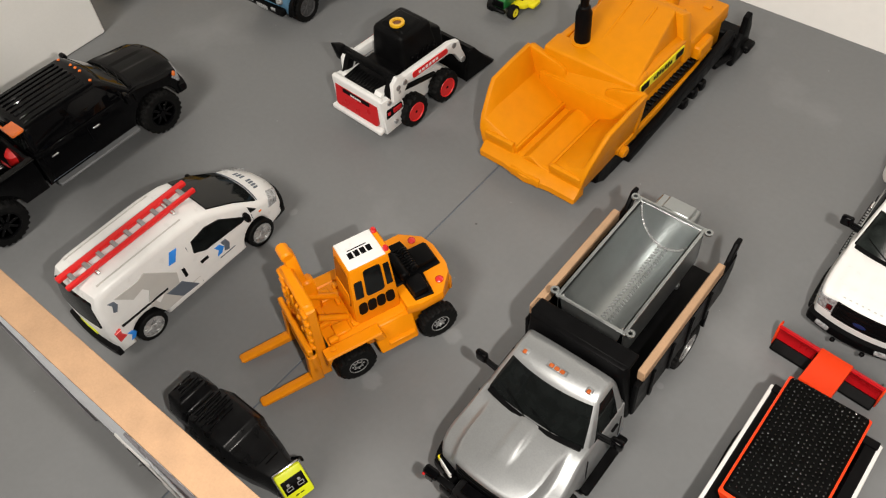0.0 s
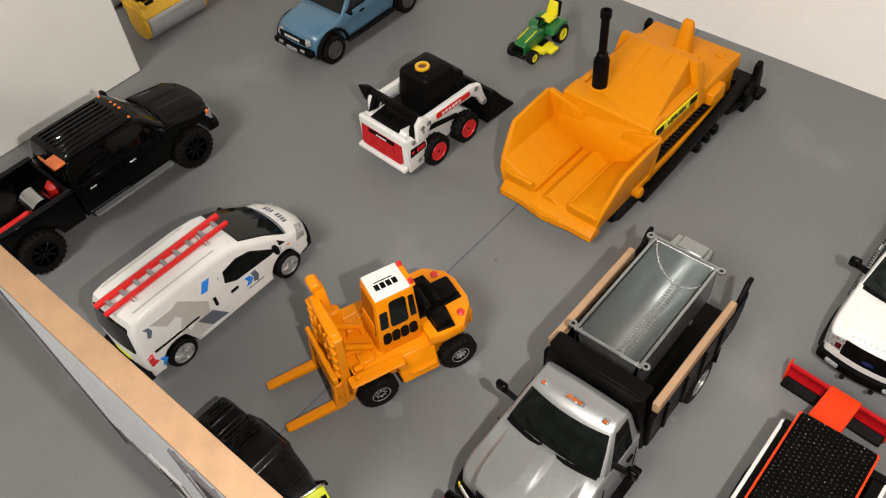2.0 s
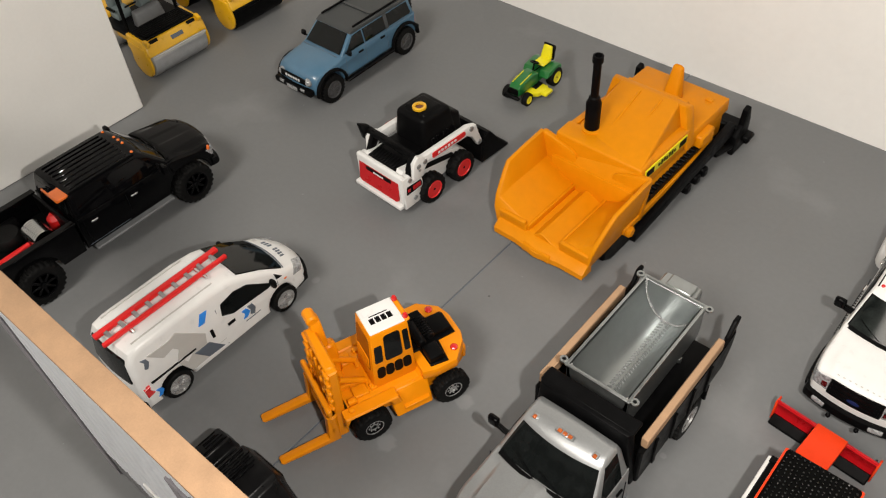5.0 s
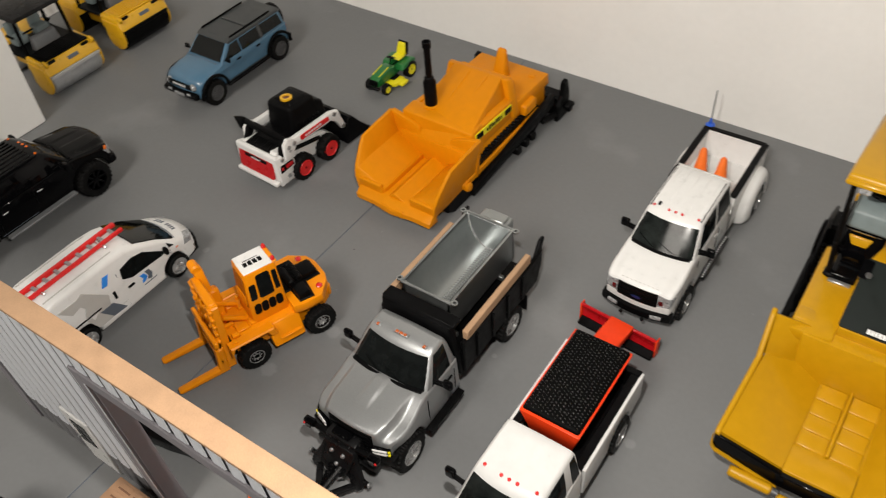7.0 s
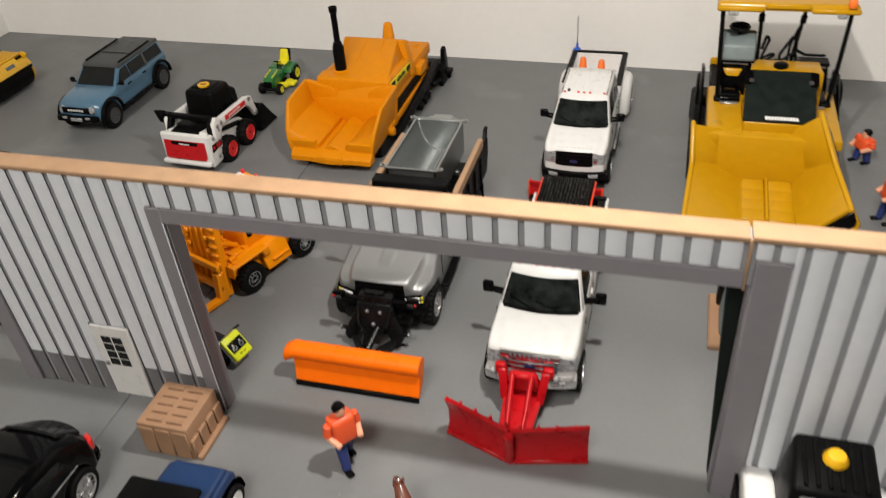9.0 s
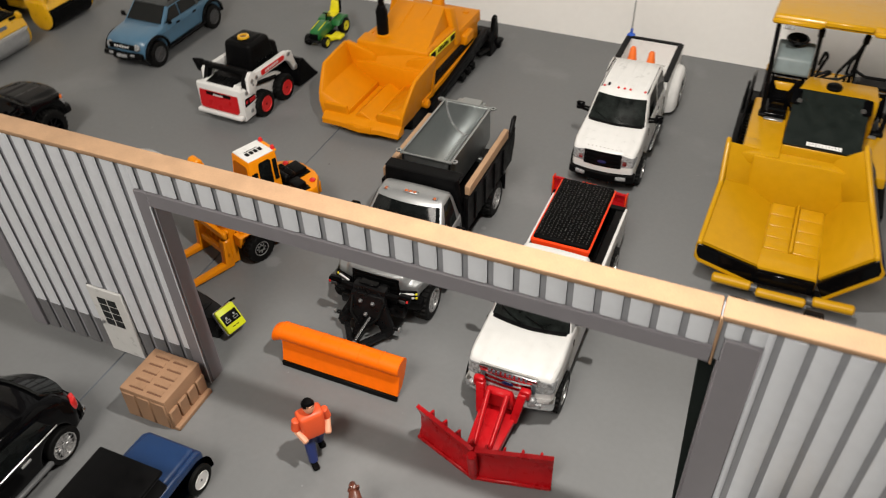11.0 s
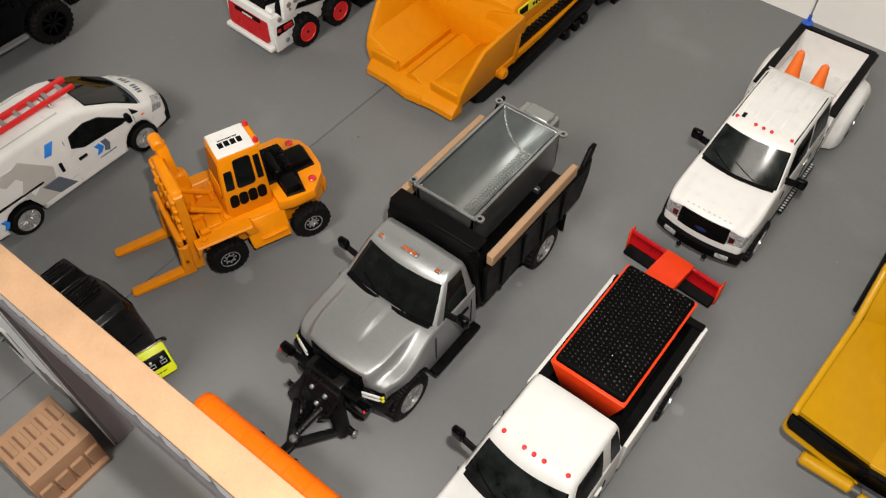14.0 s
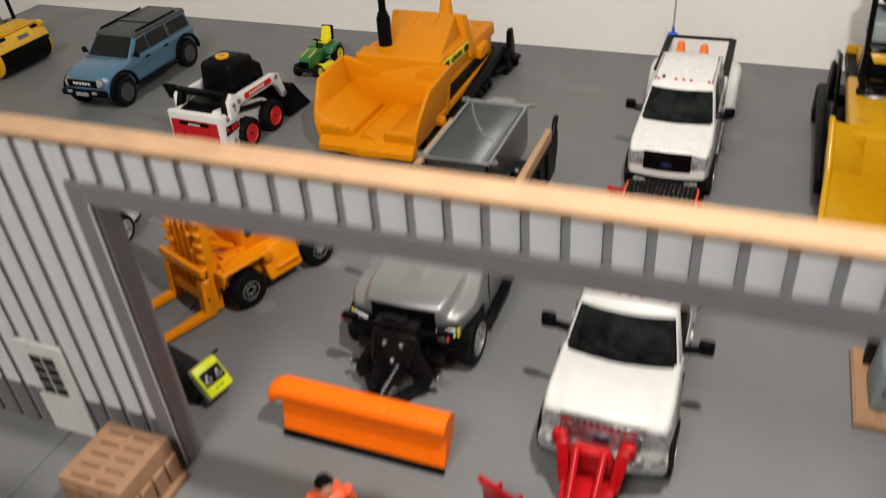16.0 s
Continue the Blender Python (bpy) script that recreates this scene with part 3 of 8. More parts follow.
    # wiper cowl and wipers along the windscreen's foot
    g.across("cowl_grille", [(cowl - 0.04, zc - 0.03), (cowl + 0.06, zc - 0.04), (cowl + 0.07, zc + 0.012 + 0.5 * crown), (cowl - 0.02, zc + 0.03 + 0.4 * crown)], 0.9, "black", slices=12)
    for x in (-0.42, 0.16):
        q = BM()
        for j in range(5):
            xa, xb = x + 0.11 * j, x + 0.11 * (j + 1)
            (ya, za), (yd, zd) = slope(0.1 + 0.045 * j), slope(0.1 + 0.045 * (j + 1))
            rod(q, glassform(xa, ya + 0.03, za + 0.03), glassform(xb, yd + 0.03, zd + 0.03), 0.011, 5)
        part("wiper", q, "black", p)
    for sx in (-1, 1):
        # door lines, handles
        for y in s["doors"]:
            part("door_gap", box(BM(), (sx * (W - 0.002), y, (zs + zc) / 2 + 0.02), (0.016, 0.016, zc - zs - 0.26), 0), "black", p)
        part("sill_line", box(BM(), (sx * (W - 0.002), (cb + yf - Ra) / 2, zs + 0.1), (0.014, (yf - Ra - cb) * 0.94, 0.016), 0), "slate", p)
        for y in s["handles"]:
            part("door_handle", box(BM(), (sx * (W + 0.0), y, zc - 0.24), (0.05, 0.2, 0.055), 0.015), s.get("handle", "black"), p)
        # mirrors
        my, mz = cowl - 0.36, zc + 0.08
        b = BM()
        rod(b, (sx * W * 0.88, my, mz - 0.06), (sx * (W + s["mir"]), my - 0.03, mz - 0.01), 0.045, 8)
        rod(b, (sx * W * 0.88, my, mz + 0.05), (sx * (W + s["mir"]), my - 0.03, mz + 0.07), 0.035, 8)
        arm = part("mirror_arm", b, "black", p)
        b = box(BM(), (sx * (W + s["mir"]), my - 0.02, mz + 0.08), (0.25, 0.14, s.get("mh", 0.36)), 0.06, seg=3)
        part("mirror_head", b, s.get("mirror", "gloss"), arm)
        # running board
        if s.get("step"):
            part("running_board", box(BM(), (sx * (W + 0.06), (cb + yf - Ra) / 2 + 0.05, zs - 0.02), (0.24, (yf - Ra - cb) * 0.92, 0.09), 0.03), s["step"], p)
        if s.get("rocker"):
            part("sill", box(BM(), (sx * (W - 0.06), (cb + yf - Ra) / 2, zs + 0.0), (0.16, (yf - Ra - cb) * 0.98, 0.13), 0.03), "black", p)
        # head lamps
        if s.get("lights", True):
            q = prism(BM(), [(nose - 0.36, zh - 0.14), (nose - 0.12, zh - 0.075), (nose + 0.012, zh - 0.1), (nose + 0.02, zh - 0.46), (nose - 0.1, zh - 0.48)], sx * W * 0.62, sx * W * 1.0, 0.03, 2, 4)
            h = part("headlight", warp(q, form), "clear", p, "clear headlight")
            q = prism(BM(), [(nose + 0.0, zh - 0.24), (nose + 0.032, zh - 0.24), (nose + 0.032, zh - 0.4), (nose + 0.0, zh - 0.4)], sx * W * 0.66, sx * W * 0.8, 0.01, 1, 2)
            part("reflector", warp(q, form), "chrome", h)
    # grille
    q = prism(BM(), [(nose - 0.1, zh - 0.06), (nose + 0.016, zh - 0.09), (nose + 0.02, zh - 0.52), (nose - 0.1, zh - 0.54)], -W * 0.63, W * 0.63, 0.02, 1, 8)
    gr = part("grille", warp(q, form), s.get("grille", "black"), p)
    for k in range(3):
        q = prism(BM(), [(nose + 0.0, zh - 0.47 + 0.125 * k), (nose + 0.045, zh - 0.47 + 0.125 * k), (nose + 0.04, zh - 0.4 + 0.125 * k), (nose + 0.0, zh - 0.4 + 0.125 * k)], -W * 0.56, W * 0.56, 0.012, 1, 8)
        part("grille_bar", warp(q, form), s.get("grillebar", "black"), gr)
    if s.get("badge"):
        part("badge", turned(BM(), [(0.0, 0), (0.08, 0.0), (0.08, 0.015), (0.0, 0.022)], (0, nose + 0.04, zh - 0.34), n=16, rot=pose(0, 0, 0, -90, 0, 0) @ Matrix.Diagonal((1.6, 0.6, 1, 1))), "badge", gr)
    # bumper
    b = prism(BM(), [(nose - 0.12, zs + 0.02), (nose + 0.1, zs + 0.02), (nose + 0.14, zs + 0.1), (nose + 0.12, zs + 0.26), (nose - 0.1, zs + 0.28)], -W * 1.0, W * 1.0, 0.05, 2, 8)
    warp(b, lambda x, y, z: (x, y - 0.17 * (x / W) ** 2, z))
    bump = part("front_bumper", b, s.get("bumper", "chrome"), p)
    for sx in (-1, 1):
        part("fog_lamp", box(BM(), (sx * W * 0.62, nose + 0.06, zs + 0.18), (0.3, 0.08, 0.12), 0.04, rot=(0, 0, -sx * 12), seg=2), s.get("fog", "clear"), bump)
    # clearance lamps on the roof
    for x in s.get("lamps", ()):
        fx, fy, fz = glassform(x * w0, rf - 0.16, zr)
        t = turned(BM(), [(0.04, -0.02), (0.04, 0.012), (0.024, 0.03), (0.0, 0.035)], (fx, fy, fz), "z", 10)
        part("roof_lamp", t, s.get("lamp", "amber"), p)
    # chassis below
    part("chassis", box(BM(), (0, (nose + s["tail"]) / 2 - 0.2, zs + 0.06), (W * 1.3, nose - s["tail"] - 0.6, 0.22), 0.03), "black", p)
    return dict(w1=w1)


def bed(p, s, rail="black", wide=0.0, inset=0.0):
    """A pickup's open load bed with wheel openings and tailgate."""
    W, zs, zb, R, Ra, yr, cb, tail, paint = s["W"], s["zs"], s["zb"], s["R"], s["Ra"], s["yr"], s["cb"], s["tail"], s["paint"]
    for sx in (-1, 1):
        prof = [(tail, zs + 0.14), (tail, zb), (cb - 0.06, zb), (cb - 0.06, zs)] + arch(yr, R * 1.02, Ra, zs)
        b = prism(BM(), prof, sx * (W - 0.14), sx * W, 0.03, 2, 1)
        part("bed_side", b, paint, p)
        part("bed_rail", box(BM(), (sx * (W - 0.08 - inset), (tail + cb) / 2, zb + 0.015 - 0.3 * inset), (0.2, cb - tail - 0.06, 0.05), 0.015), rail, p)
        if wide:
            # broad rear wings over twin wheels, swelling out and fading into the bed side
            q, rows = BM(), []
            for j in range(9):
                u = max(0, j - 1) / 7
                out = W - 0.06 if j == 0 else W - 0.03 + (wide + 0.03) * math.sqrt(max(0.0, 1 - u ** 2.4))
                rows.append([q.verts.new((sx * out, yr + (Ra + 0.5 * u) * math.cos(radians(w)), R + (Ra + 0.36 * u) * max(-0.24, math.sin(radians(w))))) for w in range(-14, 195, 8)])
            for lo, hi in zip(rows, rows[1:]):
                for v in range(len(lo) - 1):
                    q.faces.new((lo[v], lo[v + 1], hi[v + 1], hi[v]))
            for v in range(len(rows[0]) - 1):
                q.faces.new((rows[0][v], rows[-1][v], rows[-1][v + 1], rows[0][v + 1]))
            part("rear_wing", q, paint, p)
        part("tail_lamp", box(BM(), (sx * (W - 0.08), tail - 0.01, zb - 0.28), (0.14, 0.06, 0.34), 0.02), "redlens", p)
    part("bed_floor", box(BM(), (0, (tail + cb) / 2, zs + 0.28), (2 * W - 0.3, cb - tail - 0.1, 0.08), 0.02), s.get("bedpaint", paint), p)
    part("bed_front", box(BM(), (0, cb - 0.1, (zs + 0.3 + zb) / 2), (2 * W - 0.2, 0.1, zb - zs - 0.3), 0.02), s.get("bedpaint", paint), p)
    part("tailgate", box(BM(), (0, tail + 0.05, (zs + 0.28 + zb) / 2), (2 * W - 0.2, 0.11, zb - zs - 0.28), 0.03), paint, p)
    part("tailgate_liner", box(BM(), (0, tail + 0.115, (zs + 0.3 + zb) / 2), (2 * W - 0.26, 0.03, zb - zs - 0.3), 0.01), s.get("bedpaint", paint), p)
    part("bed_rail", box(BM(), (0, tail + 0.06, zb + 0.018), (2 * W - 0.12, 0.17, 0.05), 0.015), rail, p)
    part("rear_bumper", box(BM(), (0, tail - 0.1, zs + 0.1), (2 * W - 0.1, 0.2, 0.2), 0.04), s.get("bumper", "chrome"), p)
    for sx in (-1, 1):
        part("wheel_tub", box(BM(), (sx * (W - 0.24), yr, zs + 0.48), (0.26, Ra * 1.9, 0.4), 0.1, seg=2), s.get("bedpaint", paint), p)


# the silver truck with the spreader in its dump bed
def silver_truck():
    p = thing("plow_truck", 2.57, 5.93, 180, "silver metallic pickup truck with black dump bed and plow mount", "truck", size=0.97)
    s = dict(W=1.18, zs=0.62, zc=1.62, zh=1.47, zr=2.34, cb=0.12, cowl=1.35, rf=0.78, rb=0.2, nose=2.86, tail=-3.4, yf=2.24, R=0.52, Ra=0.62, paint="silver",
             win=[(0.22, 0.86)], doors=[0.35, 1.42], handles=[0.55], mir=0.26, step="black", bumper="black", fog="black", grille="black", lamps=(), crown=0.08, mh=0.26, pinch=0.16, lights=False, dish=-0.05, shoulder=0.17, rw=0.74, edge=(0.7, 0.8), bulge=(0.125, 0.165), fade=0.35, slices=56)
    cab(p, s)
    for sx in (-1, 1):
        wheel(p, sx * 1.08, 2.24, 0.52, 0.36, "chunky", "alloy")
        for x in (1.1, 0.78):
            wheel(p, sx * x, -2.2, 0.52, 0.3, "chunky", "alloy")
        hc = part("headlight_case", box(BM(), (sx * 0.84, 2.8, 1.04), (0.44, 0.1, 0.26), 0.03, rot=(0, 0, -sx * 20)), "gloss", p)
        for k in range(2):
            part("headlight_bar", box(BM(), (sx * 0.83, 2.84, 0.99 + 0.12 * k), (0.36, 0.1, 0.062), 0.02, rot=(0, 0, -sx * 20)), "white", hc, "white light bar")
            part("turn_lens", box(BM(), (sx * 1.03, 2.76, 0.99 + 0.12 * k), (0.06, 0.1, 0.06), 0.015, rot=(0, 0, -sx * 34)), "lemon", hc)
    # lamps on the roof
    for x in (-0.66, 0.66):
        rl = part("roof_lamp", box(BM(), (x, 0.68, 2.35), (0.13, 0.13, 0.07), 0.03, seg=2), "steel", p)
        part("lens", box(BM(), (x, 0.71, 2.375), (0.08, 0.09, 0.05), 0.02), "roofamber", rl)
    lamp_bar = part("roof_lamp_bar", box(BM(), (0, 0.68, 2.40), (0.4, 0.12, 0.05), 0.025), "steel", p)
    for x in (-0.11, 0, 0.11):
        part("lens", box(BM(), (x, 0.69, 2.425), (0.09, 0.08, 0.03), 0.015), "roofamber", lamp_bar)
    # dump bed
    part("headboard", hexa(BM(), [(-1.16, -0.1, 0.9), (1.16, -0.1, 0.9), (1.16, 0.06, 0.9), (-1.16, 0.06, 0.9)], [(-1.02, -0.02, 2.58), (1.02, -0.02, 2.58), (0.96, 0.14, 2.58), (-0.96, 0.14, 2.58)], 0.04, 2), "black", p, "black bed headboard")
    part("headboard_cap", box(BM(), (0, -0.12, 2.55), (2.04, 0.36, 0.07), 0.03), "black", p)
    part("bed_floor", box(BM(), (0, -1.9, 1.0), (2.3, 3.6, 0.16), 0.03), "black", p)
    for sx in (-1, 1):
        part("bed_side", prism(BM(), [(-0.05, 0.95), (-0.05, 2.0), (-3.3, 1.86), (-3.75, 1.96), (-3.72, 1.5), (-3.5, 0.95)], sx * 1.1, sx * 1.22, 0.03, 1), "black", p)
        for y in (-0.6, -1.3, -2.0, -2.7):
            part("bed_stake", box(BM(), (sx * 1.24, y, 1.42), (0.05, 0.1, 0.84), 0.015), "black", p)
        part("side_plank", box(BM(), (sx * 1.15, -1.66, 2.12), (0.15, 2.92, 0.28), 0.02), "wood", p, "bare wooden side plank")
        part("tail_post", hexa(BM(), [(sx * 1.14 - 0.05, -3.55, 1.6), (sx * 1.14 + 0.05, -3.55, 1.6), (sx * 1.14 + 0.05, -3.3, 1.6), (sx * 1.14 - 0.05, -3.3, 1.6)], [(sx * 1.14 - 0.05, -3.9, 2.25), (sx * 1.14 + 0.05, -3.9, 2.25), (sx * 1.14 + 0.05, -3.7, 2.25), (sx * 1.14 - 0.05, -3.7, 2.25)], 0.02, 1), "black", p)
        part("mud_flap", box(BM(), (sx * 1.0, -2.95, 0.62), (0.46, 0.05, 0.56), 0.015), "black", p)
    # plow mount: head frame with two lobes, A-frame, spring, lamp arms
    f = part("plow_mount", box(BM(), (0, 2.98, 0.62), (1.7, 0.26, 0.26), 0.06, seg=2), "satin", p)
    q = prism(BM(), [(-0.42, 1.16), (0.42, 1.16), (0.5, 0.9), (0.7, 0.5), (0.74, 0.34), (0.64, 0.22), (0.5, 0.22), (0.34, 0.46), (-0.34, 0.46), (-0.5, 0.22), (-0.64, 0.22), (-0.74, 0.34), (-0.7, 0.5), (-0.5, 0.9)], 3.1, 3.26, 0.03, 2)
    warp(q, lambda x, y, z: (y, x + 0.34 * (1.16 - z), z))
    part("head_frame", q, "satin", f)
    pump = part("pump_box", box(BM(), (0, 3.04, 1.0), (0.86, 0.3, 0.62), 0.05, seg=2), "satin", f)
    for k in range(3):
        part("pump_rib", box(BM(), (-0.28 + 0.28 * k, 3.2, 1.0), (0.06, 0.05, 0.5), 0.015), "satin", pump)
    part("pump_lid", box(BM(), (0.04, 3.02, 1.33), (0.5, 0.22, 0.06), 0.025), "gloss", pump)
    part("frame_rib", box(BM(), (0, 3.28, 0.82), (0.3, 0.12, 0.5), 0.05, rot=(20, 0, 0), seg=2), "satin", f)
    for sx in (-1, 1):
        part("push_arm", hexa(BM(), [(sx * 0.5, 3.4, 0.2), (sx * 0.68, 3.4, 0.2), (sx * 0.1, 4.2, 0.16), (sx * 0.0, 4.06, 0.16)], [(sx * 0.5, 3.4, 0.34), (sx * 0.68, 3.4, 0.34), (sx * 0.1, 4.2, 0.3), (sx * 0.0, 4.06, 0.3)], 0.025, 2), "satin", f)
        part("hitch_pin", rod(BM(), (sx * 0.6, 3.36, 0.42), (sx * 0.82, 3.38, 0.42), 0.055, 10), "satin", f)
        part("pin_head", turned(BM(), [(0.04, 0), (0.07, 0.02), (0.07, 0.05), (0.03, 0.08), (0, 0.08)], (sx * 0.82, 3.38, 0.42), n=10, rot=pose(0, 0, 0, 0, 90 * sx, 0)), "steel", f)
        arm = part("lamp_arm", hexa(BM(), [(sx * 0.1, 3.02, 1.04), (sx * 0.92, 3.06, 1.1), (sx * 0.92, 3.16, 1.1), (sx * 0.1, 3.18, 1.04)], [(sx * 0.1, 3.02, 1.2), (sx * 0.92, 3.06, 1.22), (sx * 0.92, 3.16, 1.22), (sx * 0.1, 3.18, 1.2)], 0.03, 2), "black", f)
        part("plow_lamp", box(BM(), (sx * 0.92, 3.13, 1.24), (0.3, 0.18, 0.18), 0.05, seg=2), "gloss", arm)
        part("lamp_glass", box(BM(), (sx * 0.9, 3.24, 1.22), (0.16, 0.04, 0.1), 0.02), "smoke", arm)
        part("lens", box(BM(), (sx * 1.02, 3.23, 1.24), (0.06, 0.05, 0.08), 0.02), "redlens", arm)
    part("draw_bar", box(BM(), (0, 4.28, 0.22), (0.2, 0.44, 0.14), 0.04, seg=2), "satin", f)
    part("centre_bolt", turned(BM(), [(0.08, 0), (0.08, 0.05), (0.04, 0.09), (0, 0.09)], (0.0, 4.12, 0.3), "z", 10), "steel", f)
    part("ram", rod(BM(), (-0.12, 3.3, 0.62), (0.0, 4.0, 0.36), 0.06, 8), "satin", f)
    part("ram_rod", rod(BM(), (-0.06, 3.65, 0.49), (0.0, 4.02, 0.35), 0.03, 8), "steel", f)
    for x, z in ((-0.16, 0.98), (0.16, 0.98), (0.0, 0.68)):
        part("frame_bolt", turned(BM(), [(0.05, 0), (0.05, 0.05), (0.03, 0.07), (0, 0.07)], (x, 3.26 + 0.34 * (1.16 - z), z), n=8, rot=pose(0, 0, 0, -90, 0, 0)), "steel", f)
    for x in (-0.34, 0.3):
        part("hose", pipe(BM(), [(x, 3.0, 0.9), (x * 1.3, 3.3, 1.05), (x * 1.1, 3.55, 0.75), (x * 0.5, 3.6, 0.5)], 0.03, 6), "rubber", f)
    sp = part("trip_spring", rod(BM(), (0.14, 3.3, 0.6), (0.06, 3.9, 0.36), 0.06, 8), "gloss", f)
    for k in range(8):
        u = k / 7
        part("spring_coil", turned(BM(), [(0.06, -0.018), (0.1, -0.018), (0.1, 0.018), (0.06, 0.018), (0.06, -0.018)], (0.14 - 0.08 * u, 3.32 + 0.56 * u, 0.6 - 0.23 * u), n=12, rot=pose(0, 0, 0, -66, 0, 8)), "black", sp)
    return p


def spreader():
    """A galvanised hopper with a round trough, its spinner spout behind."""
    p = thing("hopper_spreader", 2.49, 7.74, 180, "grey metal salt spreader hopper lying in the dump bed", "spreader", z=1.06, size=0.96)
    hw, y0, y1, zt = 0.69, -1.46, 1.44, 1.6
    n = 24
    outer = [(hw, zt)] + [(hw * math.cos(radians(a)), 0.74 + 0.735 * math.sin(radians(a))) for a in [-(180 * k / n) for k in range(n + 1)]] + [(-hw, zt)]
    inner = [((hw - 0.06) * math.cos(math.pi * k / (n + 2)), zt - 1.0 * math.sin(math.pi * k / (n + 2))) for k in range(n + 3)]
    b = BM()
    t = bmesh.new()
    for ring in (outer, inner):
        for (u0, v0), (u1, v1) in zip(ring, ring[1:]):
            t.faces.new([t.verts.new(q) for q in ((u0, y0, v0), (u1, y0, v1), (u1, y1, v1), (u0, y1, v0))])
    for y in (y0, y1):
        for k in range(len(outer) - 1):
            t.faces.new([t.verts.new((q[0], y, q[1])) for q in (outer[k], outer[k + 1], inner[k + 1], inner[k])])
    bmesh.ops.remove_doubles(t, verts=t.verts[:], dist=0.001)
    merge(b, t)
    part("trough", b, "zinc", p)
    for y in (y0 + 0.03, y1 - 0.03):
        prof = [(u, v) for u, v in outer]
        q = prism(BM(), prof, -0.03, 0.03, 0.01, 1)
        warp(q, lambda a, u, v, y=y: (u, y + a, v))
        part("end_plate", q, "zinc", p)
    # weld beads where the trough meets its end plates
    for y in (y0 + 0.075, y1 - 0.075):
        q = BM()
        pipe(q, [(0.985 * u, y, zt - 0.985 * (zt - v)) for u, v in inner], 0.022, 6)
        part("weld_bead", q, "alloy", p)
    # rolled rim
    for sx in (-1, 1):
        part("rim_bar", box(BM(), (sx * (hw + 0.0), 0, zt), (0.07, 2 * y1 + 0.08, 0.05), 0.03, seg=2), "zinc", p)
    for y in (y0, y1):
        part("rim_bar", box(BM(), (0, y, zt), (2 * hw + 0.08, 0.07, 0.048), 0.03, seg=2), "zinc", p)
    for sx in (-1, 1):
        for y in (y0 + 0.05, y1 - 0.05):
            q = turned(BM(), [(0.04, 0), (0.085, 0), (0.085, 0.04), (0.04, 0.04), (0.04, 0)], (sx * (hw + 0.1), y, zt + 0.01), "z", 12)
            part("lifting_eye", q, "zinc", p)
    # the chain in the trough's bottom
    b = BM()
    for k in range(34):
        for x in (-0.07, 0.07):
            box(b, (x, y0 + 0.12 + 0.083 * k, zt - 0.985), (0.1, 0.04, 0.035), 0.012, rot=(0, 0, 25 if x > 0 else -25))
    tagged(part("conveyor_chain", b, "chain", p), kind="stuff")
    # feet and spout
    for y in (-1.1, 1.1):
        part("leg_frame", box(BM(), (0, y, 0.06), (1.2, 0.12, 0.14), 0.02), "zinc", p)
    part("spout", box(BM(), (0.05, y0 - 0.28, 1.08), (0.86, 0.52, 0.7), 0.04), "zinc", p)
    part("spout_hood", box(BM(), (0.0, y0 - 0.3, 1.46), (0.6, 0.36, 0.12), 0.03), "zinc", p)
    part("spinner_frame", box(BM(), (0.16, y0 - 0.62, 1.0), (0.42, 0.34, 0.08), 0.02), "zinc", p)


# the white truck with the salt box and the V plow
def white_truck():
    p = thing("plow_truck", 6.4, 4.92, 180, "white pickup truck with black bed and red orange roof lamps", "truck", size=0.98)
    s = dict(W=1.0, zs=0.5, zc=1.5, zh=1.42, zr=2.2, cb=0.1, crown=0.03, shoulder=0.04, pinch=0.07, screen="clearglass", cowl=2.02, rf=1.52, rb=0.14, nose=3.4, tail=-2.86, zb=1.42, yf=2.72, yr=-1.72, R=0.47, Ra=0.56, paint="offwhite", bedpaint="black",
             win=[(0.04, 0.2), (0.34, 0.88)], doors=[0.72, 2.0], handles=[0.9], mir=0.27, bumper="chrome", grille="slate", grillebar="chrome", badge=True, lamps=(-0.78, -0.24, 0, 0.24, 0.78), lamp="bright", handle="offwhite", mh=0.3)
    cab(p, s)
    bed(p, s, "black", 0.0, 0.09)
    for sx in (-1, 1):
        for y in (2.72, -1.72):
            wheel(p, sx * 0.9, y, 0.47, 0.34, "chunky", "alloy")
    for k in range(9):
        part("bonnet_letter", box(BM(), (-0.4 + 0.1 * k, 3.468, 1.36), (0.055, 0.02, 0.08), 0.005), "slate", p)
    part("bonnet_trim", box(BM(), (0, 3.40, 1.35), (1.3, 0.13, 0.16), 0.04, seg=2), "chrome", p)
    part("bed_liner", box(BM(), (0, -1.4, 0.86), (1.7, 2.7, 0.05), 0.01), "black", p)


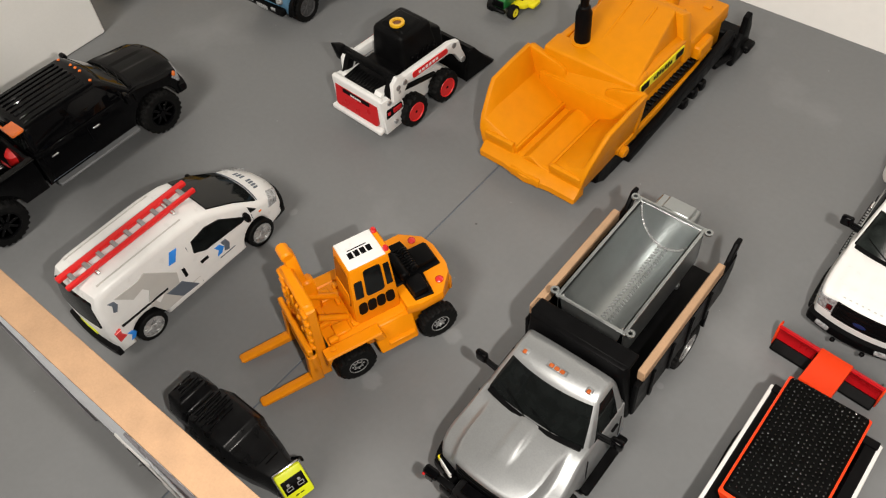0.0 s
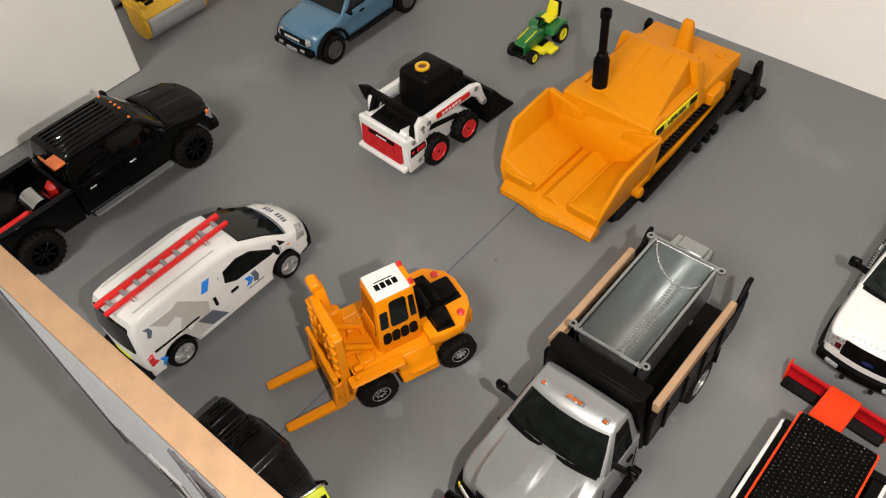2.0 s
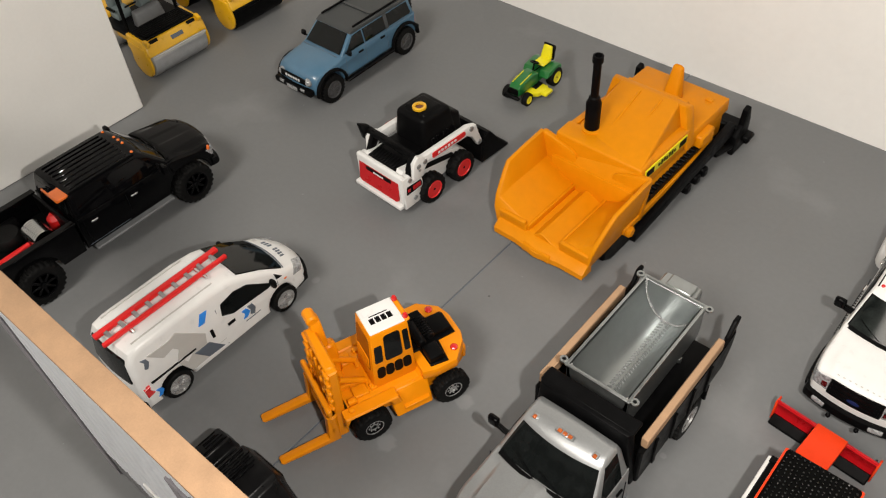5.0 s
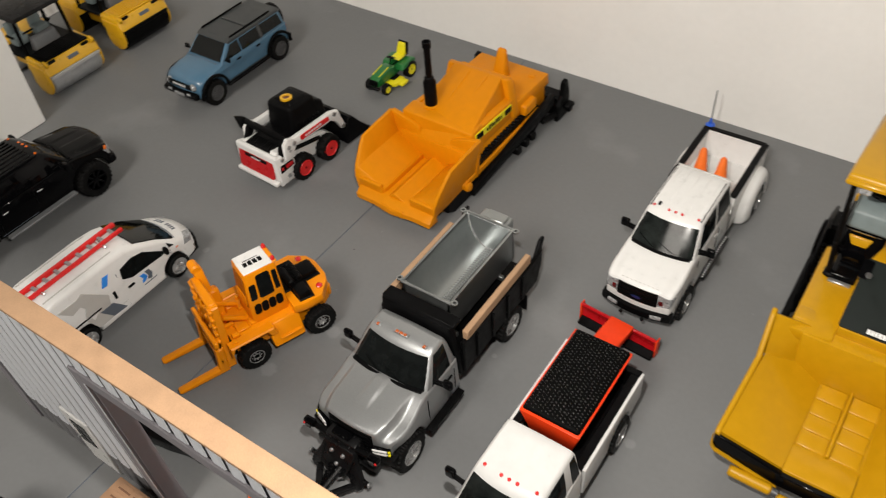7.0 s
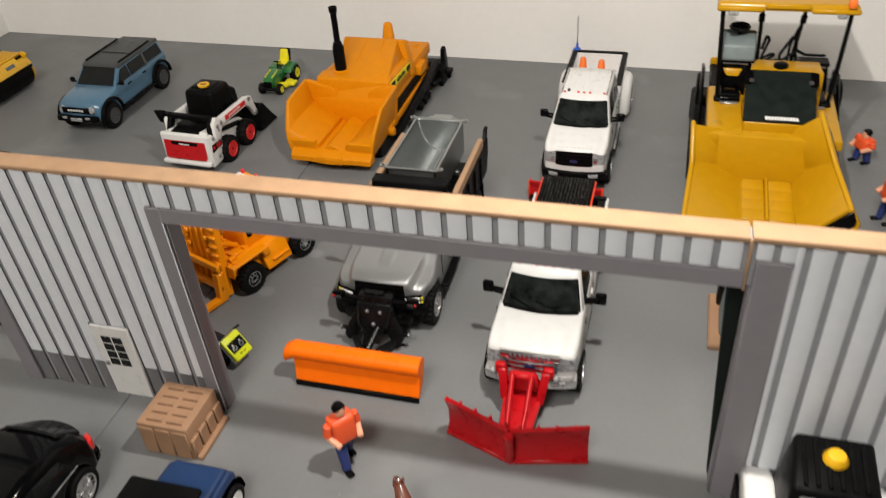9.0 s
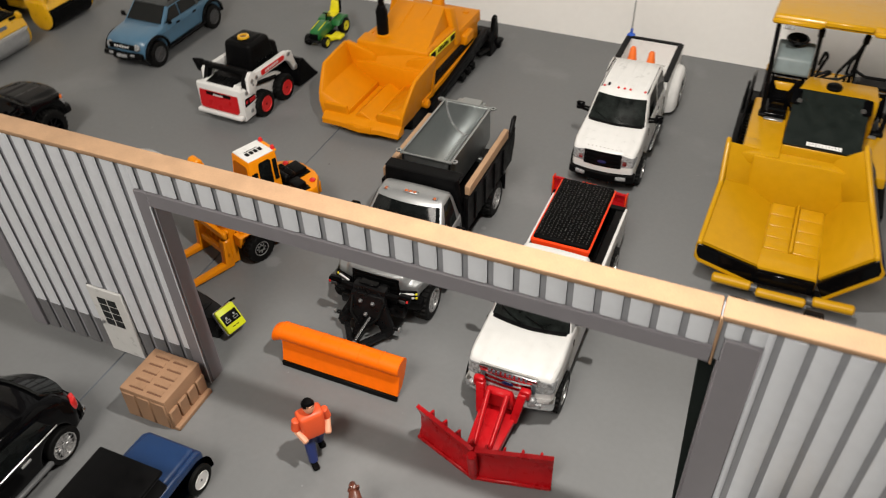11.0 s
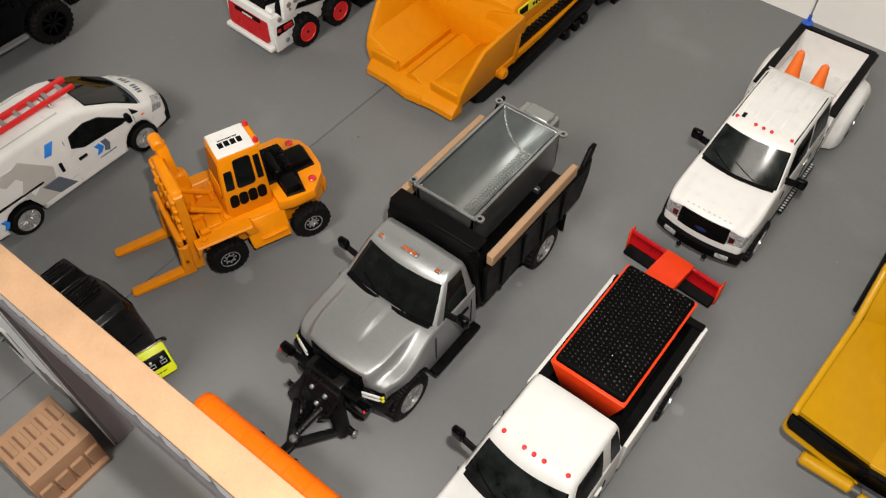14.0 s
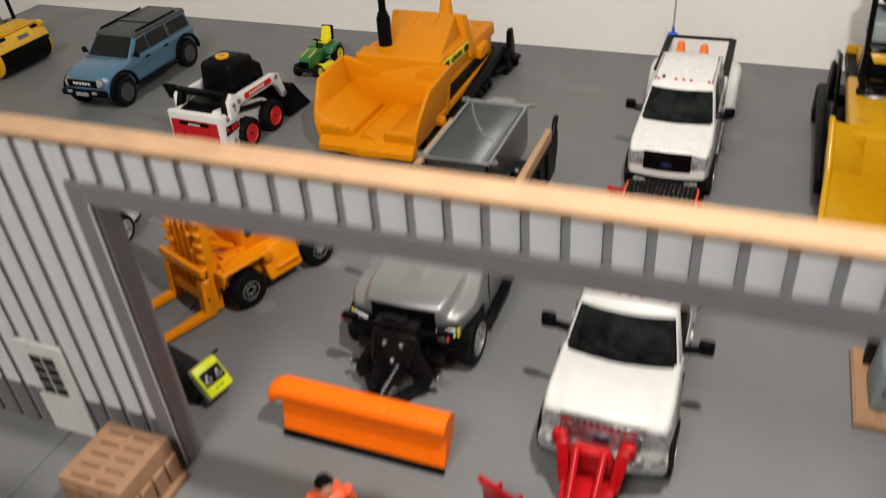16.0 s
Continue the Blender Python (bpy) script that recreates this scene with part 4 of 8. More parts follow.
def salt_box():
    p = thing("salt_spreader", 6.33, 6.48, 180, "red orange salt spreader box with black mesh cover in the bed", "spreader", z=0.88, size=0.93)
    b = hexa(BM(), [(-0.5, -1.2, 0), (0.5, -1.2, 0), (0.5, 1.2, 0), (-0.5, 1.2, 0)], [(-0.77, -1.38, 1.06), (0.77, -1.38, 1.06), (0.77, 1.38, 1.06), (-0.77, 1.38, 1.06)], 0.04, 2)
    part("hopper", b, "redbox", p)
    m = hexa(BM(), [(-0.73, -1.35, 1.0), (0.73, -1.35, 1.0), (0.73, 1.32, 1.0), (-0.73, 1.32, 1.0)], [(-0.7, -1.33, 1.15), (0.7, -1.33, 1.15), (0.7, 1.28, 1.15), (-0.7, 1.28, 1.15)], 0.06, 3)
    cover = part("mesh_cover", m, "mesh", p, "black glossy mesh cover")
    b = BM()
    rnd = random.Random(8)
    for i in range(15):
        for j in range(28):
            x, y = -0.64 + 0.0915 * i, -1.27 + 0.092 * j + (0.046 if i % 2 else 0)
            if y > 1.24:
                continue
            q = rnd.uniform(0.75, 1.15)
            turned(b, [(0.026 * q, 0.0), (0.024 * q, 0.016), (0.014 * q, 0.028), (0.0, 0.032)], (0, 0, 0), "z", 7, rot=pose(x + rnd.uniform(-0.012, 0.012), y + rnd.uniform(-0.012, 0.012), 1.148 + rnd.uniform(-0.012, 0.002), rnd.uniform(-20, 20), rnd.uniform(-20, 20), 0))
    tagged(part("netting", b, "bead", cover), kind="stuff")


def pull_plow():
    """The blade behind the white truck, its red arm reaching to the tailgate."""
    p = thing("rear_plow", 6.02, 9.5, 175.4, "red back-drag plow blade behind the truck tailgate", "plow blade", size=0.83)
    b = prism(BM(), [(-0.02, 0.03), (0.13, 0.05), (0.05, 0.3), (0.08, 0.55), (0.18, 0.74), (0.1, 0.76), (-0.02, 0.55), (-0.06, 0.3)], -1.26, 1.26, 0.012, 1, 4)
    part("blade", b, "red", p)
    part("blade_edge", box(BM(), (0, 0.2, 0.1), (2.5, 0.3, 0.14), 0.03, rot=(-24, 0, 0)), "black", p)
    part("blade_rim", box(BM(), (0, 0.12, 0.76), (2.54, 0.08, 0.04), 0.015), "red", p)
    for sx in (-1, 1):
        part("end_plate", box(BM(), (sx * 1.27, 0.06, 0.4), (0.05, 0.24, 0.74), 0.02), "redbox", p)
    part("arm_cover", hexa(BM(), [(-0.5, 0.08, 0.6), (0.26, 0.08, 0.6), (0.26, 1.2, 0.72), (-0.5, 1.2, 0.72)], [(-0.5, 0.08, 0.84), (0.26, 0.08, 0.84), (0.26, 1.2, 0.94), (-0.5, 1.2, 0.94)], 0.03, 2), "redbox", p)
    for sx in (-1, 1):
        part("tow_arm", rod(BM(), (sx * 0.26, 0.05, 0.5), (sx * 0.2, 1.75, 0.66), 0.06, 8), "black", p)


def v_plow():
    p = thing("v_plow", 6.32, 0.62, 180, "glossy dark red V plow on the floor before the truck", "plow blade")
    for sx, sw, ln in ((1, -20, 1.48), (-1, -12.5, 1.52)):
        b = prism(BM(), [(0.0, 0.02), (0.1, 0.02), (0.0, 0.25), (0.0, 0.6), (0.12, 0.92), (0.04, 0.95), (-0.1, 0.62), (-0.1, 0.25)], 0.0, ln, 0.015, 2, 4)
        warp(b, lambda x, y, z: (x, y, z * (1 + 0.06 * x)))
        m = Matrix.Translation((0, 0.68, 0)) @ Matrix.Diagonal((sx, 1, 1, 1)) @ pose(0, 0, 0, 0, 0, sw)
        b.transform(m)
        w = part("wing", b, "red", p)
        for k in range(4):
            q = box(BM(), (0.2 + 0.36 * k, -0.12, 0.45), (0.06, 0.16, 0.7), 0.02)
            q.transform(m)
            part("wing_rib", q, "red", w)
        e = box(BM(), (ln / 2, 0.1, 0.05), (ln, 0.06, 0.1), 0.02)
        e.transform(m)
        part("wing_edge", e, "red", w)
    part("centre_post", rod(BM(), (0, 0.72, 0.02), (0, 0.86, 0.92), 0.1, 12), "red", p)
    f = part("push_frame", hexa(BM(), [(-0.42, -1.0, 0.35), (0.42, -1.0, 0.35), (0.3, 0.6, 0.2), (-0.3, 0.6, 0.2)], [(-0.44, -1.0, 0.5), (0.44, -1.0, 0.5), (0.3, 0.6, 0.42), (-0.3, 0.6, 0.42)], 0.03, 2), "red", p)
    part("lift_tower", box(BM(), (0, -0.72, 0.85), (0.7, 0.26, 0.5), 0.05, rot=(-12, 0, 0), top=(0.8, 0.7)), "red", f)
    for sx in (-1, 1):
        part("lift_ram", rod(BM(), (sx * 0.2, -0.6, 1.12), (sx * 0.16, 0.3, 0.44), 0.055, 10), "red", f)
        part("tower_ear", box(BM(), (sx * 0.5, -0.84, 1.02), (0.24, 0.16, 0.26), 0.06, seg=2), "red", f)
        part("tower_post", hexa(BM(), [(sx * 0.36 - 0.09, -0.86, 0.4), (sx * 0.36 + 0.09, -0.86, 0.4), (sx * 0.36 + 0.09, -0.5, 0.4), (sx * 0.36 - 0.09, -0.5, 0.4)], [(sx * 0.46 - 0.09, -0.9, 1.06), (sx * 0.46 + 0.09, -0.9, 1.06), (sx * 0.46 + 0.09, -0.74, 1.06), (sx * 0.46 - 0.09, -0.74, 1.06)], 0.03, 2), "red", f)
        part("plow_lamp", box(BM(), (sx * 0.66, -0.86, 0.86), (0.16, 0.12, 0.16), 0.04), "clear", f)


# the long white truck against the back wall
def crew_truck():
    p = thing("pickup_truck", 6.15, 13.43, 180, "white crew pickup truck with twin rear wheels and black trim", "truck", size=0.945)
    s = dict(W=0.98, zs=0.52, zc=1.66, zh=1.5, zr=2.38, cb=-0.5, cowl=2.24, rf=1.6, rb=-0.5, nose=3.62, tail=-3.3, crown=0.04, shoulder=0.05, pinch=0.09, zb=1.78, yf=2.63, yr=-2.29, R=0.5, Ra=0.6, paint="white", rocker=True, screen="clearglass",
             win=[(0.06, 0.42), (0.47, 0.9)], doors=[0.55, -0.45, 2.0], handles=[0.75, -0.3], mir=0.22, bumper="black", grille="black", badge=True, lamps=(-0.82, -0.24, 0, 0.24, 0.82), lamp="bright", handle="chrome", ribs=5, mh=0.26, rw=0.77)
    cab(p, s)
    bed(p, s, "black", 0.3)
    for sx in (-1, 1):
        wheel(p, sx * 0.9, 2.63, 0.5, 0.34, "chunky", "alloy")
        wheel(p, sx * 1.12, -2.29, 0.5, 0.32, "chunky", "alloy")
        wheel(p, sx * 0.78, -2.29, 0.5, 0.32, "chunky", "alloy")
        # ribbed steps
        st = part("side_step", box(BM(), (sx * 1.03, 0.6, 0.46), (0.13, 1.9, 0.06), 0.02), "black", p, "ribbed step")
        for k in range(20):
            part("step_rib", box(BM(), (sx * 1.03, -0.3 + 0.094 * k, 0.5), (0.1, 0.05, 0.03), 0.01), "steel", st)
        part("roof_strip", box(BM(), (sx * 0.7, 0.6, 2.385), (0.03, 1.8, 0.02), 0.005), "black", p)
        part("tow_hook", box(BM(), (sx * 0.3, 3.78, 0.55), (0.1, 0.1, 0.1), 0.03), "black", p)
    part("roof_sensor", box(BM(), (0.5, 1.36, 2.425), (0.08, 0.16, 0.04), 0.02), "black", p)
    part("bed_board", box(BM(), (0, -0.62, 2.27), (1.6, 0.06, 0.05), 0.02), "pale", p, "pale grey board over the bed front")
    for k in range(9):
        part("bonnet_letter", box(BM(), (-0.48 + 0.12 * k, 3.49, 1.545), (0.05, 0.025, 0.01), 0.004, rot=(-12, 0, 0)), "pale", p)
    part("antenna_base", turned(BM(), [(0.15, 0), (0.14, 0.05), (0.05, 0.1), (0.04, 0.26), (0.0, 0.28)], (0.86, -3.38, 1.78), "z", 12), "antenna", p, "blue antenna base")
    part("antenna_whip", rod(BM(), (0.86, -3.38, 2.0), (0.86, -3.4, 3.05), 0.022, 6), "steel", p)
    part("board_post", box(BM(), (0, -0.6, 1.9), (1.5, 0.08, 0.74), 0.02), "white", p)
    for x, y in ((5.75, 14.95), (6.36, 14.82)):
        c = thing("traffic_cone", x, y, 0, "small orange traffic cone standing in the truck bed", "cone", "cones in the truck bed", z=0.795)
        k = part("cone", turned(BM(), [(0.3, 0.0), (0.3, 0.04), (0.26, 0.06), (0.09, 1.3), (0.06, 1.34), (0.0, 1.35)], (0, 0, 0), "z", 16), "cone", c)
        part("cone_foot", box(BM(), (0, 0, 0.025), (0.54, 0.54, 0.05), 0.02), "cone", k)


def black_truck():
    p = thing("pickup_truck", -11.35, 3.95, 0, "glossy black crew pickup truck with ribbed roof and chrome handles", "truck", size=0.97)
    s = dict(W=1.06, zs=0.66, zc=1.62, zh=1.46, zr=2.28, cb=-0.95, cowl=2.0, rf=1.4, rb=-0.82, nose=3.45, tail=-3.7, zb=1.6, yf=2.41, yr=-2.38, R=0.6, Ra=0.7, paint="gloss", bedpaint="black",
             win=[(0.06, 0.42), (0.47, 0.9)], doors=[0.5, -0.78, 1.95], handles=[0.72, -0.5], mir=0.3, bumper="gloss", grille="black", lamps=(-0.82, -0.24, 0, 0.24, 0.82), handle="chrome", ribs=8, mh=0.3, step="grey", rw=0.78, dish=0.02, rib=0.035, pane="gloss")
    cab(p, s)
    bed(p, s, "gloss")
    for sx in (-1, 1):
        for y in (2.41, -2.38):
            wheel(p, sx * 1.0, y, 0.6, 0.42, "chunky", "gloss")
    part("brake_lamp", box(BM(), (0.0, -0.98, 2.08), (0.42, 0.06, 0.1), 0.02), "amber", p)
    part("roof_light", box(BM(), (0.55, -0.9, 2.24), (0.5, 0.34, 0.1), 0.03), "amber", p, "pale amber roof beacon")
    for sx in (-1, 1):
        part("turn_lamp", box(BM(), (sx * 0.95, 3.2, 1.3), (0.16, 0.12, 0.16), 0.04), "amber", p)
    # load: canister, coil, lamp and bundle
    load = [("gas_can", (-11.35, 2.9), "bright", "red can in the black truck's bed"), ("tool_bundle", (-10.95, 1.35), "bright", "red and orange bundle in the black truck's bed")]
    for name, (x, y), m, label in load:
        b = BM()
        if name == "gas_can":
            turned(b, [(0.16, 0), (0.2, 0.05), (0.2, 0.3), (0.1, 0.42), (0.0, 0.44)], (x, y, 0.96), "z", 16)
        else:
            for k in range(5):
                rod(b, (x - 0.22 + 0.1 * k, y - 0.65, 1.06 + 0.08 * (k % 2)), (x - 0.2 + 0.1 * k, y + 0.65, 1.12 + 0.08 * (k % 3)), 0.07, 8)
        solid(name, b, m, label, name.split("_")[-1])
    c = thing("hose_coil", -11.05, 2.3, 0, "silver ribbed hose coil in the black truck's bed", "hose", z=0.98)
    for k in range(9):
        part("loop", turned(BM(), [(0.22, 0), (0.3, 0.0), (0.3, 0.05), (0.22, 0.05), (0.22, 0)], (-0.3 + 0.075 * k, 0, 0.3), "x", 18), "chrome", c)
    b = BM()
    turned(b, [(0.2, -0.15), (0.34, -0.15), (0.38, -0.08), (0.38, 0.08), (0.34, 0.15), (0.2, 0.15)], (-11.72, 1.75, 1.2), "z", 24)
    solid("spare_tyre", b, "rubber", "black spare tyre lying in the truck bed", "tyre")


silver_truck()
spreader()
white_truck()
salt_box()
pull_plow()
v_plow()
crew_truck()
black_truck()


def van():
    p = thing("delivery_van", -6.16, 3.58, 0, "white panel van with blue and grey markings and a ladder", "van", size=1.0)
    W = 0.86

    def form(x, y, z):
        k = 1 - 0.14 * smooth(0.95, 2.05, z) - 0.16 * smooth(1.6, 2.8, y)
        y2 = y - (0.26 * smooth(1.3, 2.5, y)) * (x / W) ** 2 + 0.08 * smooth(-1.8, -2.5, y) * (x / W) ** 2
        if z > 1.75:
            z = z - 0.08 * (x / W) ** 4
        return x * k, y2, z

    s = Shell(p, W, form)
    prof = [(-2.4, 0.32), (-2.44, 0.9), (-2.36, 1.7), (-2.22, 2.0), (-1.9, 2.07), (-0.1, 2.08), (0.42, 2.02), (0.68, 1.92), (1.26, 1.56), (1.84, 1.2), (2.2, 1.08), (2.46, 0.93), (2.58, 0.72), (2.6, 0.36), (2.52, 0.28)]
    b = prism(BM(), prof + arch(1.57, 0.38, 0.45, 0.28) + arch(-1.55, 0.38, 0.45, 0.28), -W, W, 0.12, 4, 10)
    part("body", warp(b, form), "white", p)
    s.across("windscreen", [(0.64, 1.9), (1.84, 1.17), (1.87, 1.22), (1.27, 1.595), (0.68, 1.955)], 0.86, "glass", "smoked windscreen")
    s.across("rear_window", [(-2.40, 1.15), (-2.3, 1.84), (-2.35, 1.84), (-2.445, 1.15)], 0.8, "glass")
    s.across("rear_bumper", [(-2.38, 0.28), (-2.5, 0.3), (-2.52, 0.52), (-2.4, 0.56)], 0.98, "black", b=0.03)
    s.across("front_bumper", [(2.3, 0.24), (2.66, 0.26), (2.68, 0.52), (2.5, 0.56)], 0.97, "black", b=0.03)
    s.across("chevron_panel", [(-2.4, 0.6), (-2.42, 0.8), (-2.446, 0.76), (-2.436, 0.6)], 0.3, "hivis", "yellow green rear marking")
    s.across("bonnet_gap", [(1.9, 1.17), (1.93, 1.16), (1.93, 1.19), (1.9, 1.2)], 0.86, "slate")
    s.flank("side_window", [(-0.06, 1.3), (0.2, 1.16), (1.2, 1.1), (1.36, 1.14), (0.76, 1.58), (0.4, 1.66), (0.0, 1.58)], "glass")
    s.flank("quarter_window", [(1.5, 1.16), (1.72, 1.14), (1.48, 1.33)], "glass")
    for y0 in (-0.16, 1.5):
        s.flank("door_gap", [(y0, 0.42), (y0 + 0.02, 0.42), (y0 + 0.02, 1.55), (y0, 1.55)] if y0 < 1 else [(y0, 0.86), (y0 + 0.02, 0.86), (y0 + 0.02, 1.1), (y0, 1.1)], "slate", d=0.004)
    s.flank("slide_rail", rect(-2.1, 0.98, -0.9, 1.03), "black", d=0.012)
    for y0 in (-0.02, -0.46):
        s.flank("door_handle", rect(y0, 0.94, y0 + (0.2 if y0 > -0.1 else 0.07), 1.0 if y0 > -0.1 else 1.16), "black", d=0.035)
    s.flank("side_seam", rect(-1.0, 0.62, -0.16, 0.64), "pale", d=0.006)
    # markings
    s.flank("pale_swoosh", [(-1.92, 1.7), (-1.6, 1.38), (-1.34, 1.44), (-1.24, 1.3), (-1.4, 1.0), (-1.15, 0.48), (-0.7, 0.5), (-0.57, 1.2), (-1.15, 1.74), (-1.34, 1.68)], "pale", "pale grey marking", d=0.012)
    s.flank("blue_flash", [(-0.64, 1.46), (-0.48, 1.44), (-0.32, 1.7), (-0.5, 1.72)], "skyblue", d=0.014)
    s.flank("slate_flash", [(-0.98, 0.9), (-0.7, 0.5), (-0.25, 0.47), (-0.57, 0.9)], "slate", d=0.014)
    s.flank("blue_arrow", [(0.38, 0.76), (0.5, 0.76), (0.6, 0.88), (0.52, 1.02), (0.38, 1.02), (0.46, 0.88)], "skyblue", d=0.014)
    s.flank("slate_arrow", [(0.58, 0.76), (0.7, 0.7), (0.76, 0.88), (0.7, 1.04), (0.56, 1.04), (0.62, 0.88)], "slate", d=0.014)
    s.flank("caption_bar", rect(0.42, 0.64, 0.85, 0.67), "slate", d=0.01)
    s.flank("slate_hook", [(-2.08, 1.44), (-2.0, 1.4), (-1.9, 1.54), (-1.94, 1.66), (-2.1, 1.7), (-2.02, 1.58)], "slate", d=0.014)
    s.flank("blue_hook", [(-2.1, 0.5), (-1.98, 0.5), (-1.9, 0.62), (-1.98, 0.74), (-2.1, 0.74), (-2.02, 0.62)], "skyblue", d=0.014)
    s.flank("tail_lamp", [(-2.36, 0.98), (-2.18, 1.0), (-2.22, 0.88), (-2.12, 0.74), (-2.34, 0.7)], "redlens", "red wedge tail lamp", d=0.03)
    # row of letters on the bonnet, as bars
    for k in range(8):
        if k != 3:
            s2 = prism(BM(), [(2.08, 1.1), (2.2, 1.05), (2.2, 1.094), (2.08, 1.14)], -0.42 + 0.105 * k, -0.365 + 0.105 * k, 0.004, 1, 1)
            part("letter_bar", warp(s2, form), "slate", p)
    for sx in (-1, 1):
        b = BM()
        rod(b, (sx * 0.76, 1.32, 1.18), (sx * 0.98, 1.3, 1.22), 0.03, 6)
        m = part("mirror_arm", b, "black", p)
        part("mirror_head", box(BM(), (sx * 0.98, 1.3, 1.26), (0.18, 0.12, 0.22), 0.05, seg=2), "black", m)
        part("headlight", warp(prism(BM(), [(2.2, 0.84), (2.52, 0.78), (2.56, 0.92), (2.3, 1.04)], sx * 0.58, sx * 0.9, 0.03, 2, 3), form), "clear", p, "clear headlight")
        part("turn_lamp", box(BM(), (sx * 0.85, 1.72, 1.0), (0.03, 0.08, 0.04), 0.01), "amber", p)
        for y in (1.57, -1.55):
            wheel(p, sx * 0.76, y, 0.37, 0.22, "road", "alloy")
        part("roof_groove", warp(prism(BM(), [(-2.0, 2.06), (0.1, 2.07), (0.1, 2.085), (-2.0, 2.08)], sx * 0.62, sx * 0.66, 0.004, 1, 1), form), "pale", p)
    part("underside", box(BM(), (0, 0, 0.3), (1.3, 4.4, 0.16), 0.03), "black", p)


def ladder():
    p = thing("roof_ladder", -6.08, 2.77, 0, "red ladder with grey rungs lying on the van roof", "ladder", z=2.07, size=0.97)
    for x, w in ((-0.18, 0.14), (0.17, 0.1)):
        part("rail", box(BM(), (x, 0, 0.09), (w, 3.3, 0.11), 0.03, seg=2), "bright", p)
    for k in range(9):
        part("rung", box(BM(), (0, -1.4 + 0.35 * k, 0.1), (0.28, 0.1, 0.05), 0.015), "steel", p)
    for y in (-1.0, 0.95):
        part("clamp", rod(BM(), (-0.3, y, 0.05), (0.34, y, 0.05), 0.05, 10), "chrome", p)


def forklift():
    p = thing("forklift", -1.76, 5.17, 158.9, "orange toy forklift with white cab roof and black engine", "forklift", size=0.98)
    o = "liftorange"
    # body: low deck before the cab, hull behind
    b = prism(BM(), [(1.3, 0.55), (1.34, 0.98), (0.62, 1.06), (0.55, 1.02), (-0.3, 1.02), (-0.42, 1.2), (-1.2, 1.22), (-1.45, 1.02), (-1.5, 0.62), (-1.3, 0.5), (-0.4, 0.42), (0.35, 0.42)], -0.74, 0.74, 0.06, 2, 2)
    warp(b, lambda x, y, z: (x * (1 - 0.3 * smooth(-0.9, -1.55, y)), y, z))
    part("hull", b, o, p)
    for sx in (-1, 1):
        st = part("step", hexa(BM(), [(sx * 0.85 - 0.17, -0.46, 0.34), (sx * 0.85 + 0.17, -0.46, 0.34), (sx * 0.85 + 0.17, 0.4, 0.34), (sx * 0.85 - 0.17, 0.4, 0.34)],
             [(sx * 0.74 - 0.06, -0.46, 1.0), (sx * 0.74 + 0.06, -0.46, 1.0), (sx * 0.74 + 0.06, 0.46, 1.0), (sx * 0.74 - 0.06, 0.46, 1.0)], 0.03, 1), o, p)
        part("step_ledge", box(BM(), (sx * 0.96, -0.1, 0.56), (0.14, 0.6, 0.05), 0.015), o, st)
        part("front_wing", prism(BM(), [(1.5, 0.72), (1.5, 1.06), (0.3, 1.06), (0.22, 0.8), (0.42, 0.8), (0.5, 0.98), (1.38, 0.98)], sx * 0.7, sx * 1.0, 0.03, 1), o, p)
        for y in (0.95, -0.95):
            wheel(p, sx * 0.9, y, 0.42, 0.3, "lug", "alloy")
        part("tail_lens", turned(BM(), [(0.085, 0), (0.085, 0.03), (0.05, 0.06), (0, 0.07)], (sx * 0.6, -1.24, 1.26), "z", 14), "redlens", p)
        part("deck_plate", box(BM(), (sx * 0.45, 0.95, 1.06), (0.3, 0.34, 0.06), 0.02), o, p)
        part("deck_bolt", turned(BM(), [(0.07, 0), (0.07, 0.05), (0.0, 0.08)], (sx * 0.82, 1.3, 1.05), "z", 10), o, p)
    part("rear_deck", prism(BM(), [(0.84, -0.36), (0.94, -0.66), (0.95, -1.1), (0.62, -1.5), (0.3, -1.6), (-0.25, -1.6), (-0.5, -1.52), (-0.9, -1.16), (-0.92, -0.66), (-0.84, -0.36)], 0.96, 1.25, 0.06, 2, axis="z"), o, p)
    part("tail_plate", box(BM(), (0, -1.5, 0.86), (1.1, 0.12, 0.4), 0.04), o, p)
    # cab
    cx, y0, y1, z1 = -0.1, -0.3, 0.58, 2.64
    low = [(cx - 0.46, y0 - 0.06, 1.0), (cx + 0.46, y0 - 0.06, 1.0), (cx + 0.46, y1 + 0.08, 1.0), (cx - 0.46, y1 + 0.08, 1.0)]
    high = [(cx - 0.38, y0 - 0.02, z1), (cx + 0.38, y0 - 0.02, z1), (cx + 0.38, y1 - 0.05, z1), (cx - 0.38, y1 - 0.05, z1)]
    c = part("cab", hexa(BM(), low, high, 0.05, 2), o, p)
    rq, lq = (low[1], low[2], high[2], high[1]), (low[3], low[0], high[0], high[3])
    fq, bq = (low[2], low[3], high[3], high[2]), (low[0], low[1], high[1], high[0])
    for q in (rq, lq):
        f = q is lq
        for u0, u1, v0, v1 in ((0.06, 0.2, 0.5, 0.88), (0.26, 0.68, 0.46, 0.92), (0.74, 0.93, 0.48, 0.78)):
            if f:
                u0, u1 = 1 - u1, 1 - u0
            part("window", panel(BM(), q, u0, u1, v0, v1, 0.014, 0.18), "glass", c)
        for k in range(4):
            u = 0.1 + 0.205 * k
            part("letter_block", panel(BM(), q, u, u + 0.19, 0.18, 0.38, 0.016, 0.42), "black", c)
    # flat panel: the shade inside the orange cab is put into its colour
    part("windscreen", panel(BM(), fq, 0.12, 0.88, 0.3, 0.9, 0.014, 0.12), "cabshade", c)
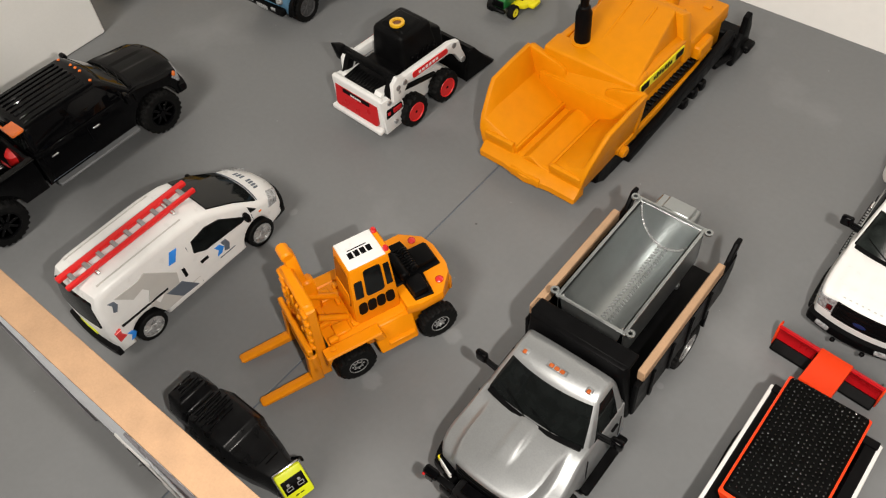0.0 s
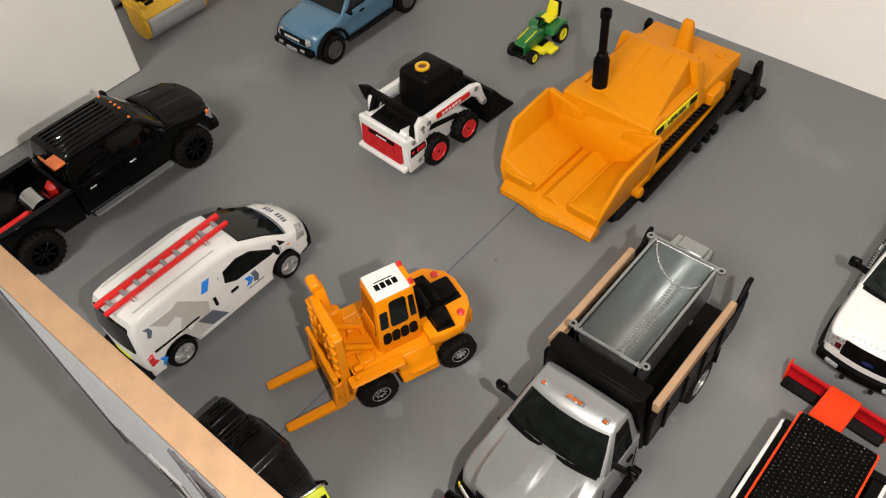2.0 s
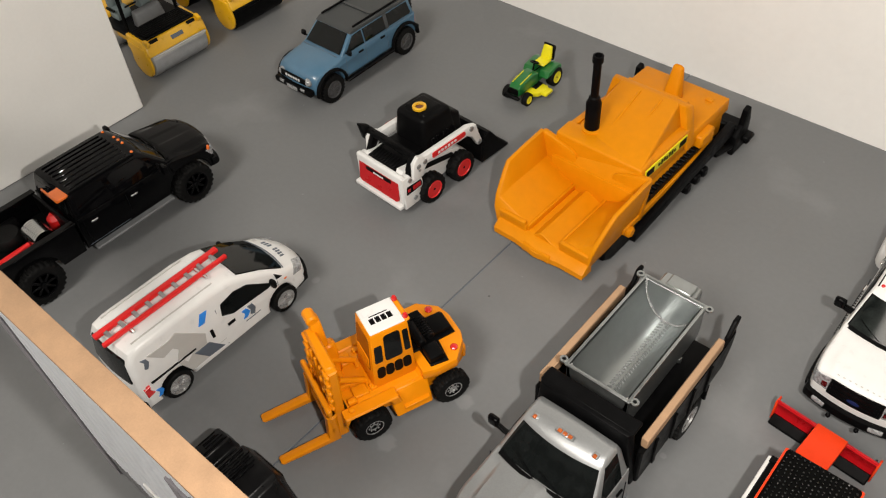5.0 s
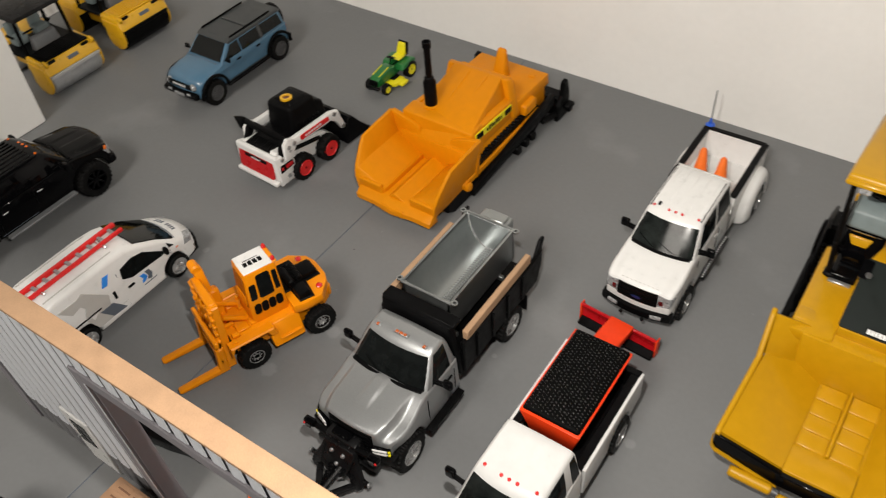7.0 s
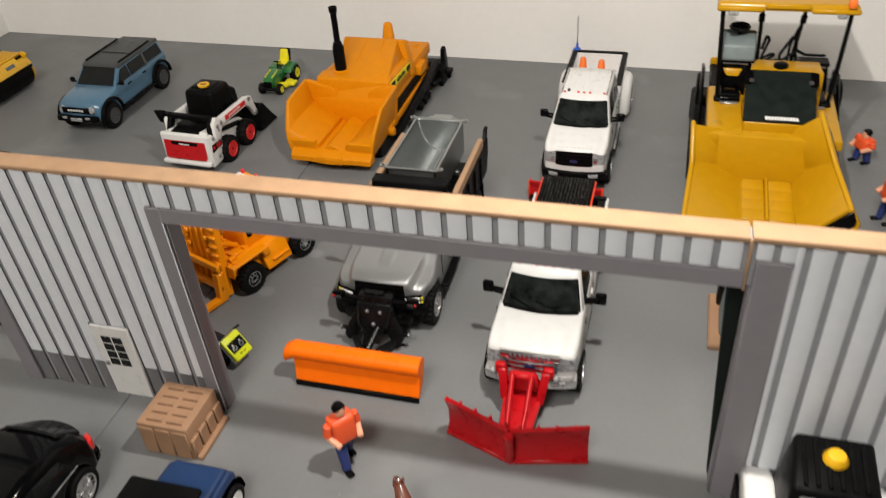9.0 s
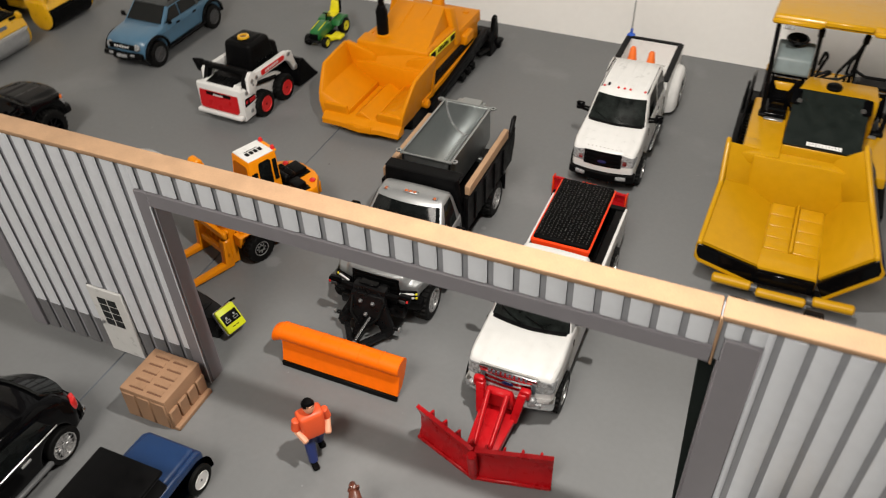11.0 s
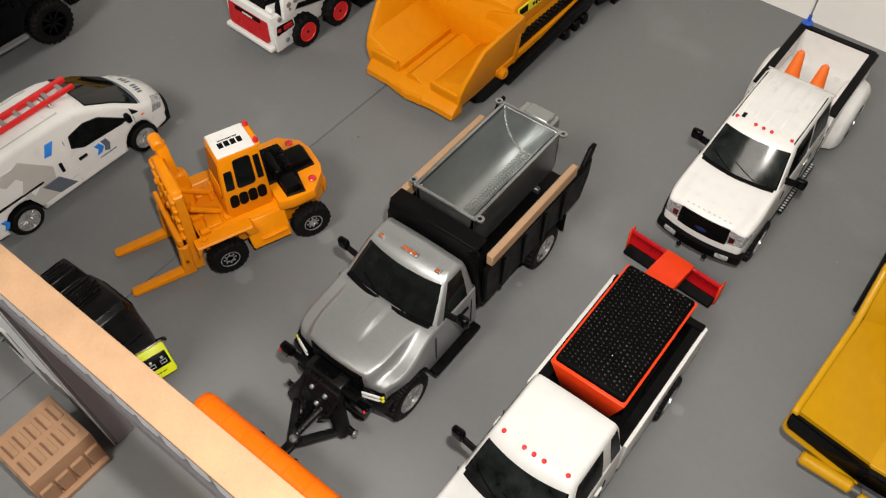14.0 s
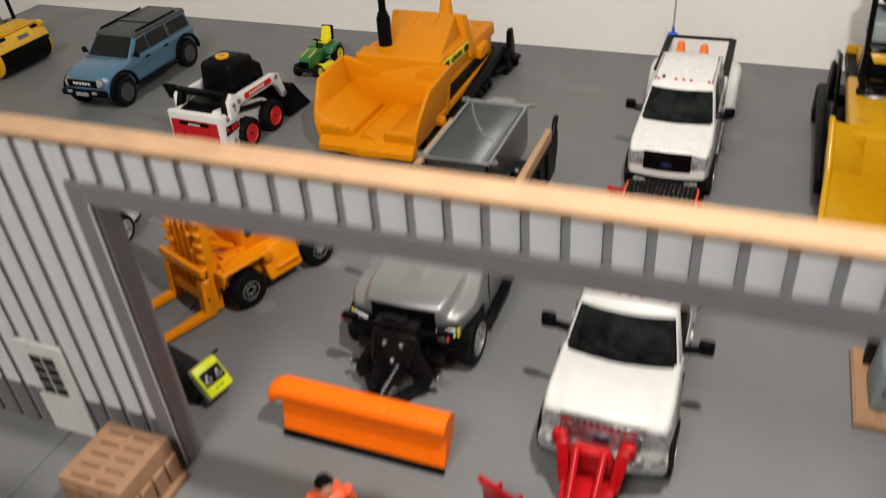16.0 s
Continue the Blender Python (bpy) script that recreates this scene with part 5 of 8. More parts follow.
    part("dash", panel(BM(), fq, 0.16, 0.84, 0.34, 0.52, 0.03, 0.12), o, c)
    part("rear_window", panel(BM(), bq, 0.15, 0.85, 0.45, 0.88, 0.014, 0.12), "glass", c)
    r = part("roof_label", box(BM(), (cx, (y0 + y1) / 2 - 0.02, z1 + 0.005), (0.72, 0.78, 0.04), 0.02), "white", p, "white roof label")
    for k in range(4):
        part("letter_block", box(BM(), (cx - 0.06, (y0 + y1) / 2 - 0.2 + 0.13 * k, z1 + 0.028), (0.15, 0.1, 0.01), 0), "black", r)
    part("letter_line", box(BM(), (cx + 0.07, (y0 + y1) / 2, z1 + 0.028), (0.02, 0.4, 0.01), 0), "black", r)
    part("roof_back", box(BM(), (cx, y0 - 0.02, z1 - 0.03), (0.7, 0.14, 0.08), 0.03), o, c)
    for sx in (-1, 1):
        part("beacon", turned(BM(), [(0.06, 0), (0.06, 0.06), (0.04, 0.1), (0, 0.11)], (cx + sx * 0.26, y0 - 0.02, z1 + 0.0), "z", 12), "redlens", p)
    for x, y, sx, sy in ((0.1, 1.16, 0.3, 0.12), (-0.5, 0.66, 0.16, 0.16), (0.2, 0.74, 0.22, 0.1), (-0.62, 1.2, 0.14, 0.2), (0.56, 0.62, 0.14, 0.14), (-0.2, 1.2, 0.1, 0.26)):
        part("deck_fitting", box(BM(), (x, y, 1.06), (sx, sy, 0.12), 0.03, seg=2), o, p)
    # engine
    e = part("engine_bay", prism(BM(), [(0.72, -0.36), (0.72, -1.02), (0.4, -1.06), (0.38, -1.46), (-0.24, -1.46), (-0.26, -1.04), (-0.84, -0.98), (-0.8, -0.58), (-0.3, -0.56), (-0.3, -0.36)], 1.2, 1.3, 0.02, 1, axis="z"), "black", p, "black engine")
    part("engine_block", box(BM(), (0.08, -1.16, 1.36), (0.5, 0.5, 0.14), 0.04, seg=2), "black", e)
    part("air_box", box(BM(), (-0.56, -0.76, 1.37), (0.42, 0.34, 0.2), 0.05, seg=2), "black", e)
    part("exhaust_drum", rod(BM(), (-0.36, -0.62, 1.5), (0.3, -0.62, 1.5), 0.11, 14), "black", e)
    for k in range(8):
        part("engine_fin", box(BM(), (-0.18 + 0.075 * k, -0.7, 1.48), (0.03, 0.22, 0.16), 0.008), "black", e)
    sc = part("spring_core", rod(BM(), (-0.22, -0.9, 1.44), (0.36, -0.9, 1.44), 0.06, 10), "black", e)
    for k in range(9):
        part("spring_coil", turned(BM(), [(0.06, -0.015), (0.09, -0.012), (0.09, 0.012), (0.06, 0.015), (0.06, -0.015)], (-0.2 + 0.068 * k, -0.9, 1.44), n=12), "satin", sc)
    # mast and forks
    for sx in (-1, 1):
        part("mast_rail", prism(BM(), [(1.42, 0.1), (1.66, 0.1), (1.56, 2.3), (1.36, 2.3)], sx * 0.54 - 0.13, sx * 0.54 + 0.13, 0.03, 1), o, p)
        f = part("fork", prism(BM(), [(1.62, 0.06), (2.93, 0.09), (2.98, 0.14), (2.93, 0.18), (1.88, 0.22), (1.82, 0.95), (1.64, 0.95)], sx * 0.59 - 0.11, sx * 0.59 + 0.11, 0.035, 2), o, p)
        part("fork_bracket", rod(BM(), (sx * 0.59, 1.7, 0.5), (sx * 0.59, 1.7, 0.95), 0.13, 12), o, f)
        for k in range(6):
            part("mast_boss", box(BM(), (sx * 0.54, 1.64 - 0.012 * k, 0.9 + 0.26 * k), (0.3, 0.1, 0.1), 0.03), o, p)
        for k in range(3):
            part("chain_lug", rod(BM(), (sx * 0.3, 1.62, 1.1 + 0.4 * k), (sx * 0.42, 1.62, 1.1 + 0.4 * k), 0.07, 10), o, p)
        part("tilt_ram", rod(BM(), (sx * 0.3, 1.3, 1.5), (sx * 0.3, 0.72, 1.1), 0.07, 10), o, p)
    part("carriage_plate", box(BM(), (0.04, 1.74, 1.12), (1.56, 0.12, 0.22), 0.03), o, p)
    part("carriage_plate", box(BM(), (0.02, 1.74, 0.5), (1.44, 0.12, 0.2), 0.03), o, p)
    part("mast_plate", box(BM(), (0.0, 1.5, 1.15), (1.2, 0.1, 2.0), 0.04), o, p)
    for x in (-0.24, 0.0, 0.24):
        part("mast_rib", box(BM(), (x, 1.58, 1.25), (0.08, 0.1, 1.8), 0.02), o, p)
    part("mast_head", box(BM(), (0.04, 1.46, 2.26), (1.2, 0.24, 0.16), 0.05), o, p)
    part("lift_arm", hexa(BM(), [(0.3, 1.14, 1.3), (0.62, 1.14, 1.3), (0.62, 1.42, 1.3), (0.3, 1.42, 1.3)], [(0.5, 1.2, 2.56), (0.8, 1.2, 2.56), (0.8, 1.44, 2.56), (0.5, 1.44, 2.56)], 0.05, 2), o, p)
    part("arm_knuckle", rod(BM(), (0.5, 1.36, 2.58), (0.86, 1.36, 2.58), 0.13, 14), o, p)
    part("hose_cover", box(BM(), (0.42, 1.18, 1.4), (0.3, 0.3, 0.9), 0.06, rot=(0, 8, 0)), o, p)


def skid_steer():
    p = thing("skid_steer_loader", -5.96, 10.95, -3, "white and black skid steer loader with red rear door and wheels", "loader", size=0.95)
    # hull
    b = prism(BM(), [(-1.72, 0.42), (-1.78, 0.55), (-1.7, 1.28), (-1.5, 1.42), (-0.6, 1.3), (0.6, 0.95), (1.0, 0.6), (1.05, 0.36), (-1.5, 0.34)], -0.74, 0.74, 0.05, 2, 2)
    part("hull", b, "white", p)
    d = part("rear_door", panel(BM(), ((-0.86, -1.79, 0.5), (0.82, -1.79, 0.5), (0.82, -1.7, 1.36), (-0.86, -1.7, 1.36)), 0.03, 0.97, 0.02, 0.98, 0.05, 0.12), "doorred", p, "dark red rear door")
    part("grille_slot", panel(BM(), ((-0.86, -1.79, 0.5), (0.82, -1.79, 0.5), (0.82, -1.7, 1.36), (-0.86, -1.7, 1.36)), 0.2, 0.8, 0.6, 0.74, 0.06, 0.3), "black", d)
    for k in range(5):
        part("letter_bar", panel(BM(), ((-0.86, -1.79, 0.5), (0.82, -1.79, 0.5), (0.82, -1.7, 1.36), (-0.86, -1.7, 1.36)), 0.38 + 0.05 * k, 0.415 + 0.05 * k, 0.61, 0.67, 0.066, 0.1), "white", d)
    part("rear_frame", box(BM(), (-0.02, -1.68, 0.92), (1.82, 0.18, 0.98), 0.08, seg=3), "white", p)
    part("tower_bar", box(BM(), (-0.14, -1.12, 1.74), (1.86, 0.22, 0.18), 0.06, seg=2), "black", p)
    part("bumper_bar", box(BM(), (-0.02, -1.82, 0.4), (1.86, 0.2, 0.14), 0.05, seg=2), "white", p)
    for sx in (-1, 1):
        part("rear_cheek", prism(BM(), [(-1.7, 0.24), (-1.76, 1.36), (-1.46, 1.34), (-1.3, 1.1), (-1.0, 0.98), (-0.98, 0.72), (-1.1, 0.26)], sx * 0.74, sx * 0.94, 0.06, 2), "white", p)
        cl = part("cheek_label", panel(BM(), ((sx * 0.945, -1.66, 0.76), (sx * 0.945, -1.06, 0.8), (sx * 0.945, -1.08, 1.0), (sx * 0.945, -1.62, 1.04))[:: 1 if sx > 0 else -1], 0, 1, 0, 1, 0.012, 0.1), "gloss", p)
        part("tail_lamp", box(BM(), (sx * 0.96, -1.26, 0.9), (0.03, 0.3, 0.14), 0.01), "red", cl)
        part("tail_lamp", box(BM(), (sx * 0.96, -1.56, 0.91), (0.03, 0.1, 0.1), 0.01), "red", cl)
        for y, z in ((-1.5, 1.22), (-1.35, 0.5), (-1.12, 1.35)):
            part("bolt", turned(BM(), [(0.07, 0), (0.07, 0.03), (0.03, 0.05), (0, 0.05)], (sx * 0.94, y, z), n=10, rot=pose(0, 0, 0, 0, 90 * sx, 0)), "steel", p)
        # lift arm: rear link, long arm, knee before the bucket
        part("lift_arm", prism(BM(), [(-1.3, 1.5), (-1.2, 1.68), (0.9, 1.62), (1.22, 1.5), (1.3, 1.2), (1.45, 0.82), (1.28, 0.72), (1.02, 1.16), (0.8, 1.32), (-1.1, 1.38)], sx * 0.76, sx * 0.96, 0.05, 2), "white", p)
        part("arm_label", panel(BM(), ((sx * 0.97, -0.6, 1.44), (sx * 0.97, 0.72, 1.42), (sx * 0.97, 0.72, 1.58), (sx * 0.97, -0.6, 1.62))[:: 1 if sx > 0 else -1], 0, 1, 0, 1, 0.012, 0.3), "bright", p, "red name plate")
        for k in range(6):
            part("letter_bar", box(BM(), (sx * 0.985, -0.35 + 0.13 * k, 1.515), (0.012, 0.08, 0.07), 0), "white", p)
        part("rear_link", prism(BM(), [(-1.3, 1.66), (-1.14, 1.86), (-0.98, 1.7), (-1.2, 1.3), (-1.4, 0.92), (-1.6, 1.0)], sx * 0.68, sx * 0.86, 0.05, 2), "black", p)
        part("hinge_cheek", prism(BM(), [(-1.36, 1.1), (-1.32, 1.64), (-1.14, 1.82), (-0.92, 1.72), (-0.8, 1.4), (-1.1, 1.04)], sx * 0.82, sx * 0.98, 0.05, 2), "white", p)
        if sx < 0:
            part("tower_horn", hexa(BM(), [(-1.16, -1.3, 1.5), (-0.9, -1.3, 1.5), (-0.9, -1.0, 1.6), (-1.12, -1.0, 1.6)], [(-1.32, -1.32, 1.98), (-1.1, -1.32, 1.98), (-0.98, -1.04, 1.86), (-1.2, -1.04, 1.86)], 0.05, 2), "black", p)
        for y, z in ((0.98, 1.5), (1.3, 0.85), (-1.15, 1.5), (-0.9, 1.52)):
            part("pin", turned(BM(), [(0.08, 0), (0.08, 0.03), (0.04, 0.05), (0, 0.05)], (sx * 0.96, y, z), n=10, rot=pose(0, 0, 0, 0, 90 * sx, 0)), "steel", p)
        part("lift_ram", rod(BM(), (sx * 0.84, -1.0, 1.25), (sx * 0.84, 0.3, 0.95), 0.07, 10), "black", p)
        part("hull_label", box(BM(), (sx * 0.69, -0.05, 0.86), (0.02, 0.3, 0.1), 0.01), "slate", p)
        for y in (-0.73, 0.49):
            wheel(p, sx * 0.93, y, 0.46, 0.34, "skid", "bright")
    # hood and cab
    h = part("engine_hood", hexa(BM(), [(-0.6, -1.66, 1.26), (0.52, -1.66, 1.26), (0.52, -0.5, 1.3), (-0.6, -0.5, 1.3)], [(-0.58, -1.62, 1.42), (0.5, -1.62, 1.42), (0.5, -0.5, 1.52), (-0.58, -0.5, 1.52)], 0.05, 2), "black", p)
    for k in range(9):
        part("hood_slat", box(BM(), (-0.46 + 0.105 * k, -1.4, 1.44), (0.06, 0.4, 0.05), 0.012, rot=(5, 0, 0)), "black", h)
    c = part("cab", hexa(BM(), [(-0.62, -0.6, 1.0), (0.62, -0.6, 1.0), (0.62, 0.95, 0.9), (-0.62, 0.95, 0.9)], [(-0.58, -0.44, 2.36), (0.5, -0.44, 2.36), (0.54, 0.66, 2.34), (-0.56, 0.66, 2.34)], 0.16, 4), "black", p, "black cab")
    part("cab_front", hexa(BM(), [(-0.6, 0.5, 0.9), (0.6, 0.5, 0.9), (0.58, 1.08, 0.8), (-0.58, 1.08, 0.8)], [(-0.56, 0.5, 2.24), (0.54, 0.5, 2.24), (0.52, 1.02, 1.9), (-0.54, 1.02, 1.9)], 0.1, 3), "black", c)
    part("roof_panel", hexa(BM(), [(-0.44, -0.3, 2.3), (0.44, -0.3, 2.3), (0.42, 0.5, 2.28), (-0.42, 0.5, 2.28)], [(-0.36, -0.22, 2.42), (0.34, -0.22, 2.42), (0.34, 0.44, 2.4), (-0.34, 0.44, 2.4)], 0.05, 2), "black", c)
    for k in range(5):
        for sx in (-1, 1):
            part("vent_slot", box(BM(), (sx * 0.585, -0.2 + 0.2 * k, 1.62), (0.06, 0.1, 0.16), 0.02), "gloss", c)
    part("beacon_ring", turned(BM(), [(0.2, 0), (0.2, 0.06), (0.12, 0.07), (0.12, 0.0)], (0.04, -0.08, 2.41), "z", 20), "rolleryel", p, "amber beacon ring")
    part("beacon_dome", turned(BM(), [(0.13, 0), (0.12, 0.03), (0.0, 0.05)], (0.04, -0.08, 2.4), "z", 16), "brown", p)
    # bucket
    bk = prism(BM(), [(1.3, 0.1), (2.5, 0.03), (2.54, 0.06), (1.8, 0.2), (1.56, 0.5), (1.72, 1.0), (1.58, 1.04), (1.3, 0.5)], -1.02, 1.02, 0.02, 1, 2)
    q = part("bucket", bk, "black", p, "black bucket")
    for sx in (-1, 1):
        part("bucket_cheek", prism(BM(), [(1.3, 0.08), (2.5, 0.04), (2.1, 0.5), (1.7, 1.02), (1.48, 1.0)], sx * 0.99, sx * 1.05, 0.015, 1), "black", q)


def paver():
    p = thing("asphalt_paver", -1.4, 13.45, 178.9, "orange plastic asphalt paver with black tracks and tall exhaust", "paver", size=0.96)
    o = "orange"
    # hood: broad at its foot, sloping in to the top
    part("hull", hexa(BM(), [(-1.3, -3.3, 0.62), (1.3, -3.3, 0.62), (1.3, 1.3, 0.62), (-1.3, 1.3, 0.62)], [(-1.3, -3.3, 1.42), (1.3, -3.3, 1.42), (1.3, 1.3, 1.5), (-1.3, 1.3, 1.5)], 0.05, 2), o, p)
    h = part("hood", hexa(BM(), [(-1.28, -1.2, 1.4), (1.28, -1.2, 1.4), (1.28, 1.28, 1.4), (-1.28, 1.28, 1.4)], [(-0.9, -1.25, 2.72), (0.86, -1.25, 2.72), (0.98, 0.66, 2.16), (-1.28, 1.08, 2.16)], 0.06, 3), o, p)
    part("hood_front", hexa(BM(), [(-1.36, 0.5, 1.1), (1.36, 0.5, 1.1), (1.36, 1.16, 1.1), (-1.36, 1.16, 1.1)], [(-1.3, 0.5, 2.2), (1.3, 0.5, 2.2), (1.32, 1.1, 2.16), (-1.32, 1.1, 2.16)], 0.07, 3), o, p)
    for x in (-0.45, 0.2):
        part("hood_ridge", hexa(BM(), [(x - 0.04, -1.1, 2.6), (x + 0.04, -1.1, 2.6), (x + 0.06, 0.7, 2.08), (x - 0.06, 0.7, 2.08)], [(x - 0.03, -1.1, 2.705), (x + 0.03, -1.1, 2.705), (x + 0.04, 0.7, 2.165), (x - 0.04, 0.7, 2.165)], 0.015, 1), o, h)
    part("dashboard", hexa(BM(), [(-1.42, -1.5, 1.4), (1.42, -1.5, 1.4), (1.42, -1.1, 1.4), (-1.42, -1.1, 1.4)], [(-1.2, -1.48, 2.62), (1.2, -1.48, 2.62), (1.12, -1.18, 2.7), (-1.12, -1.18, 2.7)], 0.06, 2), o, p)
    part("dash_ledge", box(BM(), (0, -1.62, 2.36), (1.9, 0.3, 0.22), 0.05), o, p)
    part("deck", hexa(BM(), [(-1.36, -3.46, 1.36), (1.36, -3.46, 1.36), (1.36, -1.4, 1.36), (-1.36, -1.4, 1.36)], [(-1.34, -3.44, 1.76), (1.34, -3.44, 1.76), (1.34, -1.4, 1.8), (-1.34, -1.4, 1.8)], 0.05, 2), o, p)
    part("deck_step", box(BM(), (-1.4, -2.0, 1.36), (0.3, 0.7, 0.4), 0.05), o, p)
    part("deck_socket", box(BM(), (-0.95, -3.0, 1.79), (0.22, 0.16, 0.06), 0.03), o, p)
    part("seat", hexa(BM(), [(-0.32, -2.72, 1.75), (0.18, -2.72, 1.75), (0.18, -2.2, 1.75), (-0.32, -2.2, 1.75)], [(-0.22, -2.68, 2.78), (0.1, -2.68, 2.78), (0.1, -2.52, 2.78), (-0.22, -2.52, 2.78)], 0.1, 3), o, p)
    part("seat_pad", box(BM(), (-0.07, -2.3, 1.9), (0.5, 0.5, 0.24), 0.07, seg=2), o, p)
    st = part("exhaust_pipe", turned(BM(), [(0.2, 0), (0.2, 0.86), (0.15, 0.96), (0.15, 1.02), (0.105, 1.06), (0.105, 2.05), (0.14, 2.07), (0.14, 2.25), (0.1, 2.26), (0.08, 2.1)], (0.62, 0.48, 2.18), "z", 20), "black", p, "black exhaust pipe")
    part("stack_foot", turned(BM(), [(0.27, -0.06), (0.27, 0.02), (0.22, 0.05), (0, 0.05)], (0.62, 0.48, 2.2), "z", 20), o, p)
    # hopper: a sunk channel with a low ridge, a tall wing on each side
    q = prism(BM(), [(-1.3, 0.5), (1.3, 0.5), (1.3, 0.7), (0.5, 0.7), (0.3, 0.7), (0.1, 0.86), (-0.02, 0.86), (-0.3, 0.7), (-0.5, 0.7), (-1.3, 0.7)], 1.0, 3.35, 0.02, 1, 2)
    part("hopper_floor", warp(q, lambda x, y, z: (y, x, z)), o, p)
    part("channel_gate", box(BM(), (0, 1.06, 1.02), (0.9, 0.16, 0.5), 0.03, seg=2), o, p)
    for sx in (-1, 1):
        # wing: an outer wall that leans out and is cut down in front, over a sloping floor
        rings, out = [], 0.1 if sx > 0 else 0.0
        for y, top in ((1.16, 2.1), (1.9, 2.06), (2.64, 2.0), (2.84, 1.8), (3.24, 1.3), (3.36, 1.0)):
            k = (top - 0.62) / 1.5
            base = min(1.34, top - 0.06)
            rings.append([(sx * a, y, c) for a, c in ((0.5, 0.52), (1.4 + out, 0.52), (1.42 + out + 0.25 * k, top - 0.03), (1.38 + out + 0.25 * k, top), (1.30 + out + 0.25 * k, top - 0.02), (1.36 + out, base), (0.98, base * 0.5 + 0.42), (0.54, min(0.86, base)))])
        part("hopper_wing", loft(BM(), rings, 0.035, 2), o, p)
        part("wing_back", loft(BM(), [[(sx * a, y, c) for a, c in ((0.5, 0.6), (1.5, 0.6), (1.64 + out, 2.02), (1.54 + out, 2.09), (0.78, 1.88), (0.6, 1.78), (0.54, 1.6))] for y in (1.04, 1.22)], 0.05, 2), o, p)
        part("wing_toe", box(BM(), (sx * 0.98, 3.3, 0.8), (0.86, 0.14, 0.4), 0.05, rot=(-10, 0, 0), seg=2), o, p)
        part("floor_curb", box(BM(), (sx * 0.5, 2.2, 0.77), (0.08, 2.2, 0.2), 0.03, seg=2), o, p)
        # the side frame's bright rail above the tow arm
        part("side_rail", hexa(BM(), [(sx * 1.3, -2.6, 0.78), (sx * 1.5, -2.6, 0.78), (sx * 1.5, 1.9, 0.62), (sx * 1.3, 1.9, 0.62)], [(sx * 1.3, -2.6, 0.96), (sx * 1.5, -2.6, 0.96), (sx * 1.5, 1.9, 0.84), (sx * 1.3, 1.9, 0.84)], 0.03, 1), o, p)
        # tracks with their shoes
        t = part("track", prism(BM(), [(2.3, 0.02), (2.62, 0.22), (2.6, 0.5), (2.3, 0.6), (1.3, 0.64), (1.02, 1.12), (-2.5, 1.14), (-2.86, 0.8), (-2.84, 0.2), (-2.5, 0.0)], sx * 0.92, sx * 1.42, 0.04, 1), "black", p, "black track")
        for k in range(20):
            part("track_shoe", box(BM(), (sx * 1.22, 0.9 - 0.175 * k, 1.15), (0.5, 0.12, 0.1), 0.02), "black", t)
        part("hood_side", hexa(BM(), [(sx * 1.1, -1.3, 1.36), (sx * 1.31, -1.3, 1.36), (sx * 1.31, 1.1, 1.36), (sx * 1.1, 1.1, 1.36)], [(sx * 1.0, -1.3, 2.1), (sx * 1.31, -1.3, 2.0), (sx * 1.31, 1.08, 2.12), (sx * 1.1, 1.08, 2.17)], 0.04, 2), o, p)
        sq = ((sx * 1.325, 1.06, 1.76), (sx * 1.325, -1.25, 1.66), (sx * 1.325, -1.25, 2.2), (sx * 1.325, 1.06, 2.34))
        face = sq if sx < 0 else (sq[1], sq[0], sq[3], sq[2])
        ns = part("name_strip", panel(BM(), face, 0.06, 0.94, 0.04, 0.5, 0.02, 0.05), "lemon", p, "yellow name strip")
        for u0, u1 in ((0.08, 0.23), (0.77, 0.92)):
            part("strip_block", panel(BM(), face, u0, u1, 0.1, 0.44, 0.03, 0.1), "black", ns)
        for k in range(7):
            u = 0.32 + 0.055 * k
            part("letter_bar", panel(BM(), face, u, u + 0.036, 0.12 if k % 2 else 0.16, 0.42 if k % 3 else 0.34, 0.03, 0.3), "black", ns)
        # tow arm
        part("tow_arm", hexa(BM(), [(sx * 1.5, -3.3, 0.72), (sx * 1.72, -3.3, 0.72), (sx * 1.68, 1.6, 0.24), (sx * 1.48, 1.6, 0.24)], [(sx * 1.5, -3.3, 1.16), (sx * 1.72, -3.3, 1.16), (sx * 1.68, 1.6, 0.52), (sx * 1.48, 1.6, 0.52)], 0.05, 2), "black", p, "black tow arm")
        part("arm_hinge", rod(BM(), (sx * 1.36, 1.7, 0.66), (sx * 1.62, 1.7, 0.66), 0.16, 14), o, p)
        for y in (-1.0, -1.5, -1.9):
            part("track_guard", box(BM(), (sx * 1.6, y, 0.3), (0.3, 0.26, 0.3), 0.05), "black", p)
        part("guard_pin", box(BM(), (sx * 1.56, -0.62, 0.5), (0.12, 0.16, 0.26), 0.03), o, p)
        part("screed_cheek", prism(BM(), [(-3.3, 0.03), (-3.3, 0.66), (-3.62, 0.9), (-3.7, 1.36), (-3.9, 1.42), (-4.06, 0.9), (-4.08, 0.03)], sx * 1.66, sx * 1.84, 0.04, 2), "black", p)
        part("screed_foot", box(BM(), (sx * 1.92, -3.9, 0.42), (0.26, 0.4, 0.16), 0.04), "black", p)
        part("screed_brace", rod(BM(), (sx * 1.6, -2.6, 0.4), (sx * 1.74, -3.5, 0.3), 0.1, 8), "black", p)
    part("screed", box(BM(), (0, -3.7, 0.5), (3.5, 0.5, 0.8), 0.06), "black", p, "black screed")
    part("screed_bar", box(BM(), (0, -4.05, 0.26), (3.9, 0.24, 0.4), 0.05), "black", p)
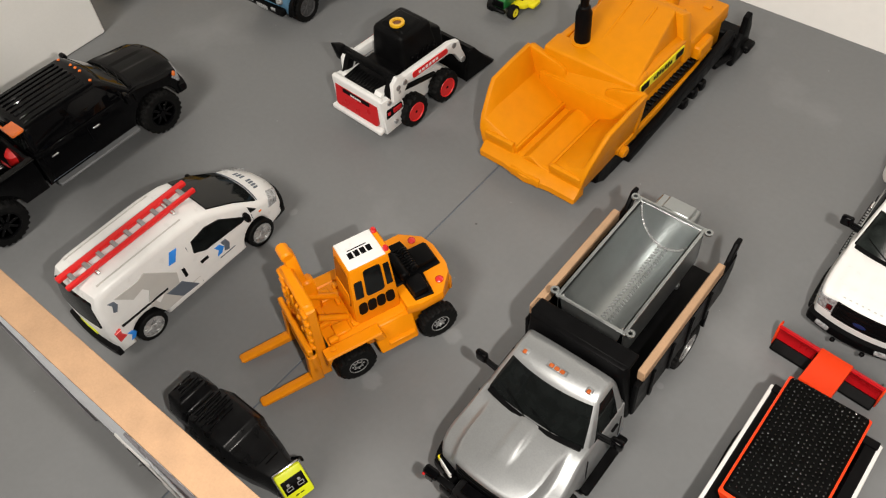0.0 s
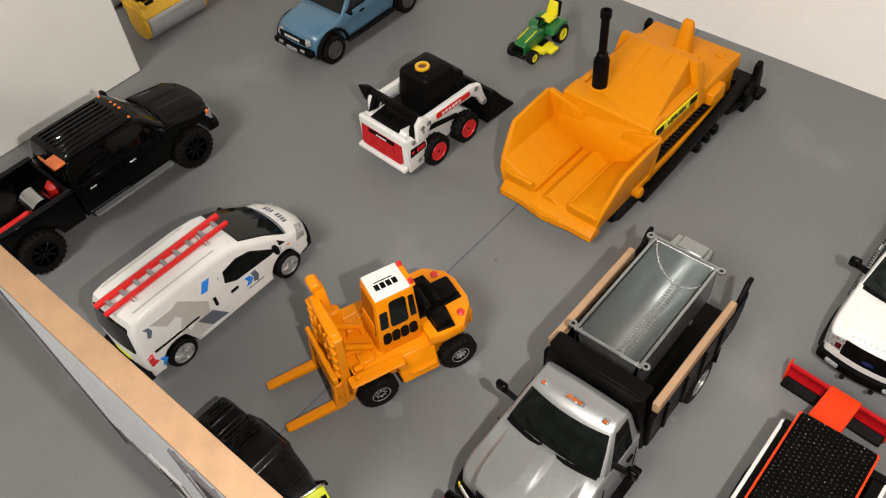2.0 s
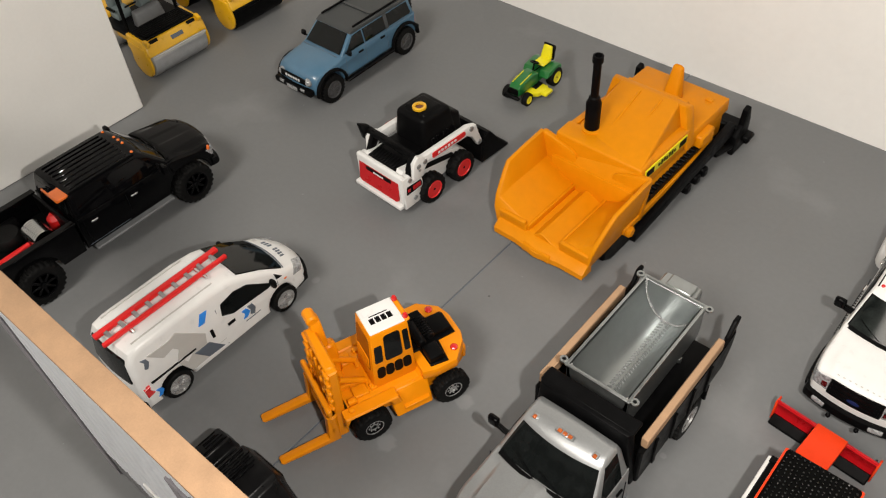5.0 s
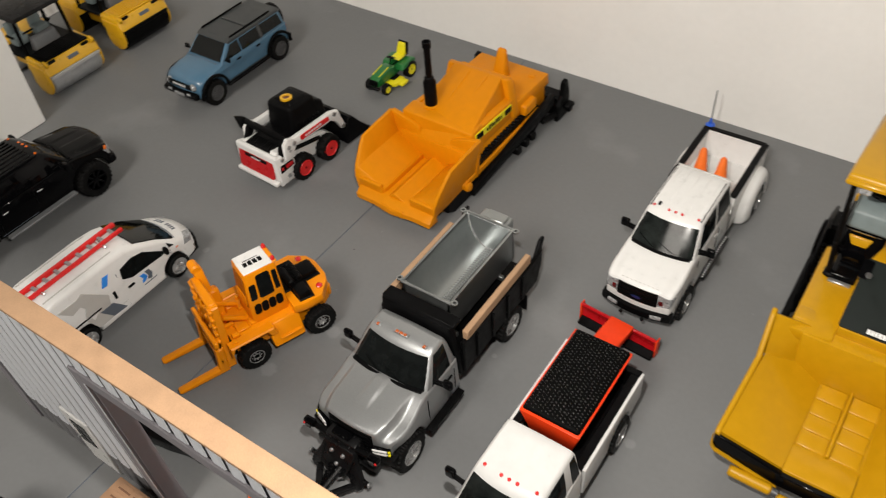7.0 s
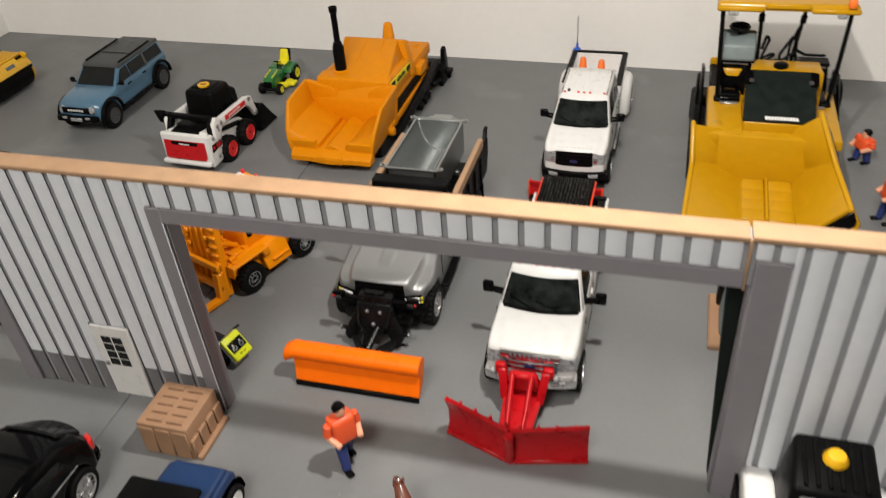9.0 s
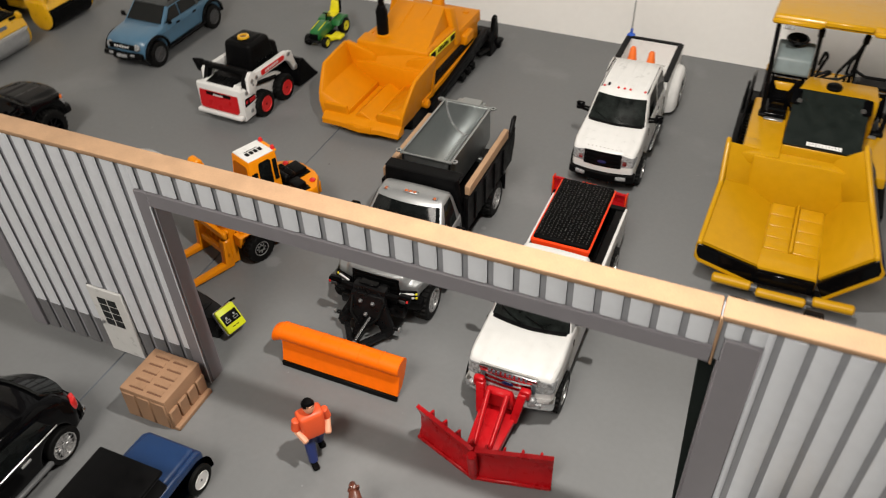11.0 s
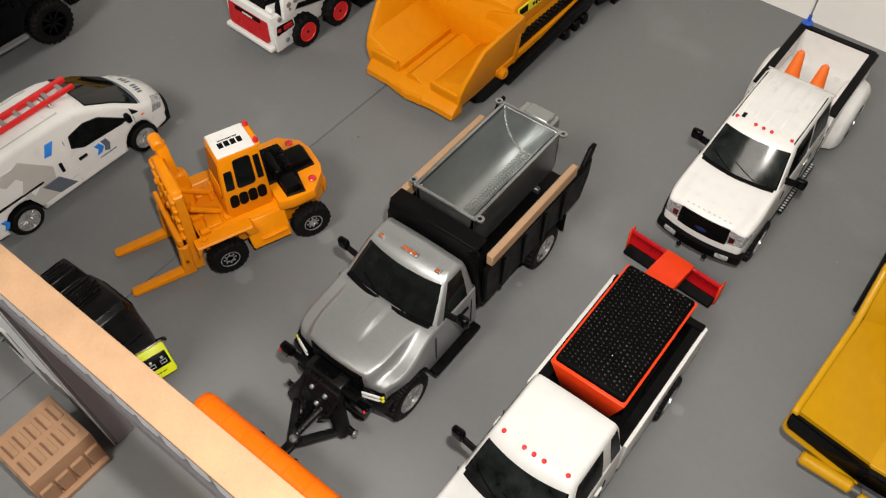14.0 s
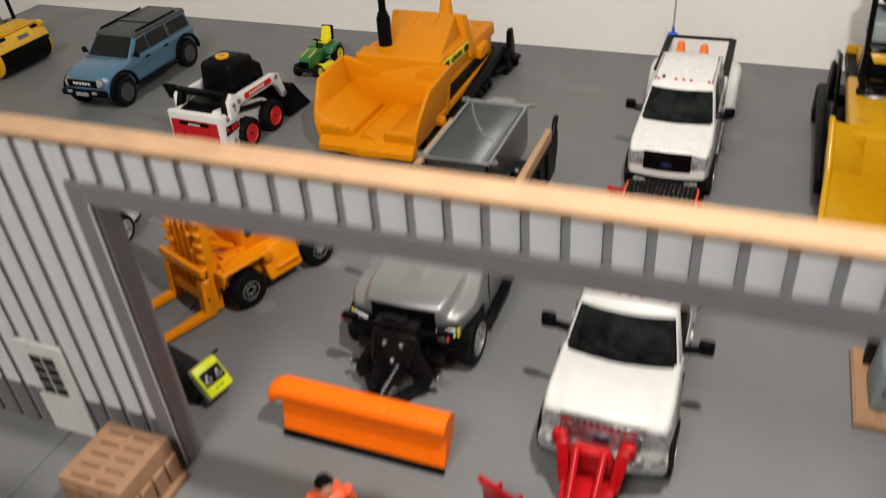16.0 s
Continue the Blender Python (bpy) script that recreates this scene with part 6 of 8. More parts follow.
    lip = prism(BM(), [(3.18, 0.32), (3.18, 0.72), (3.42, 0.66), (3.6, 0.5), (3.6, 0.34)], -1.42, 1.42, 0.05, 2, 8)
    warp(lip, lambda x, y, z: (x, y + 0.1 * (1 - min(1, abs(x) / 0.7)), z))
    part("hopper_lip", lip, o, p)
    part("push_block", box(BM(), (0, 3.6, 0.44), (0.9, 0.14, 0.26), 0.06, seg=2), o, p)


def cat_paver():
    p = thing("asphalt_paver", 11.32, 10.94, 180, "yellow metal asphalt paver with canopy, black tracks and dark engine cover", "paver", size=0.97)
    o = "cat"
    part("hull", hexa(BM(), [(-1.35, -3.9, 0.55), (1.35, -3.9, 0.55), (1.35, 1.3, 0.55), (-1.35, 1.3, 0.55)], [(-1.42, -3.9, 2.5), (1.42, -3.9, 2.5), (1.42, 1.3, 2.5), (-1.42, 1.3, 2.5)], 0.06, 2), o, p)
    for sx in (-1, 1):
        part("side_deck", hexa(BM(), [(sx * 0.8, -1.6, 2.4), (sx * 1.75, -1.6, 2.4), (sx * 1.75, 1.25, 2.2), (sx * 0.8, 1.25, 2.2)], [(sx * 0.8, -1.6, 2.62), (sx * 1.72, -1.6, 2.6), (sx * 1.72, 1.25, 2.5), (sx * 0.8, 1.25, 2.56)], 0.05, 2), o, p)
        t = part("track", prism(BM(), [(1.2, 0.05), (1.5, 0.3), (1.5, 0.72), (1.2, 1.0), (-3.4, 1.0), (-3.8, 0.7), (-3.8, 0.3), (-3.5, 0.02)], sx * 1.36, sx * 1.85, 0.05, 2), "black", p, "black track")
        for k in range(26):
            part("track_shoe", box(BM(), (sx * 1.6, 1.1 - 0.175 * k, 1.02), (0.5, 0.1, 0.06), 0.015), "black", t)
        # black side gear: auger drive, step, lamp
        part("side_arm", hexa(BM(), [(sx * 1.9, -3.9, 0.9), (sx * 2.1, -3.9, 0.9), (sx * 2.1, 0.6, 0.6), (sx * 1.9, 0.6, 0.6)], [(sx * 1.9, -3.9, 1.4), (sx * 2.1, -3.9, 1.4), (sx * 2.1, 0.6, 1.0), (sx * 1.9, 0.6, 1.0)], 0.05, 2), "black", p)
        part("side_panel", prism(BM(), [(-3.2, 1.2), (-3.0, 2.7), (-2.2, 2.9), (-1.4, 2.4), (-0.6, 1.8), (-0.5, 1.1)], sx * 1.84, sx * 1.94, 0.04, 1), "gloss", p)
        part("side_wheel", turned(BM(), [(0.2, -0.04), (0.46, -0.04), (0.5, 0), (0.46, 0.04), (0.2, 0.04)], (sx * 2.0, -2.2, 2.2), n=20), "black", p)
    # engine hood with the dark cover
    e = part("engine_hood", loft(BM(), [[(-1.0, -0.5, 2.4), (0.8, -0.5, 2.4), (0.78, -0.5, 3.56), (-0.98, -0.5, 3.56)], [(-1.0, 0.96, 2.4), (0.8, 0.96, 2.4), (0.8, 0.96, 2.76), (-1.0, 0.96, 2.76)]], 0.05, 2), o, p)
    part("hood_top", hexa(BM(), [(-1.2, -1.4, 2.4), (0.56, -1.4, 2.4), (0.78, -0.42, 2.4), (-1.24, -0.42, 2.4)], [(-1.16, -1.36, 3.6), (0.52, -1.36, 3.6), (0.76, -0.46, 3.63), (-1.2, -0.46, 3.63)], 0.05, 2), o, e)
    q = ((0.83, 0.95, 2.78), (-1.02, 0.95, 2.78), (-1.0, -0.46, 3.62), (0.8, -0.46, 3.62))
    cv = part("engine_cover", panel(BM(), q, 0.0, 1.0, 0.0, 1.0, 0.06, 0.05), "darkgreen", e, "dark green black cover")
    part("cover_label", panel(BM(), q, 0.29, 0.77, 0.012, 0.105, 0.068, 0.1), "black", cv)
    for k in range(11):
        part("letter_bar", panel(BM(), q, 0.305 + 0.042 * k, 0.34 + 0.042 * k, 0.026, 0.092, 0.074, 0.1), "white", cv)
    for u, s in ((0.03, 1), (0.97, -1)):
        part("cover_bracket", panel(BM(), q, u - 0.06, u + 0.06, 0.7, 0.97, 0.11, 0.2), "gloss", cv)
        part("cover_knob", panel(BM(), q, u + s * 0.05 - 0.035, u + s * 0.05 + 0.035, 0.72, 0.8, 0.13, 0.4), "chrome", cv)
    part("filler_cap", turned(BM(), [(0.2, 0), (0.2, 0.08), (0.14, 0.12), (0, 0.12)], (-0.1, -0.82, 3.61), "z", 16), "black", e)
    # hopper: slatted floor, back wall
    fl = part("hopper_floor", hexa(BM(), [(-0.72, 0.7, 0.7), (0.72, 0.7, 0.7), (0.72, 3.66, 0.5), (-0.72, 3.66, 0.5)], [(-0.72, 0.7, 1.2), (0.72, 0.7, 1.2), (0.72, 3.66, 0.86), (-0.72, 3.66, 0.86)], 0.02, 1), o, p)
    for k in range(5):
        for sx in (-1, 1):
            y = 1.08 + 0.42 * k
            part("floor_slat", hexa(BM(), [(sx * 0.06, y - 0.19, 1.1 - 0.05 * k), (sx * 0.64, y - 0.19, 1.1 - 0.05 * k), (sx * 0.64, y + 0.19, 1.08 - 0.05 * k), (sx * 0.06, y + 0.19, 1.08 - 0.05 * k)], [(sx * 0.06, y - 0.19, 1.26 - 0.05 * k), (sx * 0.64, y - 0.19, 1.26 - 0.05 * k), (sx * 0.64, y + 0.19, 1.17 - 0.05 * k), (sx * 0.06, y + 0.19, 1.17 - 0.05 * k)], 0.02, 2), o, fl)
    part("floor_spine", hexa(BM(), [(-0.05, 0.9, 1.1), (0.05, 0.9, 1.1), (0.05, 3.0, 0.86), (-0.05, 3.0, 0.86)], [(-0.04, 0.9, 1.34), (0.04, 0.9, 1.34), (0.04, 3.0, 1.06), (-0.04, 3.0, 1.06)], 0.02, 1), o, fl)
    part("floor_flap", hexa(BM(), [(-0.72, 3.02, 0.7), (0.72, 3.02, 0.7), (0.72, 3.7, 0.6), (-0.72, 3.7, 0.6)], [(-0.7, 3.02, 1.0), (0.7, 3.02, 1.0), (0.7, 3.7, 0.92), (-0.7, 3.7, 0.92)], 0.03, 2), o, p)
    part("hopper_back", loft(BM(), [[(x, 0.5, 0.9), (x, 0.76, 0.9), (x, 0.78, 1.2), (x, 0.96, 2.44), (x, 0.9, 2.54), (x, 0.5, 2.54)] for x in (-1.15, 1.72)], 0.05, 3), o, p)

    # side wings: one lies open, the other is folded up on its hinge
    def wing(sx, turn):
        c, s = math.cos(radians(turn)), math.sin(radians(turn))

        def at(x, y, z):
            h = 1.19 - 0.07 * (y - 0.77)
            dx, dz = x - 0.68, z - h
            return (sx * (0.68 + dx * c - dz * s), y, h + dx * s + dz * c)

        def sheet(name, rows, d):
            """A smooth plate through pairs of edge points, from hinge side to outer side."""
            rings = []
            for (p0, q0), (p1, q1) in zip(rows, rows[1:]):
                for k in range(5 if rows[-1] == (p1, q1) else 4):
                    v = k / 4
                    e0, e1 = Vector(p0).lerp(Vector(p1), v), Vector(q0).lerp(Vector(q1), v)
                    line = [e0.lerp(e1, u / 6) for u in range(7)]
                    rings.append([at(*w) for w in line] + [at(*(w + Vector(d))) for w in line[::-1]])
            return part(name, loft(BM(), rings, 0), o, p)

        crease = (1.94, 1.75 if turn < 5 else 2.1, 1.92 if turn < 5 else 1.84)
        sheet("hopper_side", [((0.66, 0.8, 1.2), crease), ((0.7, 3.7, 0.96), (2.08, 3.8, 1.38))], (0.06, 0, -0.16))
        sheet("wing_corner", [((0.66, 0.8, 1.2), crease), ((0.72, 0.94, 1.91), (2.0, (crease[1] + 1.25) / 2, (crease[2] + 2.74) / 2)), ((1.31, 1.04, 2.55), (2.06, 1.25, 2.74))], (0.1, -0.12, -0.1))
        part("wing_crease", rod(BM(), at(0.8, 0.9, 1.27), at(crease[0] - 0.03, crease[1] - 0.03, crease[2] - 0.02), 0.02, 8), o, p)
        r = part("hopper_wing", loft(BM(), [[at(x, y, z - 0.16), at(x + 0.13, y, z - 0.16), at(x + 0.13, y, z + 0.03), at(x + 0.07, y, z + 0.06), at(x, y, z + 0.03)] for x, y, z in ((2.03, 1.16, 2.78), (2.02, 1.34, 2.72), (crease[0] + 0.02, crease[1] + 0.2, crease[2]), (2.06, 3.74, 1.4), (2.06, 3.88, 1.36))], 0.03, 2), o, p)
        part("wing_skirt", loft(BM(), [[at(x, y, z - 0.6), at(x + 0.05, y, z - 0.6), at(x + 0.05, y, z - 0.14), at(x, y, z - 0.14)] for x, y, z in ((2.06, 1.2, 2.7), (crease[0] + 0.06, crease[1] + 0.2, crease[2]), (2.1, 3.8, 1.38))], 0.01, 1), "gloss", r)
        part("lip_apron", loft(BM(), [[at(0.66, 3.74, 0.5), at(0.66, 3.88, 0.5), at(0.66, 3.84, 0.9), at(0.66, 3.7, 0.9)], [at(2.16, 3.86, 0.96), at(2.16, 3.95, 0.96), at(2.16, 3.91, 1.34), at(2.16, 3.82, 1.34)]], 0.02, 1), "gloss", p, "glossy black rubber apron")
        part("apron_rim", loft(BM(), [[at(x, y, z), at(x, y + 0.08, z), at(x, y + 0.08, z + h), at(x, y, z + h)] for x, y, z, h in ((0.66, 3.87, 0.44, 0.08), (2.06, 3.94, 0.87, 0.08), (2.14, 3.93, 0.92, 0.16), (2.2, 3.9, 1.0, 0.46))], 0.02, 2, 60), o, p)

    wing(1, 0)
    wing(-1, 31)
    for sx in (-1, 1):
        part("bumper_arm", rod(BM(), (sx * 0.72, 4.04, 0.52), (sx * 1.66, 4.06, 0.56), 0.13, 14, b=0.04), o, p)
        part("bumper_knuckle", turned(BM(), [(0.06, -0.1), (0.1, -0.08), (0.1, 0.08), (0.06, 0.1)], (sx * 0.66, 4.04, 0.5), "x", 12), "runner", p)
        part("bumper_link", box(BM(), (sx * 0.8, 3.8, 0.42), (0.2, 0.5, 0.16), 0.03), "black", p)
    part("push_roller", rod(BM(), (-0.58, 4.12, 0.46), (0.58, 4.12, 0.46), 0.12, 14, b=0.04), o, p)
    part("lip_apron", hexa(BM(), [(-0.68, 3.72, 0.52), (0.68, 3.72, 0.52), (0.68, 3.88, 0.52), (-0.68, 3.88, 0.52)], [(-0.68, 3.7, 0.86), (0.68, 3.7, 0.86), (0.68, 3.84, 0.86), (-0.68, 3.84, 0.86)], 0.02, 1), "gloss", p)
    # platform, console, levers, canopy
    part("platform", box(BM(), (0, -2.7, 2.2), (3.3, 2.6, 0.2), 0.04), "black", p)
    part("platform_edge", box(BM(), (0, -3.95, 2.34), (3.3, 0.14, 0.3), 0.04), o, p)
    for sx in (-1, 1):
        part("console_stand", hexa(BM(), [(sx * 0.6, -2.3, 2.3), (sx * 1.5, -2.3, 2.3), (sx * 1.54, -1.2, 2.3), (sx * 0.6, -1.2, 2.3)], [(sx * 0.6, -2.2, 3.4), (sx * 1.46, -2.2, 3.4), (sx * 1.46, -1.62, 3.36), (sx * 0.6, -1.62, 3.36)], 0.05, 2), "gloss", p)
        part("deck_box", hexa(BM(), [(sx * 0.84, -1.3, 2.55), (sx * 1.5, -1.3, 2.55), (sx * 1.5, -0.55, 2.52), (sx * 0.84, -0.55, 2.52)], [(sx * 0.86, -1.25, 2.82), (sx * 1.42, -1.25, 2.82), (sx * 1.42, -0.62, 2.72), (sx * 0.86, -0.62, 2.72)], 0.04, 2), "gloss", p)
        part("step_plate", box(BM(), (sx * 1.16, -0.5, 2.6), (0.5, 0.12, 0.06), 0.02), "steel", p)
        part("stand_wedge", hexa(BM(), [(sx * 0.9, -1.6, 3.0), (sx * 1.3, -1.6, 3.0), (sx * 1.26, -1.42, 3.0), (sx * 0.94, -1.42, 3.0)], [(sx * 0.84, -1.62, 3.2), (sx * 1.38, -1.62, 3.2), (sx * 1.38, -1.52, 3.2), (sx * 0.84, -1.52, 3.2)], 0.03, 2), o, p)
        part("ledge_trim", rod(BM(), (sx * 0.7, -1.56, 3.34), (sx * 1.4, -1.56, 3.34), 0.035, 8), "chrome", p)
        part("foot_plate", box(BM(), (sx * 1.42, -0.72, 2.62), (0.3, 0.3, 0.12), 0.04), "black", p)
        part("canopy_post", pipe(BM(), [(sx * 1.46, -0.68, 2.5), (sx * 1.54, -0.78, 3.5), (sx * 1.63, -0.95, 5.25)], 0.062), "black", p)
        part("canopy_post", pipe(BM(), [(sx * 0.42, -2.1, 2.3), (sx * 0.48, -1.8, 3.7), (sx * 0.57, -1.46, 5.2)], 0.055), "black", p)
        part("lever_stop", rod(BM(), (sx * 0.54, -1.55, 4.62), (sx * 0.55, -1.5, 4.86), 0.085, 10), "black", p)
    con = part("console", loft(BM(), [[(x, -2.25, 3.42), (x, -1.5, 3.42), (x, -1.42, 3.52), (x, -1.52, 3.9), (x, -2.1, 4.16), (x, -2.25, 4.1)] for x in (0.56, 1.5)], 0.06, 3), "seatgrey", p, "grey sloped control console")
    part("console_edge", rod(BM(), (0.55, -1.48, 3.44), (1.51, -1.48, 3.44), 0.03, 8), "gloss", con)
    part("console", box(BM(), (-1.1, -1.85, 3.38), (0.8, 0.5, 0.1), 0.04), "black", p, "low black console")
    tilt = pose(1.05, -1.95, 4.3, -4, 0, 0)
    sw = part("steering_wheel", turned(BM(), [(0.23, -0.03), (0.27, -0.04), (0.3, 0), (0.27, 0.04), (0.23, 0.03), (0.21, 0), (0.23, -0.03)], (0, 0, 0), "z", 28, rot=tilt), "black", p)
    for a in (90, 210, 330):
        part("wheel_spoke", rod(BM(), tilt @ Vector((0, 0, -0.03)), tilt @ Vector((0.25 * math.cos(radians(a)), 0.25 * math.sin(radians(a)), 0)), 0.03, 6), "black", sw)
    part("steering_column", rod(BM(), (1.05, -1.98, 3.95), (1.05, -1.95, 4.28), 0.06, 8), "black", p)
    # thin bent levers and pipes between the posts
    for pts in (((0.42, -1.7, 2.6), (0.36, -1.7, 3.55), (0.22, -1.72, 4.05), (0.3, -1.8, 4.12), (0.38, -1.85, 3.7)),
                ((0.4, -1.7, 3.45), (0.1, -1.75, 3.62), (0.02, -1.75, 3.58), (0.4, -1.6, 3.35)),
                ((-0.15, -1.7, 2.6), (-0.12, -1.75, 3.6), (-0.42, -1.9, 4.1), (-0.52, -1.8, 4.0), (-0.6, -1.8, 3.0)),
                ((-0.3, -1.7, 2.6), (-0.36, -1.8, 3.9), (-0.5, -1.6, 4.5)),
                ((-0.45, -1.8, 3.78), (-0.8, -1.75, 3.62), (-1.35, -1.8, 3.6)),
                ((0.36, -1.6, 3.42), (-0.2, -1.62, 3.5), (-0.5, -1.7, 3.7))):
        part("lever", pipe(BM(), pts, 0.04, 6), "black", p)
    cn = part("canopy", hexa(BM(), [(-1.74, -4.0, 4.86), (1.74, -4.0, 4.86), (1.82, -0.72, 5.22), (-1.82, -0.72, 5.22)], [(-1.62, -3.92, 5.1), (1.62, -3.92, 5.1), (1.76, -0.8, 5.42), (-1.76, -0.8, 5.42)], 0.06, 2), o, p, "yellow canopy roof")
    part("canopy_lip", box(BM(), (0, -0.74, 5.36), (1.16, 0.14, 0.16), 0.04), o, cn)
    for sx in (-1, 1):
        part("canopy_lip", box(BM(), (sx * 1.2, -0.7, 5.27), (1.2, 0.12, 0.14), 0.04), o, cn)
        part("canopy_lamp", box(BM(), (sx * 1.36, -0.66, 5.16), (0.26, 0.14, 0.12), 0.05, seg=2), "clear", cn)
    part("beacon", rod(BM(), (1.46, -3.85, 5.05), (1.46, -3.85, 5.42), 0.12, 12), "cone", p, "orange beacon")
    part("beacon", box(BM(), (-1.55, -0.7, 5.5), (0.2, 0.2, 0.24), 0.05, seg=2), "cone", p, "orange beacon")
    part("screed", box(BM(), (0, -4.5, 0.6), (4.2, 0.8, 0.9), 0.08), "black", p)


van()
ladder()
forklift()
skid_steer()
paver()
cat_paver()


def off_roader():
    p = thing("off_road_car", -11.36, 13.37, 180, "steel blue off-road car with dark grey roof and black flares", "car", size=0.93)
    W = 0.94

    def form(x, y, z):
        k = 1 - 0.13 * smooth(1.28, 2.0, z) - 0.07 * smooth(2.0, 2.8, y)
        y2 = y - 0.14 * smooth(1.8, 2.7, y) * (x / W) ** 2
        if y > 1.2 and z > 1.05:
            z = z + 0.1 * (1 - (x / W) ** 2) * smooth(1.1, 1.5, y) - 0.05 * smooth(0.75, 1.0, abs(x) / W)
        return x * k, y2, z

    s = Shell(p, W, form)
    prof = [(-2.4, 0.6), (-2.42, 1.34), (1.12, 1.38), (1.3, 1.36), (1.8, 1.31), (2.2, 1.25), (2.38, 1.18), (2.48, 1.08), (2.53, 0.96), (2.54, 0.66), (2.5, 0.55)]
    b = prism(BM(), prof + arch(1.75, 0.52, 0.55, 0.55) + arch(-1.8, 0.52, 0.5, 0.55), -W, W, 0.07, 3, 8)
    part("body", warp(b, form), "blue", p)
    b = prism(BM(), [(-2.38, 1.3), (-2.26, 1.93), (0.42, 1.95), (0.58, 1.9), (1.16, 1.34)], -W * 0.98, W * 0.98, 0.06, 3, 8)
    part("glasshouse", warp(b, form), "blue", p)
    b = prism(BM(), [(-2.34, 1.84), (-2.28, 1.99), (0.42, 2.02), (0.6, 1.93), (0.52, 1.84)], -W * 0.99, W * 0.99, 0.06, 3, 8)
    r = part("roof", warp(b, form), "darkroof", p, "dark grey hard top")
    s.across("roof_bar", [(-0.66, 1.99), (-0.56, 1.99), (-0.56, 2.06), (-0.66, 2.06)], 0.8, "darkroof", parent=r)
    for sx in (-1, 1):
        part("roof_rail", warp(box(BM(), (sx * W * 0.9, -0.75, 2.05), (0.07, 2.2, 0.07), 0.02), form), "black", r)
    s.across("windscreen", [(0.56, 1.88), (1.1, 1.38), (1.14, 1.42), (0.6, 1.92)], 0.86, "glass", "smoked windscreen")
    s.across("rear_window", [(-2.36, 1.42), (-2.28, 1.8), (-2.32, 1.8), (-2.42, 1.42)], 0.8, "glass")
    for pr in ([(0.1, 1.4), (0.92, 1.4), (0.5, 1.82), (0.1, 1.84)], [(-0.95, 1.4), (0.02, 1.4), (0.02, 1.84), (-0.95, 1.84)], [(-2.2, 1.42), (-1.1, 1.42), (-1.1, 1.84), (-2.12, 1.84)]):
        s.flank("side_window", pr, "glass")
    s.flank("c_pillar", [(-1.12, 1.38), (-0.95, 1.38), (-0.95, 1.88), (-1.12, 1.88)], "darkroof", d=0.012)
    for y in (0.98, 0.05, -1.0):
        s.flank("door_gap", rect(y, 0.62, y + 0.02, 1.34), "slate", d=0.004)
    for y in (0.2, -0.85):
        s.flank("door_handle", rect(y, 1.16, y + 0.2, 1.22), "black", d=0.04)
    for sx in (-1, 1):
        for y in (1.75, -1.8):
            wheel(p, sx * 0.86, y, 0.5, 0.34, "chunky", "runner")
            a0 = [(y + 0.7 * math.cos(radians(a)), 0.52 + 0.7 * math.sin(radians(a))) for a in range(0, 181, 15)]
            a1 = [(y + 0.6 * math.cos(radians(a)), 0.52 + 0.6 * math.sin(radians(a))) for a in range(0, 181, 15)]
            part("wheel_flare", prism(BM(), a0 + a1[::-1], sx * (W - 0.05), sx * (W + 0.09), 0.025, 2), "black", p)
        part("side_step", box(BM(), (sx * 1.0, 0, 0.5), (0.16, 2.3, 0.1), 0.03), "black", p)
        part("headlight", turned(BM(), [(0.0, 0.06), (0.1, 0.05), (0.14, 0.0), (0.15, -0.06)], (sx * 0.62, 2.5, 1.0), n=16, rot=pose(0, 0, 0, -90, 0, 0)), "clear", p, "round clear headlight")
        part("fog_lamp", box(BM(), (sx * 0.5, 2.66, 0.76), (0.2, 0.06, 0.1), 0.03, seg=2), "clear", p)
        part("tail_lamp", box(BM(), (sx * 0.84, -2.4, 1.14), (0.14, 0.08, 0.36), 0.03), "redlens", p)
        m = part("mirror_arm", rod(BM(), (sx * 0.86, 0.95, 1.42), (sx * 1.08, 0.95, 1.46), 0.03, 6), "black", p)
        part("mirror_head", box(BM(), (sx * 1.1, 0.95, 1.5), (0.2, 0.12, 0.2), 0.04), "black", m)
    part("grille", box(BM(), (0, 2.54, 1.02), (1.2, 0.06, 0.24), 0.03), "black", p)
    for k in range(6):
        part("letter_bar", box(BM(), (-0.3 + 0.12 * k, 2.58, 1.03), (0.07, 0.02, 0.08), 0), "white", p)
    bm_ = part("front_bumper", box(BM(), (0, 2.56, 0.7), (1.76, 0.22, 0.22), 0.06, seg=2), "black", p)
    part("bumper_plate", box(BM(), (0, 2.68, 0.7), (0.5, 0.02, 0.14), 0.01), "clear", bm_)
    part("rear_bumper", box(BM(), (0, -2.5, 0.66), (1.8, 0.26, 0.22), 0.06, seg=2), "black", p)
    part("bonnet_line", box(BM(), (0, 1.26, 1.395), (1.6, 0.02, 0.02), 0), "slate", p)
    sp = put("spare_tyre", MESHES[("chunky", 0.5, 0.34, "runner")][0], p, (0.0, -2.6, 1.3), -90)
    put("spare_rim", MESHES[("chunky", 0.5, 0.34, "runner")][2], sp)


